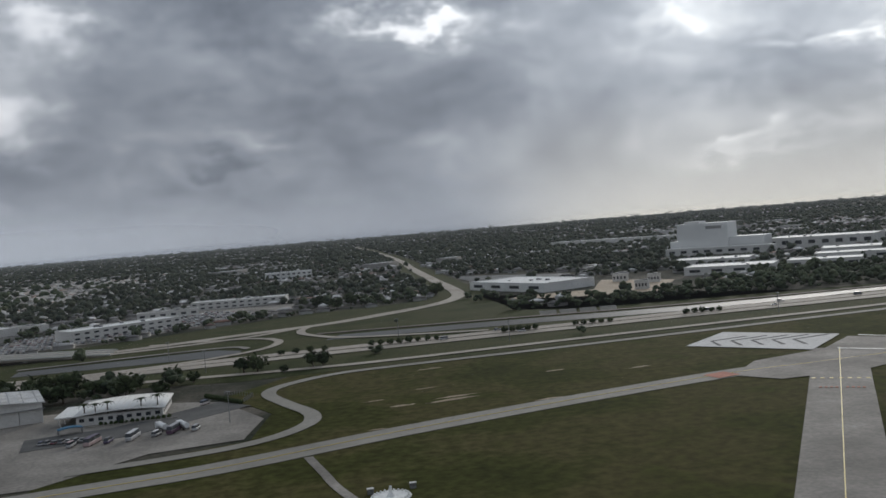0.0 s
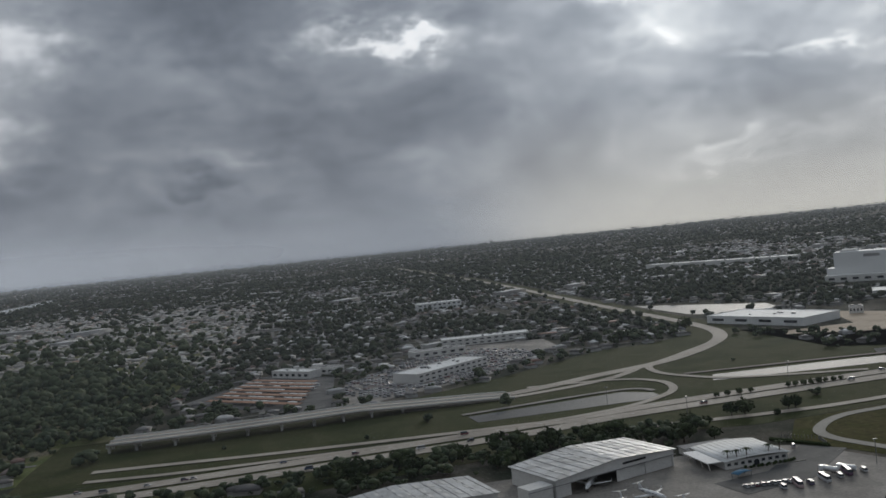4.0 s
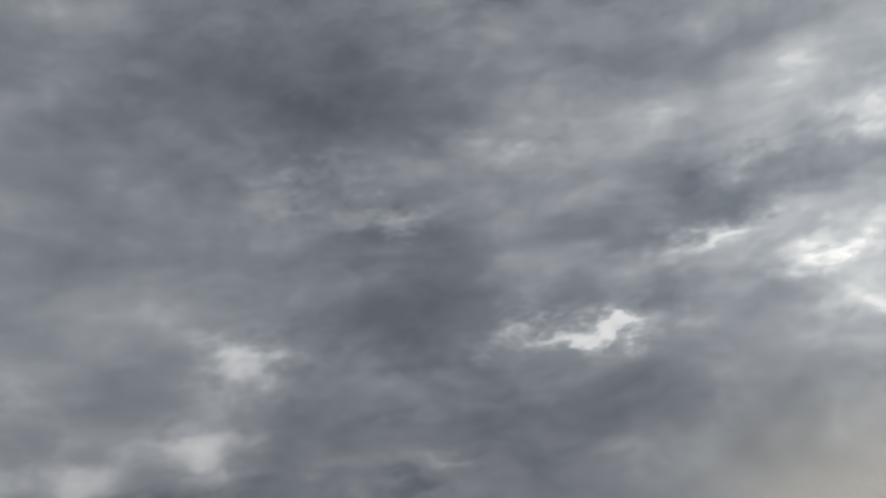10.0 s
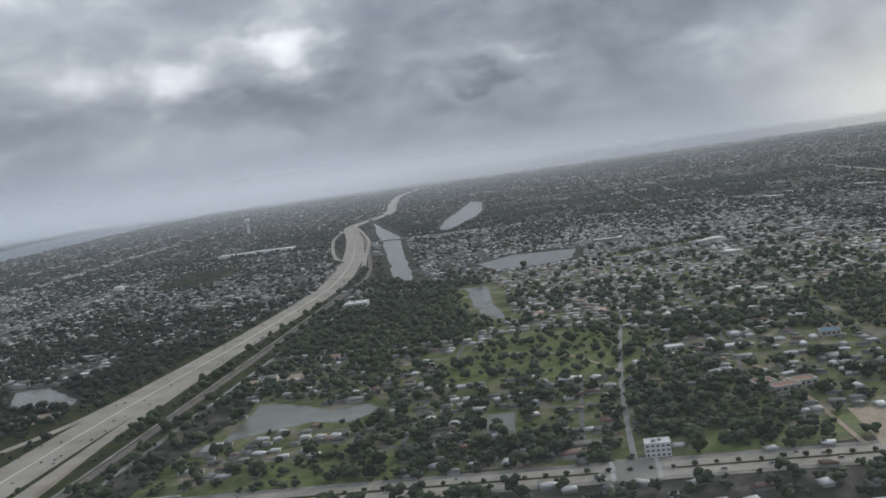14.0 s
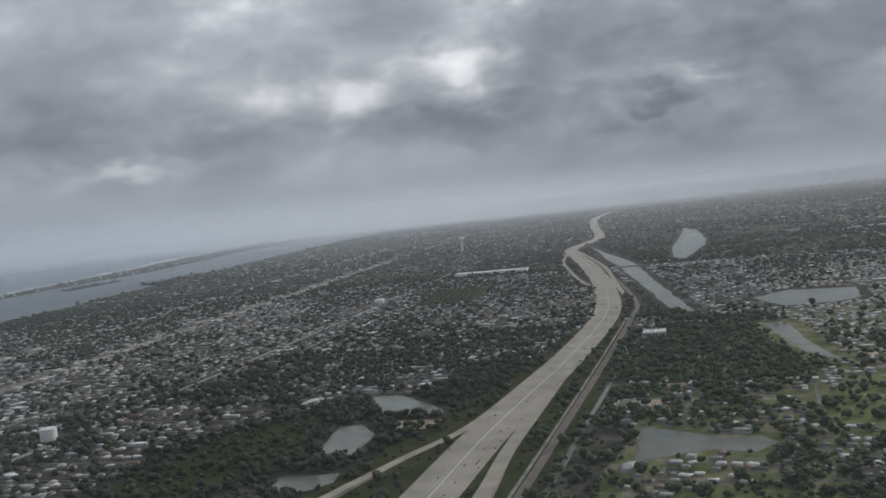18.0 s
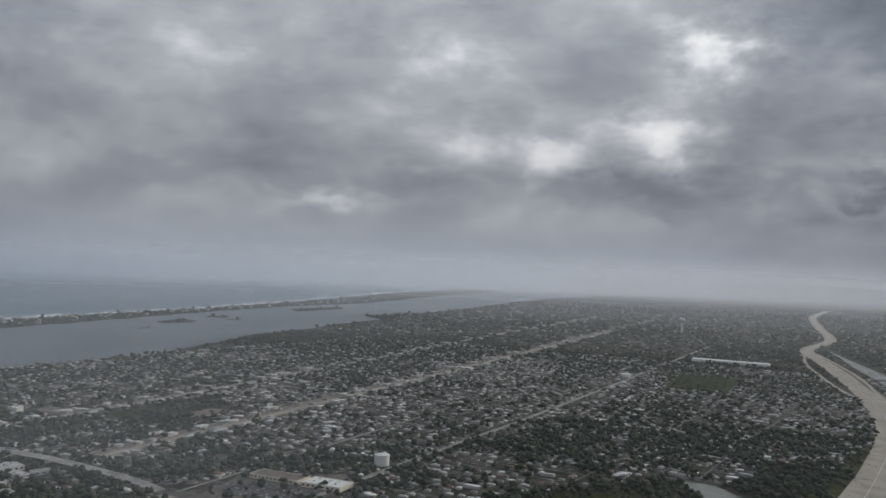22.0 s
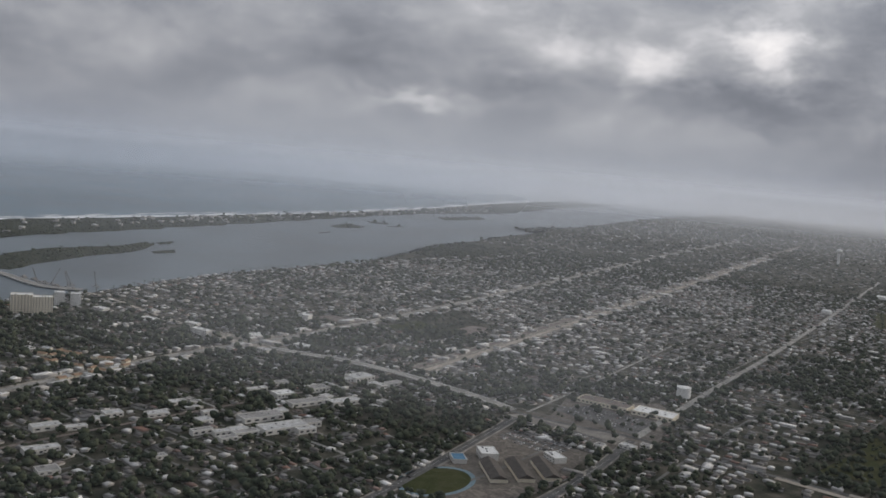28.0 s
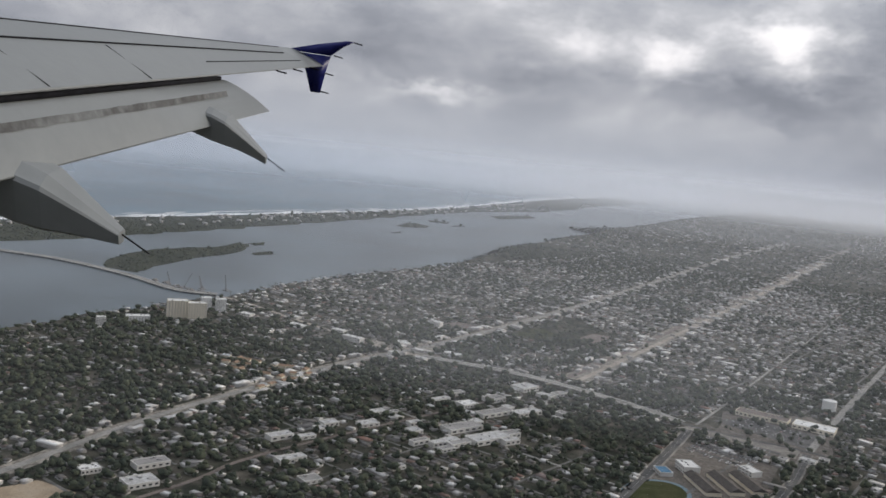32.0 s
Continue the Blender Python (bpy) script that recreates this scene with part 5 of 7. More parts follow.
# towers by the lagoon
block("apartment_tower", -1310, 76, 16, 10, 14, 60, CREAM, WHITEROOF, "cream apartment tower by the lagoon", "apartment tower", 9, 7, 3)
block("apartment_tower", -1299, 87, 15, 9, 13, 60, CREAM, WHITEROOF, "cream apartment tower by the lagoon", "apartment tower", 9, 7, 3)
block("apartment_tower", -1324, 117, 8, 8, 11, 60, WHITEROOF, WHITEROOF, "white apartment tower by the lagoon", "apartment tower", 9, 5, 2)
block("apartment_tower", -1318, 128, 8, 8, 10, 60, WHITEROOF, WHITEROOF, "white apartment tower by the lagoon", "apartment tower", 9, 5, 2)
block("apartment_tower", -1307, 4, 7, 6, 7, 60, PALEWALL, WHITEROOF, "white apartment tower by the lagoon", "apartment tower", 7, 5, 2)
block("hotel", -1312, 40, 18, 8, 4, 60, WHITEROOF, WHITEROOF, "low white hotel by the lagoon", "hotel", 3, 8, 3)
block("office_block", -1172, 141, 17, 6, 4.6, 4, PALEWALL, WHITEROOF, "long white four-storey office block in the town", "office", 4, 10, 3)
block("office_block", -1180, 262, 10, 7, 4, 10, PALEWALL, WHITEROOF, "white office block in the town", "office", 3, 6, 2)
for x, y, w, d, t in ((-1146, 172, 11, 6, 5), (-1128, 140, 9, 6, 80), (-1100, 178, 14, 7, 4), (-1105, 143, 10, 5, 2), (-1205, 160, 12, 6, 8), (-1236, 142, 16, 7, 3), (-1262, 164, 10, 7, 6), (-1290, 134, 12, 7, 8)):
    block("shop", x, y, w, d, 1.9, t, PALEWALL, WHITEROOF if w > 10 else METALROOF, "flat-roofed shop by the avenue in the town", "shop", 1, 5, 2, "f", "shops by the avenue")

# water tower and water tank
for x, y, h, r, name, label in ((-1076, 1855, 26, 7, "water_tower", "white water tower far over the roofs"),):
    top = thing(name, pose(x, y, 0), label, "water tower")
    bm = bmesh.new()
    bmesh.ops.create_cone(bm, cap_ends=True, segments=16, radius1=3.2, radius2=2.4, depth=h, matrix=Matrix.Translation((0, 0, h / 2)))
    part("column", bm, WHITEROOF, top)
    bm = bmesh.new()
    bmesh.ops.create_uvsphere(bm, u_segments=20, v_segments=12, radius=r, matrix=Matrix.Translation((0, 0, h + 3)) @ Matrix.Diagonal((1, 1, 0.7, 1)))
    part("bowl", bm, WHITEROOF, top)
reservoir = thing("water_tank", pose(-889, 905, 0), "low white round water tank with a domed lid", "tank")
bm = bmesh.new()
bmesh.ops.create_cone(bm, cap_ends=True, segments=28, radius1=6.4, radius2=6.4, depth=3.4, matrix=Matrix.Translation((0, 0, 1.7)))
part("shell", bm, WHITEROOF, reservoir)
bm = bmesh.new()
bmesh.ops.create_uvsphere(bm, u_segments=24, v_segments=12, radius=6.5, matrix=Matrix.Translation((0, 0, 3.4)) @ Matrix.Diagonal((1, 1, 0.26, 1)))
part("lid", bm, WHITEROOF, reservoir)
mark_area([(-898, 897), (-880, 897), (-880, 913), (-898, 913)], 1)

# ---- bridge of the boulevard over the motorway ----
bridge = thing("motorway_bridge", pose(0, 0, 0), "wide pale concrete road bridge over a motorway", "bridge")
BRIDGEDECK = surface("worn_bridge_deck", [(0.17, 0.152, 0.128), (0.23, 0.206, 0.174), (0.28, 0.252, 0.214)], 0.06, shade=0.2, bump=0.1)
DECK = smooth([(-488, 179.5), (-512, 173), (-540, 167.5), (-575, 163.5), (-605, 160), (-630, 163.5), (-662, 167.5)], 4)
HEIGHT = [0.26 + 2.4 * math.sin(math.pi * min(max((-490 - x) / 170, 0), 1)) ** 0.6 for x, y in DECK]
mark_line(DECK, 26)
for s in (-5.5, 5.5):
    part("deck", ribbon(bmesh.new(), DECK, 9.4, HEIGHT, s, thick=0.5), BRIDGEDECK, bridge)
for s in (-10.3, 10.3, -0.7, 0.7):
    part("parapet", ribbon(bmesh.new(), DECK, 0.25, [h + 0.4 for h in HEIGHT], s, thick=0.42), PALEWALL, bridge)
for x, y in ((-563, 164.8), (-574, 163.6), (-586, 162.2)):
    part("pier", boxes((x - 0.4, x + 0.4, y - 10, y + 10, 0, 2.05)), PALEWALL, bridge)
for x, y in ((-550, 166.2), (-598, 160.8)):
    part("abutment", boxes((x - 2.4, x + 2.4, y - 10.2, y + 10.2, 0, 2.0)), PALEWALL, bridge)
for pts, width in (([(-550, 178), (-552.5, 210), (-558, 262), (-561, 340), (-566, 480)], 7.0), ([(-621, 172), (-607, 246), (-590, 306), (-584, 400), (-580, 519)], 5.0),
        ([(-621, 153), (-613, 139), (-605, 120), (-594, 60), (-589, -80)], 5.6), ([(-551, 156), (-551, 140), (-556, 80), (-561, -80)], 6.0)):
    line = smooth(pts, 6)
    run = np.r_[0, np.cumsum([math.dist(p, q) for p, q in zip(line, line[1:])])]
    ramp = ribbon(bmesh.new(), line, width, [0.25 + 2.0 * (0.5 + 0.5 * math.cos(math.pi * min(r / 85, 1))) for r in run], thick=2.2)
    tagged(new("slip_road", mesh_of("slip_road", ramp, ROAD)), "pale slip road rising to the bridge on an embankment", "road", kind="structure")
    mark_line(line, width + 4)

# viaduct of the slip roads beside the boulevard
viaduct = thing("viaduct", pose(0, 0, 0), "long pale concrete viaduct on round piers", "bridge")
LINE = smooth([(-47, 228.5), (-77, 228), (-100, 226), (-125, 225), (-150, 226)], 6)
ZS = [0.28 + 2.1 * min(1.0, i / 9) for i in range(len(LINE))]
for s in (-2.4, 2.4):
    part("deck", ribbon(bmesh.new(), LINE, 4.4, ZS, s, thick=0.45), ROAD, viaduct)
for s in (-4.7, 0.0, 4.7):
    part("parapet", ribbon(bmesh.new(), LINE, 0.2, [z + 0.34 for z in ZS], s, thick=0.36), PALEWALL, viaduct)
for i in range(4, len(LINE), 2):
    (x, y), z = LINE[i], ZS[i] - 0.44
    part("cap_beam", boxes((x - 0.4, x + 0.4, y - 4.2, y + 4.2, z - 0.35, z)), PALEWALL, viaduct)
    for s in (-2.6, 2.6):
        bm = bmesh.new()
        bmesh.ops.create_cone(bm, cap_ends=True, segments=12, radius1=0.34, radius2=0.34, depth=z - 0.35, matrix=Matrix.Translation((x, y + s, (z - 0.35) / 2)))
        part("pier", bm, PALEWALL, viaduct)
mark_line(LINE, 13, 1)

# lagoon causeway
cause = thing("causeway", pose(0, 0, 0), "low road causeway with a drawbridge across the lagoon", "bridge")
LINE = smooth([(-1375, 170), (-1411, 150), (-1502, 156), (-1609, 146), (-1680, 118), (-1740, 100)], 6)
part("deck", ribbon(bmesh.new(), LINE, 8.5, 1.6, thick=0.5), STREET, cause)
for s in (-4.4, 4.4):
    part("parapet", ribbon(bmesh.new(), LINE, 0.25, 1.95, s, thick=0.4), PALEWALL, cause)
for i in range(1, len(LINE) - 1):
    x, y = LINE[i]
    part("pier", boxes((x - 0.6, x + 0.6, y - 3.6, y + 3.6, 0, 1.15)), PALEWALL, cause)
for x, y, w, turn in ((-1425, 163, 13, 4), (-1446, 166, 11, -6), (-1404, 163, 9, 8), (-1382, 166, 8, 12), (-1462, 164, 7, 3)):
    barge = thing("work_barge", pose(x, y, 0.2, 0, 0, turn), "rusty grey work barge with stacked gear beside the bridge", "barge", "barges at the bridge works")
    part("hull", boxes((-w / 2, w / 2, -2.2, 2.2, 0, 0.8)), STEEL, barge)
    for j in range(4):
        u = -w / 2 + (j + 0.6) * w / 4.4
        part("deck_load", boxes((u - 0.8, u + 0.7, -1.5 + 0.6 * (j % 2), 1.2, 0.8, 1.4 + 0.7 * ((j * 7) % 3))), (RAILBED, PALEWALL, GREYROOF)[j % 3], barge)
for x, y, lean in ((-1400, 172, 22), (-1408, 180, 30), (-1420, 168, -24), (-1392, 196, 18), (-1432, 160, 26)):
    crane = thing("crane", pose(x, y, 0.21), "tall steel crane on a barge at the bridge works", "crane", "cranes at the bridge works")
    part("barge", boxes((-4, 4, -2, 2, 0, 0.7)), STEEL, crane)
    part("cab", boxes((-0.9, 0.9, -0.7, 0.7, 0.7, 2.2)), STEEL, crane)
    bm = bmesh.new()
    for a, b in ((-0.35, -0.35), (0.35, -0.35), (0.35, 0.35), (-0.35, 0.35)):
        box(bm, a - 0.08, a + 0.08, b - 0.08, b + 0.08, 0, 15)
    for k in range(12):
        box(bm, -0.4, 0.4, -0.4, 0.4, k * 1.25, k * 1.25 + 0.12)
    o = part("boom", bm, STEEL, crane)
    o.matrix_local = pose(0, 0, 1.8, lean, 12, 0)

# overpass of the avenue above the railway
over = thing("railway_overpass", pose(0, 0, 0), "long road overpass above the railway", "bridge")
LINE = smooth([(-906, 161), (-930, 165), (-962, 166.5), (-1000, 167.5), (-1035, 165.5), (-1065, 160), (-1092, 155), (-1112, 152)], 4)
ZS = [0.3 + 2.4 * math.sin(math.pi * i / (len(LINE) - 1)) for i in range(len(LINE))]
mark_line(LINE, 13)
part("deck", ribbon(bmesh.new(), LINE, 7.4, ZS, thick=0.45), STREET, over)
for s in (-3.9, 3.9):
    part("parapet", ribbon(bmesh.new(), LINE, 0.22, [z + 0.35 for z in ZS], s, thick=0.4), PALEWALL, over)
for i in range(3, len(LINE) - 3, 2):
    x, y = LINE[i]
    part("pier", boxes((x - 0.35, x + 0.35, y - 2.9, y + 2.9, 0, ZS[i] - 0.4)), PALEWALL, over)

# bridges over the lakes
for x0, y0, x1, y1, w in ((-520, 612, -478, 612, 3.0), (-450, 612, -412, 613, 3.0), (-630, 1146, -575, 1150, 3.2)):
    span = thing("lake_bridge", pose(0, 0, 0), "low flat road bridge over a lake", "bridge", "lake bridges")
    part("deck", ribbon(bmesh.new(), [(x0, y0), (x1, y1)], w, 0.9, thick=0.35), ROAD, span)
    for s in (-1, 1):
        part("railing", ribbon(bmesh.new(), [(x0, y0), (x1, y1)], 0.15, 1.2, s * w / 2, thick=0.3), PALEWALL, span)
    for k in range(5):
        u = (k + 0.5) / 5
        x, y = x0 + (x1 - x0) * u, y0 + (y1 - y0) * u
        part("pier", boxes((x - 0.3, x + 0.3, y - 1.2, y + 1.2, 0, 0.56)), PALEWALL, span)

for x, y, turn in ((-728, 126, 20), (-704, 102, -10)):
    gabled("house", x, y, 9, 6, 1.2, 1.1, turn, WALL_T, TERRACOTTA, "house with an orange tiled roof among trees", "house")
    mark_area([(x - 6, y - 5), (x + 6, y - 5), (x + 6, y + 5), (x - 6, y + 5)], 1)
# paved ground of the shopping centre, and sheds between the workshops
pts = [(-838, 129), (-886, 160), (-897, 216), (-852, 262), (-832, 246), (-824, 205), (-818, 178), (-822, 135)]
sheet("paved_yards", pts, 0.045, PAVING, "worn brownish paving round a shopping centre", "yard", cut=5, wobble=5)
mark_area(pts, 4)
for k in range(44):
    u, v = rng.random(), rng.random()
    x, y = -1036 + 84 * u, -120 + 270 * v
    if kind_at([x], [y])[0] in (0, 4):
        w = 5 + 9 * rng.random()
        block("shed", x, y, w, 4 + 4 * rng.random(), 1.6 + rng.random(), 76 + rng.normal() * 3, PALEWALL, METALROOF if k % 3 else GREYROOF, "low shed with a dull grey roof in a yard", "shed", 1, 3, 1, "f", "sheds in the yards")
for k in range(16):
    x, y = -845 + 75 * rng.random(), 135 + 55 * rng.random()
    if kind_at([x], [y])[0] == 4 and y < 165:
        block("shop", x, y, 5 + 5 * rng.random(), 4 + 2 * rng.random(), 1.5 + 0.5 * rng.random(), rng.normal() * 6, PALEWALL, GREYROOF if k % 2 else METALROOF, "small flat-roofed shop on a paved lot", "shop", 1, 3, 1, "f", "shops on the paved lot")

# terraces with orange roofs, and bare ground in the town
OCHRE = surface("ochre_tile", [(0.23, 0.150, 0.098), (0.30, 0.205, 0.135), (0.26, 0.175, 0.115)], 0.5, shade=0.2)
for row, (x0, y0, x1, y1, count) in enumerate(((-1183, 22, -1128, 44, 8), (-1172, 12, -1120, 32, 8), (-1160, 4, -1122, 18, 5), (-1112, -14, -1118, 36, 7))):
    lean = math.degrees(math.atan2(y1 - y0, x1 - x0))
    for k in range(count):
        u = (k + 0.2 * rng.normal()) / (count - 1)
        x, y = x0 + (x1 - x0) * u + rng.normal() * 0.8, y0 + (y1 - y0) * u + rng.normal() * 0.8
        gabled("terrace_house", x, y, 5.2, 3.8, 1.6, 0.9, lean + 90 * (k % 3 == 1), CREAM, OCHRE if (k + row) % 4 else METALROOF, "cream terrace house with an ochre tiled roof", "terrace", "ochre-roofed terraces")
        mark_area([(x - 3, y - 3), (x + 3, y - 3), (x + 3, y + 3), (x - 3, y + 3)], 1)
for pts, label in (([(-1185, 276), (-1150, 280), (-1146, 300), (-1180, 298)], "brown bare ground in a park"), ([(-1078, 336), (-1060, 340), (-1062, 386), (-1082, 380)], "brown bare ground in a park"), ([(-1062, -230), (-1030, -228), (-1034, -182), (-1056, -186)], "brown bare ground beside the main street"),
        ([(-526, 334), (-497, 340), (-495, 355), (-526, 348)], "pale forecourt by a pond"), ([(-634, 321), (-611, 322), (-609, 304), (-630, 302)], "pale paved plot between ponds")):
    sheet("bare_ground", pts, 0.12, RAILBED if "park" in label else SAND, label, "soil", cut=4, wobble=2)
    mark_area(pts, 1)

# far stores and warehouses with long pale roofs
for x, y in ((228, 728), (256, 697), (285, 664)):
    block("warehouse", x, y, 42, 16, 3.5, -48, PALEWALL, WHITEROOF, "long pale-roofed warehouse far over the woods", "warehouse", 0, 0, 4)

# ---- houses ----
TRACK = [(r[1], r[2]) for r in ((0, 0, 0), (6, -156, -16), (12, -307, -56), (16, -403, -98), (20, -486, -160), (26, -599, -270), (32, -706, -390))]


def far_of(x, y):
    """How far a place lies from the line of flight."""
    best = np.full(np.shape(x), 1e9)
    for a, b in zip(TRACK, TRACK[1:]):
        a, b = np.array(a, float), np.array(b, float)
        d = b - a
        u = np.clip(((x - a[0]) * d[0] + (y - a[1]) * d[1]) / (d @ d), 0, 1)
        best = np.minimum(best, np.hypot(x - a[0] - u * d[0], y - a[1] - u * d[1]))
    return best


def seen(x, y):
    """The side of the land that lies to the right of the flight."""
    return (y > -60 + 0.55 * (x + 300)) & (y > -260)


def house_cells(x, y, w, d, h, rise, turn):
    """Hipped houses: walls and a roof each, as triangles."""
    n = len(x)
    o = 0.22
    ridge = np.maximum(w - d, 0) * 0.5 + 0.05 * w
    z = np.zeros(n)
    P = [(-w / 2, -d / 2, z), (w / 2, -d / 2, z), (w / 2, d / 2, z), (-w / 2, d / 2, z), (-w / 2, -d / 2, h), (w / 2, -d / 2, h), (w / 2, d / 2, h), (-w / 2, d / 2, h),
        (-w / 2 - o, -d / 2 - o, h), (w / 2 + o, -d / 2 - o, h), (w / 2 + o, d / 2 + o, h), (-w / 2 - o, d / 2 + o, h), (-ridge, z, h + rise), (ridge, z, h + rise)]
    v = np.stack([np.stack(np.broadcast_arrays(*p), -1) for p in P], 1)
    c, s = np.cos(turn)[:, None], np.sin(turn)[:, None]
    X, Y = v[..., 0] * c - v[..., 1] * s + x[:, None], v[..., 0] * s + v[..., 1] * c + y[:, None]
    v = np.stack([X, Y, v[..., 2]], -1)
    f = np.array([(0, 1, 5), (0, 5, 4), (1, 2, 6), (1, 6, 5), (2, 3, 7), (2, 7, 6), (3, 0, 4), (3, 4, 7), (8, 9, 13), (8, 13, 12), (10, 11, 12), (10, 12, 13), (9, 10, 13), (11, 8, 12), (10, 9, 8), (8, 11, 10)])
    idx = np.tile(np.array([0] * 8 + [1] * 8), n)
    return v.reshape(-1, 3), (f[None] + np.arange(n)[:, None, None] * 14).reshape(-1, 3), idx


def scatter(x0, x1, y0, y1, dx, dy, jitter):
    X, Y = np.meshgrid(np.arange(x0, x1, dx), np.arange(y0, y1, dy))
    X, Y = X.ravel().astype(float), Y.ravel().astype(float)
    return X + rng.normal(size=X.size) * jitter, Y + rng.normal(size=Y.size) * jitter


hx, hy = scatter(-1440, 760, -260, 1150, 5.8, 7.6, 1.5)
ok = (kind_at(hx, hy) == 0) & seen(hx, hy) & (rng.random(hx.size) < np.where(hx < -1140, 0.55, np.where(hx < -760, 0.72, np.where(hx > -130, 0.55, np.where(hy < 170, 0.4, np.where(hy > 380, 0.85, 0.62))))))
hx, hy = hx[ok], hy[ok]
fx, fy = scatter(-2000, 1500, 1150, 3600, 12.0, 15.0, 3.0)
coast_x = np.interp(fy, [p[1] for p in COAST], [p[0] for p in COAST])
ok = (kind_at(fx, fy) == 0) & (fx > coast_x + 12) & (rng.random(fx.size) < 0.17 - 0.00003 * (fy - 1150)) & (np.abs(fx + 600) < 900 + 0.5 * fy)
fx, fy = fx[ok], fy[ok]
n0 = len(hx)
ax, ay = np.r_[hx, fx], np.r_[hy, fy]
aw, ad = rng.uniform(3.2, 5.4, ax.size), rng.uniform(2.7, 3.7, ax.size)
big = rng.random(ax.size) < np.where(np.arange(ax.size) < n0, 0.045, 0.12)
aw, ad = np.where(big, aw * 2.2, aw), np.where(big, ad * 1.7, ad)
aw[n0:] *= 1.25
ah, ar = rng.uniform(0.8, 1.0, ax.size) * np.where(big, 1.5, 1), np.where(big, 0.12, rng.uniform(0.5, 0.9, ax.size))
at = rng.normal(size=ax.size) * 0.2 + np.where(rng.random(ax.size) < 0.35, math.pi / 2, 0)
# the nearest rows of houses are things of their own
close = (far_of(ax, ay) < 345) & (((ax > -470) & (ax < -240) & (ay < 330)) | ((ax < -850) & (ay < 80)) | ((ax < -600) & (ax > -850) & (ay < 140))) & ~big
order = np.argsort(np.where(close, far_of(ax, ay), 1e9))[:300]
alone = np.zeros(ax.size, bool)
alone[order] = close[order]
# houses in a sunlit stretch, whose paler roof colours stand in for the sun
pale = ~alone & (ax > -430) & (ax < -120) & (ay > 370) & (ay < 1000)
rest = ~alone & ~pale
# shops and sheds along the railway and main street
sx, sy, st = [], [], []
for name, line, width in LINES.values():
    if name in ("main_street", "commercial_street", "rail_corridor"):
        p = np.array(line)
        run = np.r_[0, np.cumsum(np.hypot(*np.diff(p, axis=0).T))]
        for s in np.arange(4, run[-1] - 4, 9.5):
            for side in (-1, 1):
                if rng.random() < (0.16 if name == "rail_corridor" else 0.78 + 0.2 * math.sin(s * 0.02)):
                    i = min(np.searchsorted(run, s), len(p) - 1)
                    t = (p[i] - p[i - 1]) / max(np.hypot(*(p[i] - p[i - 1])), 1e-6)
                    q = p[i] + np.array([-t[1], t[0]]) * side * (width / 2 + 4.0 + rng.random() * 7) + t * rng.normal() * 4
                    if q[1] < 2300 and (name != "rail_corridor" or q[1] > 190) and kind_at([q[0]], [q[1]])[0] != 2:
                        sx.append(q[0]), sy.append(q[1]), st.append(math.atan2(t[1], t[0]) + rng.normal() * 0.04 + (math.pi / 2 if rng.random() < 0.3 else 0))
sx, sy, st = np.array(sx), np.array(sy), np.array(st)
# villas and hotels on the barrier island
iy = rng.uniform(100, 2600, 210)
west, east = np.interp(iy, [p[1] for p in ISLE_W], [p[0] for p in ISLE_W]), np.interp(iy, [p[1] for p in ISLE_E], [p[0] for p in ISLE_E])
ix = west + (east - west) * np.where(rng.random(iy.size) < 0.6, rng.uniform(0.72, 0.9, iy.size), rng.uniform(0.12, 0.7, iy.size))
villas = house_cells(ix, iy, rng.uniform(4, 11, iy.size), rng.uniform(4, 7, iy.size), rng.uniform(2.0, 4.5, iy.size), np.full(iy.size, 0.5), rng.normal(size=iy.size) * 0.3)
villas[0][:, 2] += 0.5
tagged(new("island_houses", cells(*villas, "island_houses", [WALLS, SHOPROOFS])), "pale villas and hotels among trees along the beach", "houses", kind="stuff")
parts = [house_cells(ax[rest], ay[rest], aw[rest], ad[rest], ah[rest], ar[rest], at[rest])]
shops = house_cells(sx, sy, 3 + 11 * rng.random(sx.size) ** 1.6, rng.uniform(2.6, 6.5, sx.size), rng.uniform(1.3, 2.2, sx.size), np.full(sx.size, 0.12), st)
tagged(new("shops", cells(*shops, "shops", [WALLS, SHOPROOFS])), "low shops and sheds with pale flat roofs along streets", "shops", kind="stuff")
vs, fs, ids, at0 = [], [], [], 0
for v, f, i in parts:
    vs.append(v), fs.append(f + at0), ids.append(i)
    at0 += len(v)
# ROOFS made paler for the sunlit stretch, with the light put into the colour
SUNLITROOFS = surface("sunlit_house_roofing", [(0.66, 0.64, 0.60), (0.30, 0.28, 0.25), (0.50, 0.47, 0.42), (0.70, 0.68, 0.64), (0.24, 0.22, 0.20), (0.62, 0.60, 0.56), (0.40, 0.27, 0.20)], 0.3, spread="island", rough=0.7, shade=0.15, bump=0.15)
tagged(new("inland_houses", cells(*house_cells(ax[pale], ay[pale], aw[pale], ad[pale], ah[pale], ar[pale], at[pale]), "inland_houses", [WALLS, SUNLITROOFS])), "close rows of small houses, roofs coloured paler as if sunlit", "houses", kind="stuff")
tagged(new("houses", cells(np.concatenate(vs), np.concatenate(fs), np.concatenate(ids), "houses", [WALLS, ROOFS])), "thousands of small low houses with white, grey and red roofs", "houses", kind="stuff")
for x, y in zip(sx, sy):
    mark_area([(x - 3, y - 3), (x + 3, y - 3), (x + 3, y + 3), (x - 3, y + 3)], 1)

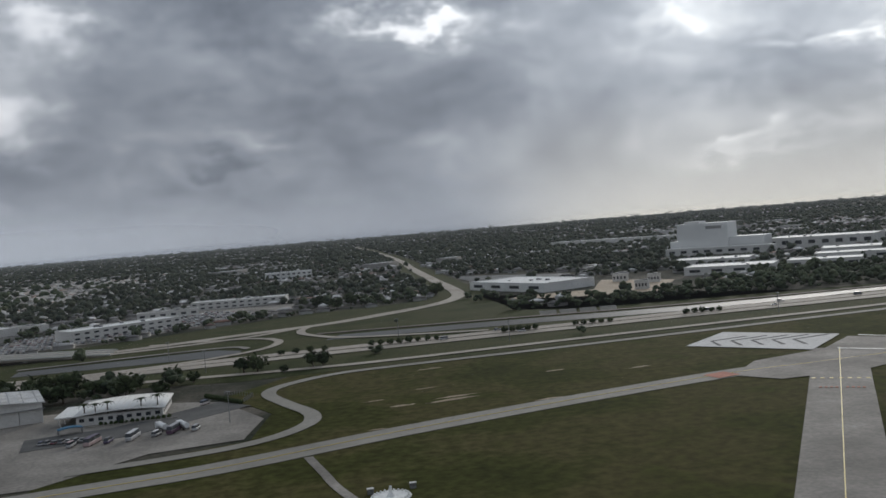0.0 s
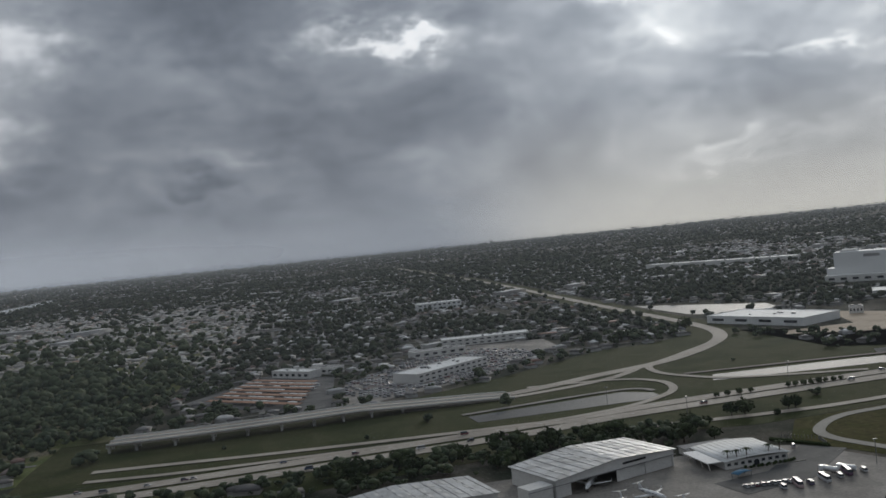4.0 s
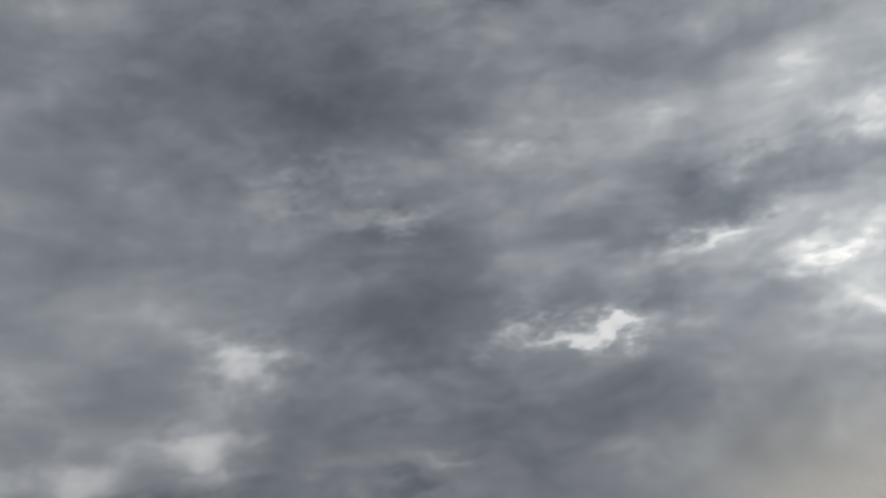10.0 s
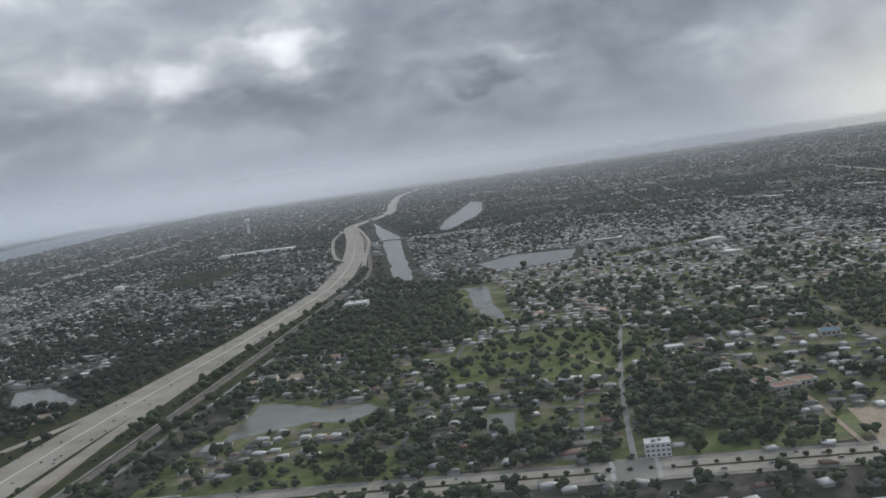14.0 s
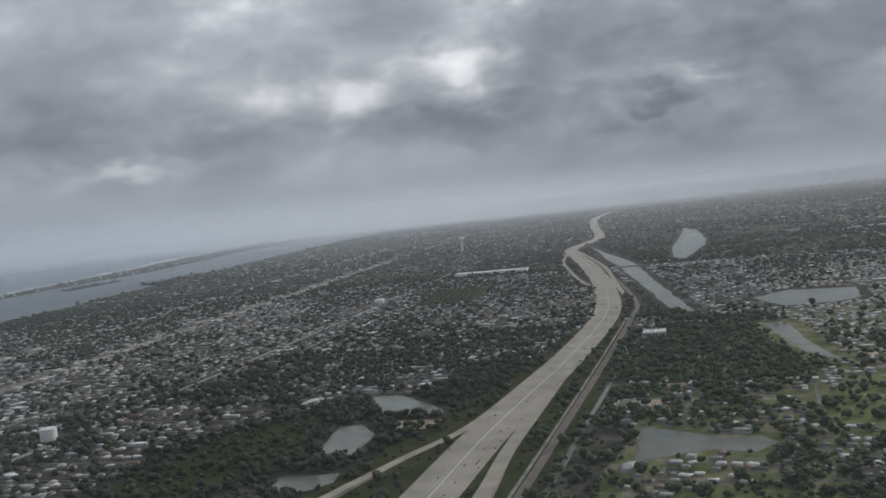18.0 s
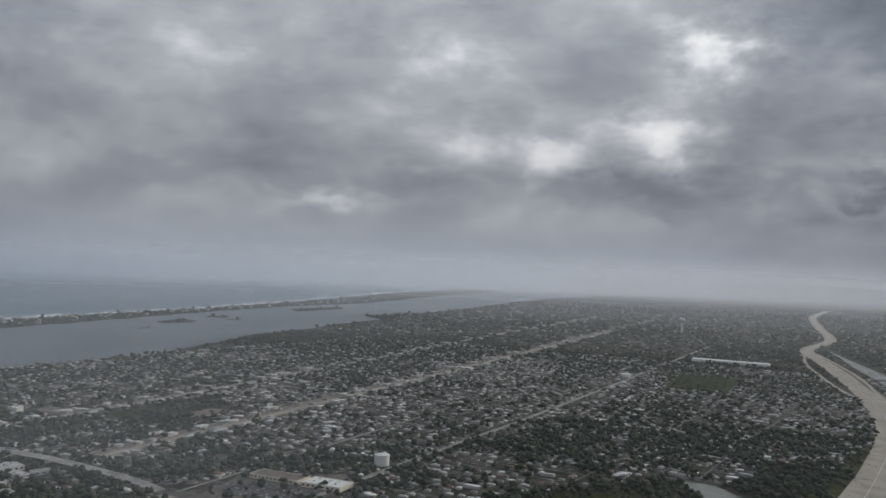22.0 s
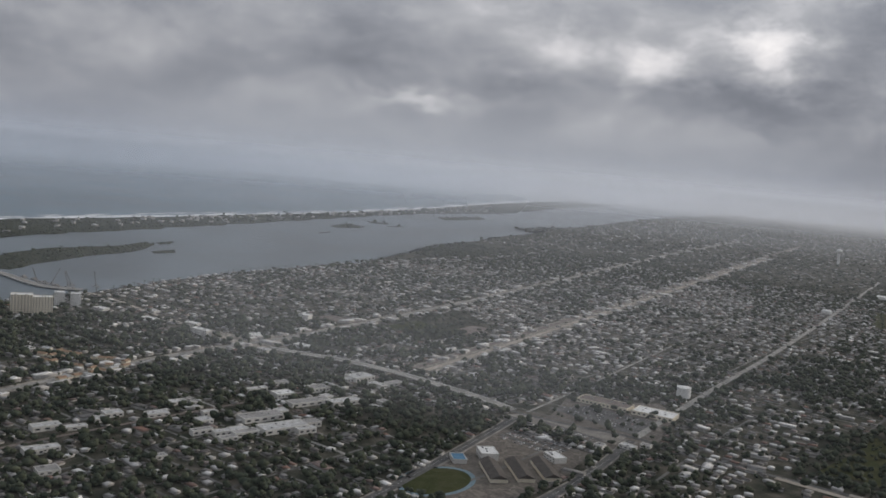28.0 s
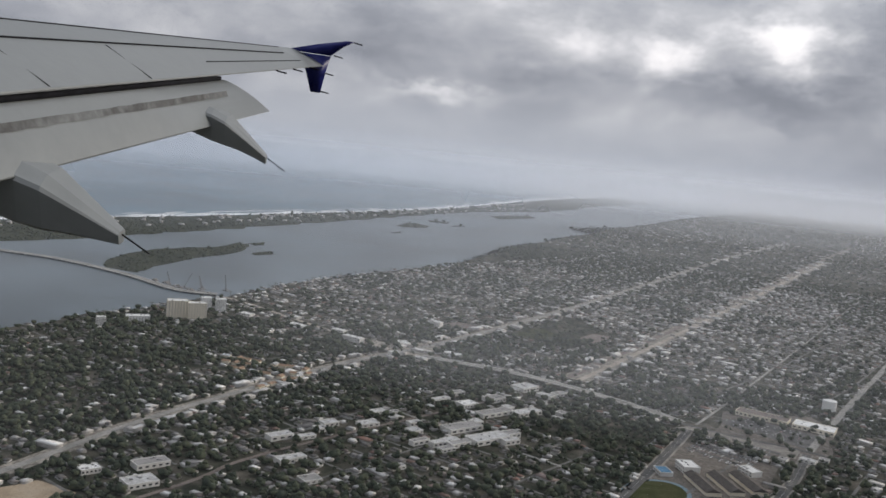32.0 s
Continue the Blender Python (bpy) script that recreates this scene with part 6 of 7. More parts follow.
kit = []
for k in range(6):
    w, d, h = 3.6 + 0.4 * k, 3.0 + 0.15 * k, 0.95 + 0.05 * (k % 3)
    bm = boxes((-w / 2, w / 2, -d / 2, d / 2, 0, h))
    wall = mesh_of("wall", bm, WALL_T)
    v, f, i = house_cells(np.zeros(1), np.zeros(1), np.array([w]), np.array([d]), np.array([h]), np.array([0.7]), np.zeros(1))
    roof = cells(v, f[8:], None, "roof", [ROOF_T])
    win = mesh_of("window", boxes((-0.3, 0.3, -d / 2 - 0.02, -d / 2 + 0.03, 0.35, 0.75)), GLASS)
    door = mesh_of("door", boxes((-0.16, 0.16, -d / 2 - 0.02, -d / 2 + 0.03, 0, 0.68)), DARK)
    kit.append((wall, roof, win, door, w))
for k, i in enumerate(np.where(alone)[0]):
    wall, roof, win, door, w = kit[k % 6]
    h = thing("house", pose(ax[i], ay[i], 0, 0, 0, math.degrees(at[i])), "small low house with a hipped roof among trees", "house", "suburban houses")
    part("wall", wall, None, h), part("roof", roof, None, h), part("door", door, None, h)
    for s in (-0.3, 0.3):
        part("window", win, None, h).location = (s * w, 0, 0)

# ---- trees ----
def crown_cells(lumps, seed, flat=0.75):
    """A crown of a few ragged clumps: vertices and triangles round the origin, about 1 wide."""
    r = np.random.default_rng(seed)
    bm = bmesh.new()
    bmesh.ops.create_icosphere(bm, subdivisions=1, radius=1.0)
    base = np.array([v.co[:] for v in bm.verts])
    tri = np.array([[v.index for v in f.verts] for f in bm.faces])
    bm.free()
    vs, fs = [], []
    for k in range(lumps):
        a, q = r.random() * 6.28, 0.38 * math.sqrt(r.random()) * (lumps > 1)
        size = (0.5 if lumps == 1 else (0.30 if lumps < 5 else 0.17) + 0.14 * r.random())
        c = np.array([q * math.cos(a), q * math.sin(a), 0.55 + (r.random() - 0.4) * 0.4 * (lumps > 1)])
        v = base * (size * (1 + 0.75 * (r.random((len(base), 1)) - 0.5)))
        v[:, 2] *= flat
        vs.append(v + c)
        fs.append(tri + k * len(base))
    return np.concatenate(vs), np.concatenate(fs)


def grow(x, y, size, kinds, name, label, leaf=None):
    vs, fs, at0 = [], [], 0
    pick = rng.integers(0, len(kinds), x.size)
    for k, (v, f) in enumerate(kinds):
        m = pick == k
        if not m.any():
            continue
        a = rng.random(m.sum()) * 6.28
        c, s = np.cos(a)[:, None], np.sin(a)[:, None]
        S = size[m][:, None]
        tall = rng.uniform(0.75, 1.25, m.sum())[:, None]
        X = (v[None, :, 0] * c - v[None, :, 1] * s) * S + x[m][:, None]
        Y = (v[None, :, 0] * s + v[None, :, 1] * c) * S + y[m][:, None]
        Z = np.maximum(v[None, :, 2] * S * tall - 0.1 * S, 0.02) + np.where(kind_at(x[m], y[m]) == 2, 0.2, 0)[:, None]
        vs.append(np.stack([X, Y, Z], -1).reshape(-1, 3))
        fs.append((f[None] + (np.arange(m.sum()) * len(v))[:, None, None] + at0).reshape(-1, 3))
        at0 += len(v) * m.sum()
    return tagged(new(name, cells(np.concatenate(vs), np.concatenate(fs), None, name, [leaf or LEAF], True)), label, "trees", kind="stuff")


def tree_spots(x0, x1, y0, y1, step, lo, hi, chance):
    x, y = scatter(x0, x1, y0, y1, step, step, step * 0.33)
    d, k = far_of(x, y), kind_at(x, y)
    p = np.select([k == 0, k == 2, k == 3, k == 4, k == 5], [chance, 0.97, 0.42, 0.16, 0.015], 0.0)
    cl = np.interp(y, [q[1] for q in COAST], [q[0] for q in COAST])
    land = (x > cl + 3) | (k == 2)
    patch = np.array([0.8 * noise.noise(Vector((a * 0.0035, b * 0.0035, 5.0))) + noise.noise(Vector((a * 0.011, b * 0.011, 8.0))) + 0.7 * noise.noise(Vector((a * 0.035, b * 0.035, 2.0))) for a, b in zip(x, y)])
    m = (d >= lo) & (d < hi) & land & seen(x, y) & (rng.random(x.size) < np.where(k == 0, p * np.where(x > -130, 1.35, np.where(x < -1140, 1.35, np.where((x < -840) & (y < 150), 2.1, np.where(x < -760, 1.25, np.where((x > -420) & (y > 400) & (y < 900), 0.5, 1))))) * np.clip(1 + 2.6 * patch, np.where((d < 330) | ((x < -840) & (y < 150)), 0.5, 0.15), 1.7), p))
    return x[m], y[m]


near_kinds = [crown_cells(9, s) for s in range(8)]
mid_kinds = [crown_cells(4, s + 20) for s in range(8)]
far_kinds = [crown_cells(2, s + 40, 0.5) for s in range(8)]
low_kinds = [crown_cells(2, s + 60, 0.16) for s in range(6)]
for v, f in far_kinds:
    v[:, 2] -= 0.2
for v, f in low_kinds:
    v[:, 2] -= 0.45


def sizes(n, small, large):
    """Many middling crowns and a few large ones."""
    return small + (large - small) * rng.random(n) ** 1.8


x, y = tree_spots(-1000, 400, -260, 420, 3.8, 0, 330, 0.52)
g = (x > -560) & (y > 150)
s = sizes(x.size, 1.7, 6.0) * np.where(x > -150, 0.7, 1)
grow(x[g], y[g], s[g], near_kinds, "trees", "green broadleaf trees crowding between suburban gardens", LEAF_G)
grow(x[~g], y[~g], s[~g], near_kinds, "trees", "dark green broadleaf trees crowding between the houses")
x, y = tree_spots(-1440, 700, -260, 1000, 4.4, 330, 760, 0.60)
g = (x > -560) & (x < -135)
s = sizes(x.size, 1.8, 5.8) * np.where(x > -150, 0.72, 1)
grow(x[g], y[g], s[g], mid_kinds, "trees", "green tree canopy between suburban roofs", LEAF_G)
grow(x[~g], y[~g], s[~g], mid_kinds, "trees", "dark green tree canopy between the roofs")
x, y = tree_spots(-2250, 1100, -260, 2300, 7.0, 760, 1700, 0.60)
grow(x, y, sizes(x.size, 2.8, 8.0) * np.where(kind_at(x, y) == 2, 0.7, 1), far_kinds, "far_trees", "far dark green tree canopy")
x, y = tree_spots(-2600, 2200, 800, 4300, 20, 1700, 4300, 0.7)
grow(x, y, sizes(x.size, 5, 11), far_kinds, "far_trees", "far dark green woods on the plain")

x, y = tree_spots(-3400, 6400, 0, 8600, 62, 4000, 8600, 0.9)
grow(x, y, sizes(x.size, 18, 40), low_kinds, "far_trees", "low dark woods near the horizon")

# orchard rows in the town
ox, oy = [], []
for i in range(7):
    for j in range(24):
        u, v = (i + 0.5) / 7, (j + 0.5) / 24
        ox.append(-817 + 62 * u - 28 * v + rng.normal() * 0.4), oy.append(840 + 16 * u + 160 * v + rng.normal() * 0.8)
grow(np.array(ox), np.array(oy), 2.6 + 0.8 * rng.random(len(ox)), mid_kinds, "orchard_trees", "straight rows of small orchard trees on grass", LEAF_G)

# far industrial roofs
n = 120
x, y = rng.uniform(-420, 900, n), 600 + 2600 * rng.random(n) ** 1.5
ok = (kind_at(x, y) == 0) & (np.abs(x) < 200 + 0.4 * y)
x, y = x[ok], y[ok]
v, f, i = house_cells(x, y, rng.uniform(9, 34, x.size), rng.uniform(7, 16, x.size), rng.uniform(2, 3.5, x.size), np.full(x.size, 0.2), rng.choice([-0.8, -0.1, 0.05, 0.75], x.size) + rng.normal(size=x.size) * 0.05)
tagged(new("far_sheds", cells(v, f, i, "far_sheds", [WALLS, SHOPROOFS])), "long pale shed roofs far over the woods", "sheds", kind="stuff")

# ---- rain haze over the plain, imitated by thin pale sheets in widening arcs ----
def veil_surface(share, thin=False, bank=False):
    mat = bpy.data.materials.new("rain_haze")
    mat.use_nodes = True
    tree = mat.node_tree
    tree.nodes.clear()
    n = Nodes(tree)
    place = n.add("ShaderNodeNewGeometry").outputs["Position"]
    split = n.add("ShaderNodeSeparateXYZ")
    n.put(split.inputs[0], place)
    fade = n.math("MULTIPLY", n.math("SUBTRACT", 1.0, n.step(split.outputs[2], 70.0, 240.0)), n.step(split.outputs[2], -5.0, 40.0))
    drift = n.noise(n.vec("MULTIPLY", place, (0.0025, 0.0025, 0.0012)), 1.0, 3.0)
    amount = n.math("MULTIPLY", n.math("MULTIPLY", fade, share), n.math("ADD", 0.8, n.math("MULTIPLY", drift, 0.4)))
    if bank:   # the sheet over the town ends softly at both sides
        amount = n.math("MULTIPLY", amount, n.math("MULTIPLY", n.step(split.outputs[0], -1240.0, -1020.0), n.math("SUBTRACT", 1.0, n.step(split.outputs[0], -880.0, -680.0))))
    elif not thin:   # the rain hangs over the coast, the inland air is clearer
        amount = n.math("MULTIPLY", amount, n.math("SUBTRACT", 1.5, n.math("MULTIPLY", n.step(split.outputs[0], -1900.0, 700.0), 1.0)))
    if thin:   # the sheet beside the flight is weaker towards the coast
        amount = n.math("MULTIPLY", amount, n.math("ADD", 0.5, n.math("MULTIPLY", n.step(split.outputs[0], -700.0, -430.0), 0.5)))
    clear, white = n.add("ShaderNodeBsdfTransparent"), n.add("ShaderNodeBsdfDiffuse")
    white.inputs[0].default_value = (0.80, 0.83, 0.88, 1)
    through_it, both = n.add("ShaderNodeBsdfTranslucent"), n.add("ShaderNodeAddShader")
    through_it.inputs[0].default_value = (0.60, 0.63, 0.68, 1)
    tree.links.new(white.outputs[0], both.inputs[0])
    tree.links.new(through_it.outputs[0], both.inputs[1])
    mix = n.add("ShaderNodeMixShader")
    n.put(mix.inputs[0], amount)
    tree.links.new(clear.outputs[0], mix.inputs[1])
    tree.links.new(both.outputs[0], mix.inputs[2])
    out = n.add("ShaderNodeOutputMaterial")
    tree.links.new(mix.outputs[0], out.inputs[0])
    return mat


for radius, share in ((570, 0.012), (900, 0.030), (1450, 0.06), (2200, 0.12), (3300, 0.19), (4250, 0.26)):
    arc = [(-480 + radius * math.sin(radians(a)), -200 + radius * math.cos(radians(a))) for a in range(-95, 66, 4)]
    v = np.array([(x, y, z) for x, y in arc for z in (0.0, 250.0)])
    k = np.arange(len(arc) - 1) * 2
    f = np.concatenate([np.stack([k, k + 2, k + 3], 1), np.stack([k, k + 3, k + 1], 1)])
    tagged(new("rain_haze", cells(v, f, None, "rain_haze", [veil_surface(share)])), "thin translucent sheet standing in for rain haze over the plain", "haze", kind="stuff")

# an added sheet along the flight lifts the dark tones of the near land
side = [(300, -2)] + TRACK + [(-860, -560)]
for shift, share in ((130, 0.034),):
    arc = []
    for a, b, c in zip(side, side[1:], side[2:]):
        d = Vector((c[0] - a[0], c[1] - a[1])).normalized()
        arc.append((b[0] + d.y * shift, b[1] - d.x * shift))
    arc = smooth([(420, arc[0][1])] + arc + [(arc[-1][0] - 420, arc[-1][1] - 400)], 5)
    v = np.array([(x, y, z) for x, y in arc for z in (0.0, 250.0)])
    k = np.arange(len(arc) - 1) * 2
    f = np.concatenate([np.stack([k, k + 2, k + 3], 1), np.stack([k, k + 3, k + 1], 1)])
    tagged(new("rain_haze", cells(v, f, None, "rain_haze", [veil_surface(share, True)])), "thin translucent sheet added beside the flight to pale the near land", "haze", kind="stuff")

# one more added sheet, which pales the town and its railway like haze
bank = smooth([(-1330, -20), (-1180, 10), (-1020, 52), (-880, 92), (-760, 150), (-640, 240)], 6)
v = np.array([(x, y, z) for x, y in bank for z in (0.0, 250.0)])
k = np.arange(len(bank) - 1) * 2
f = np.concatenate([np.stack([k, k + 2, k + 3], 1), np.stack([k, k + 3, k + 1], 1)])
tagged(new("rain_haze", cells(v, f, None, "rain_haze", [veil_surface(0.09, bank=True)])), "thin translucent sheet added over the town to pale it like haze", "haze", kind="stuff")

# ---- the airliner's right wing, where it is as the flight reaches the end of the path ----
HEAD = Vector((-0.749, -0.663, 0.035)).normalized()
OUT = (HEAD.cross(Vector((0, 0, 1))).normalized() + Vector((0, 0, 0.105))).normalized()
TOP = OUT.cross(HEAD).normalized()
HEAD = TOP.cross(OUT).normalized()
EYE = Vector(PATH[-1][1:4])
WING = Matrix((OUT, HEAD, TOP)).transposed().to_4x4()
WING.translation = EYE
WING = WING @ Matrix.Scale(1 / 3, 4)   # out, ahead and up in full metres from the window

WINGPAINT = surface("grey_wing_paint", [(0.185, 0.198, 0.198), (0.220, 0.234, 0.234)], 0.6, rough=0.38, shade=0.05, bump=0.02, spec=0.5)
# near-black for seams and wicks, and for the shade painted in the flap gap
SEAM_AND_SHADE = surface("dark_seam_and_shade", [(0.012, 0.012, 0.014), (0.02, 0.02, 0.022)], 1.0, bump=0, rough=0.9, spec=0.05)
BLUEPAINT = surface("deep_blue_paint", [(0.010, 0.014, 0.10), (0.014, 0.018, 0.13)], 1.0, rough=0.3, shade=0.05, bump=0)
GRIME = surface("sooty_grime", [(0.05, 0.049, 0.048), (0.16, 0.165, 0.165), (0.085, 0.084, 0.082), (0.185, 0.195, 0.195)], 3.0, fine=1.2, shade=0.3, bump=0)


def front(s):
    return 1.44 + (15.1 - s) * 0.36


def rear(s):
    return 0.80 + (15.1 - s) * 0.24


def level(s):
    return -0.19 - 0.008 * (15.1 - s)


def droop(s):
    """How far the tail of the wing lies under its nose."""
    return 0.20 + 0.035 * (15.1 - s)


def airfoil(chord, thick, n=9):
    """Upper then lower outline from nose to tail, as steps behind the nose and heights."""
    up, low = [], []
    for i in range(n + 1):
        u = (1 - math.cos(math.pi * i / n)) / 2
        t = thick * 5 * (0.2969 * math.sqrt(u) - 0.126 * u - 0.3516 * u * u + 0.2843 * u ** 3 - 0.1036 * u ** 4)
        camber = 0.03 * math.sin(math.pi * u)
        up.append((u * chord, (camber + t) * chord))
        low.append((u * chord, (camber - t) * chord))
    return up + low[::-1][1:-1]


def on_top(s, u):
    """A place on the upper skin: how far out, and the share of the chord behind the nose."""
    c = front(s) - rear(s)
    t = 0.11 * 5 * (0.2969 * math.sqrt(u) - 0.126 * u - 0.3516 * u * u + 0.2843 * u ** 3 - 0.1036 * u ** 4)
    return Vector((s, front(s) - u * c, level(s) - droop(s) * u + (0.03 * math.sin(math.pi * u) + t) * c))


wing = thing("airliner_wing", WING, "pale grey airliner wing with a deep blue tip, in flight", "aircraft wing")
rings = []
for s in (3.5, 5.0, 7.0, 9.0, 11.0, 13.0, 14.4, 15.1):
    c = front(s) - rear(s)
    rings.append([(s, front(s) - x, level(s) - droop(s) * x / c + z) for x, z in airfoil(c, 0.11)])
part("wing_panel", loft(rings), WINGPAINT, wing)
for name, u, s0, s1, w, mat in (("spar_seam", 0.50, 3.6, 14.2, 0.018, SEAM_AND_SHADE), ("slat_seam", 0.16, 3.6, 14.6, 0.008, SEAM_AND_SHADE), ("aileron_seam", 0.78, 11.2, 14.4, 0.006, SEAM_AND_SHADE)):
    pts = [on_top(s0 + (s1 - s0) * k / 14, u) for k in range(15)]
    part(name, loft([[p + Vector((0, -w, 0.006)), p + Vector((0, w, 0.006)), p + Vector((0, w, -0.02)), p + Vector((0, -w, -0.02))] for p in pts]), mat, wing)
for s in (6.2, 7.9, 9.6):
    a, b = on_top(s, 0.55), on_top(s - 0.15, 0.97)
    d = Vector((0.007, 0, 0))
    part("spoiler_seam", loft([[p - d + Vector((0, 0, 0.008)), p + d + Vector((0, 0, 0.008)), p + d - Vector((0, 0, 0.02)), p - d - Vector((0, 0, 0.02))] for p in (a, b)]), SEAM_AND_SHADE, wing)
# flap, lowered behind the wing
def on_flap(s, u, off=0.0):
    """A place on the flap: how far out, the share of its chord, and the height over its middle."""
    back, fall = 0.30 + 0.03 * (11.0 - s), 0.43 + 0.005 * (11.0 - s)
    return Vector((s, rear(s) + 0.05 - u * back - off * 0.8, level(s) - droop(s) - 0.06 - u * fall + off * 0.57))


rings = []
for s in (3.5, 6.0, 9.0, 11.2):
    rings.append([on_flap(s + (1.0 * x if s > 11 else 0.0), x, z * 0.55) for x, z in airfoil(1.0, 0.12)])
flap = part("flap", loft(rings), WINGPAINT, wing)
bm = bmesh.new()
rows = [[bm.verts.new(on_flap(4.0 + 7.0 * k / 40, u + 0.006 * rng.normal() * (1 - abs(k - 20) / 20), 0.063 - 0.012 * (u > 0.4))) for u in (0.33, 0.45)] for k in range(41)]
for p, q in zip(rows, rows[1:]):
    bm.faces.new((p[0], p[1], q[1], q[0]))
part("soot_streak", bm, GRIME, flap, "sooty smudged streak")
# dark strip that paints the shade in the gap before the flap
pts = [Vector((s, rear(s) + 0.02, level(s) - droop(s) - 0.03)) for s in (3.6, 6, 9, 11.1)]
part("flap_gap", loft([[p + Vector((0, 0.10, 0.015)), p + Vector((0, -0.01, 0.012)), p + Vector((0, -0.01, -0.03)), p + Vector((0, 0.10, -0.03))] for p in pts]), SEAM_AND_SHADE, wing)
# flap-track fairings: long boat-shaped pods with a flat top and a blunt end
for s, keel, wide, base_y, base_z, tip_y, tip_z in ((7.0, -1.66, 0.36, 2.34, -1.20, 1.76, -1.64), (10.55, -1.29, 0.34, 1.60, -0.93, 1.09, -1.37)):
    rings = []
    for k in range(11):
        u = -2.0 + 3.0 * k / 10
        y, top = base_y + (tip_y - base_y) * u, base_z + (tip_z - base_z) * (u if u > 0 else 0.30 * u)
        hull = top - (keel + (tip_z - 0.10 - keel) * u ** 1.4 if u > 0 else keel - 0.14 * u + 0.03 * u * u)
        w = wide * (1 - 0.72 * max(u, 0.0))
        rings.append([Vector((s + a * w, y, top - b * hull)) for a, b in ((-0.5, 0), (0.5, 0), (0.95, 0.16), (1, 0.24), (0.72, 0.94), (0.6, 1.0), (-0.6, 1.0), (-0.72, 0.94), (-1, 0.24), (-0.95, 0.16))])
    bm = loft(rings)
    for f in bm.faces:
        f.smooth = False
    fairing = part("track_fairing", bm, WINGPAINT, wing)
    tip = Vector((s, tip_y, tip_z - 0.03))
    part("static_wick", loft([[tip + Vector((0.006 * a, -0.22 * k, 0.006 * b - 0.13 * k)) for a, b in ((1, 1), (-1, 1), (-1, -1), (1, -1))] for k in (0, 1)]), SEAM_AND_SHADE, fairing)
# tip fence
for name, rows in (("upper_fence", ((-0.21, 1.46, 0.70), (-0.05, 0.92, 0.52), (0.06, 0.47, 0.34))), ("lower_fence", ((-0.22, 1.25, 0.70), (-0.50, 1.08, 0.76), (-0.83, 0.97, 0.81)))):
    rings = []
    for z, y0, y1 in rows:
        o = 15.12 + 0.05 * abs(z + 0.21)
        rings.append([(o, y0, z), (o + 0.03, (y0 + y1) / 2, z), (o, y1, z), (o - 0.03, (y0 + y1) / 2, z)])
    part(name, loft(rings), BLUEPAINT, wing)
for s, y, z in ((12.9, 0, 0), (13.6, 0, 0), (14.4, 0, 0), (15.15, 0.36, 0.05), (15.15, 0.66, -0.20), (15.15, 0.78, -0.50), (15.15, 0.82, -0.80)):
    tip = Vector((s, y or rear(s), z or level(s) - droop(s)))
    part("static_wick", loft([[tip + Vector((0.010 * a, -0.15 * k, 0.010 * b - 0.02 * k)) for a, b in ((1, 1), (-1, 1), (-1, -1), (1, -1))] for k in (0, 1)]), SEAM_AND_SHADE, wing)

# ---- airfield details ----
def tube(bm, a, b, r0, r1, n=10):
    a, b = Vector(a), Vector(b)
    turn = (b - a).to_track_quat("Z", "Y").to_matrix()
    rings = []
    for c, r in ((a, r0), (b, r1)):
        rings.append([bm.verts.new(c + turn @ Vector((r * math.cos(2 * math.pi * i / n), r * math.sin(2 * math.pi * i / n), 0))) for i in range(n)])
    for i in range(n):
        j = (i + 1) % n
        bm.faces.new((rings[0][i], rings[0][j], rings[1][j], rings[1][i]))
    bm.faces.new(rings[0][::-1]), bm.faces.new(rings[1])
    return bm


JETPAINT = surface("white_jet_paint", [(0.72, 0.72, 0.71), (0.78, 0.78, 0.77)], 0.5, rough=0.3, shade=0.04, bump=0)


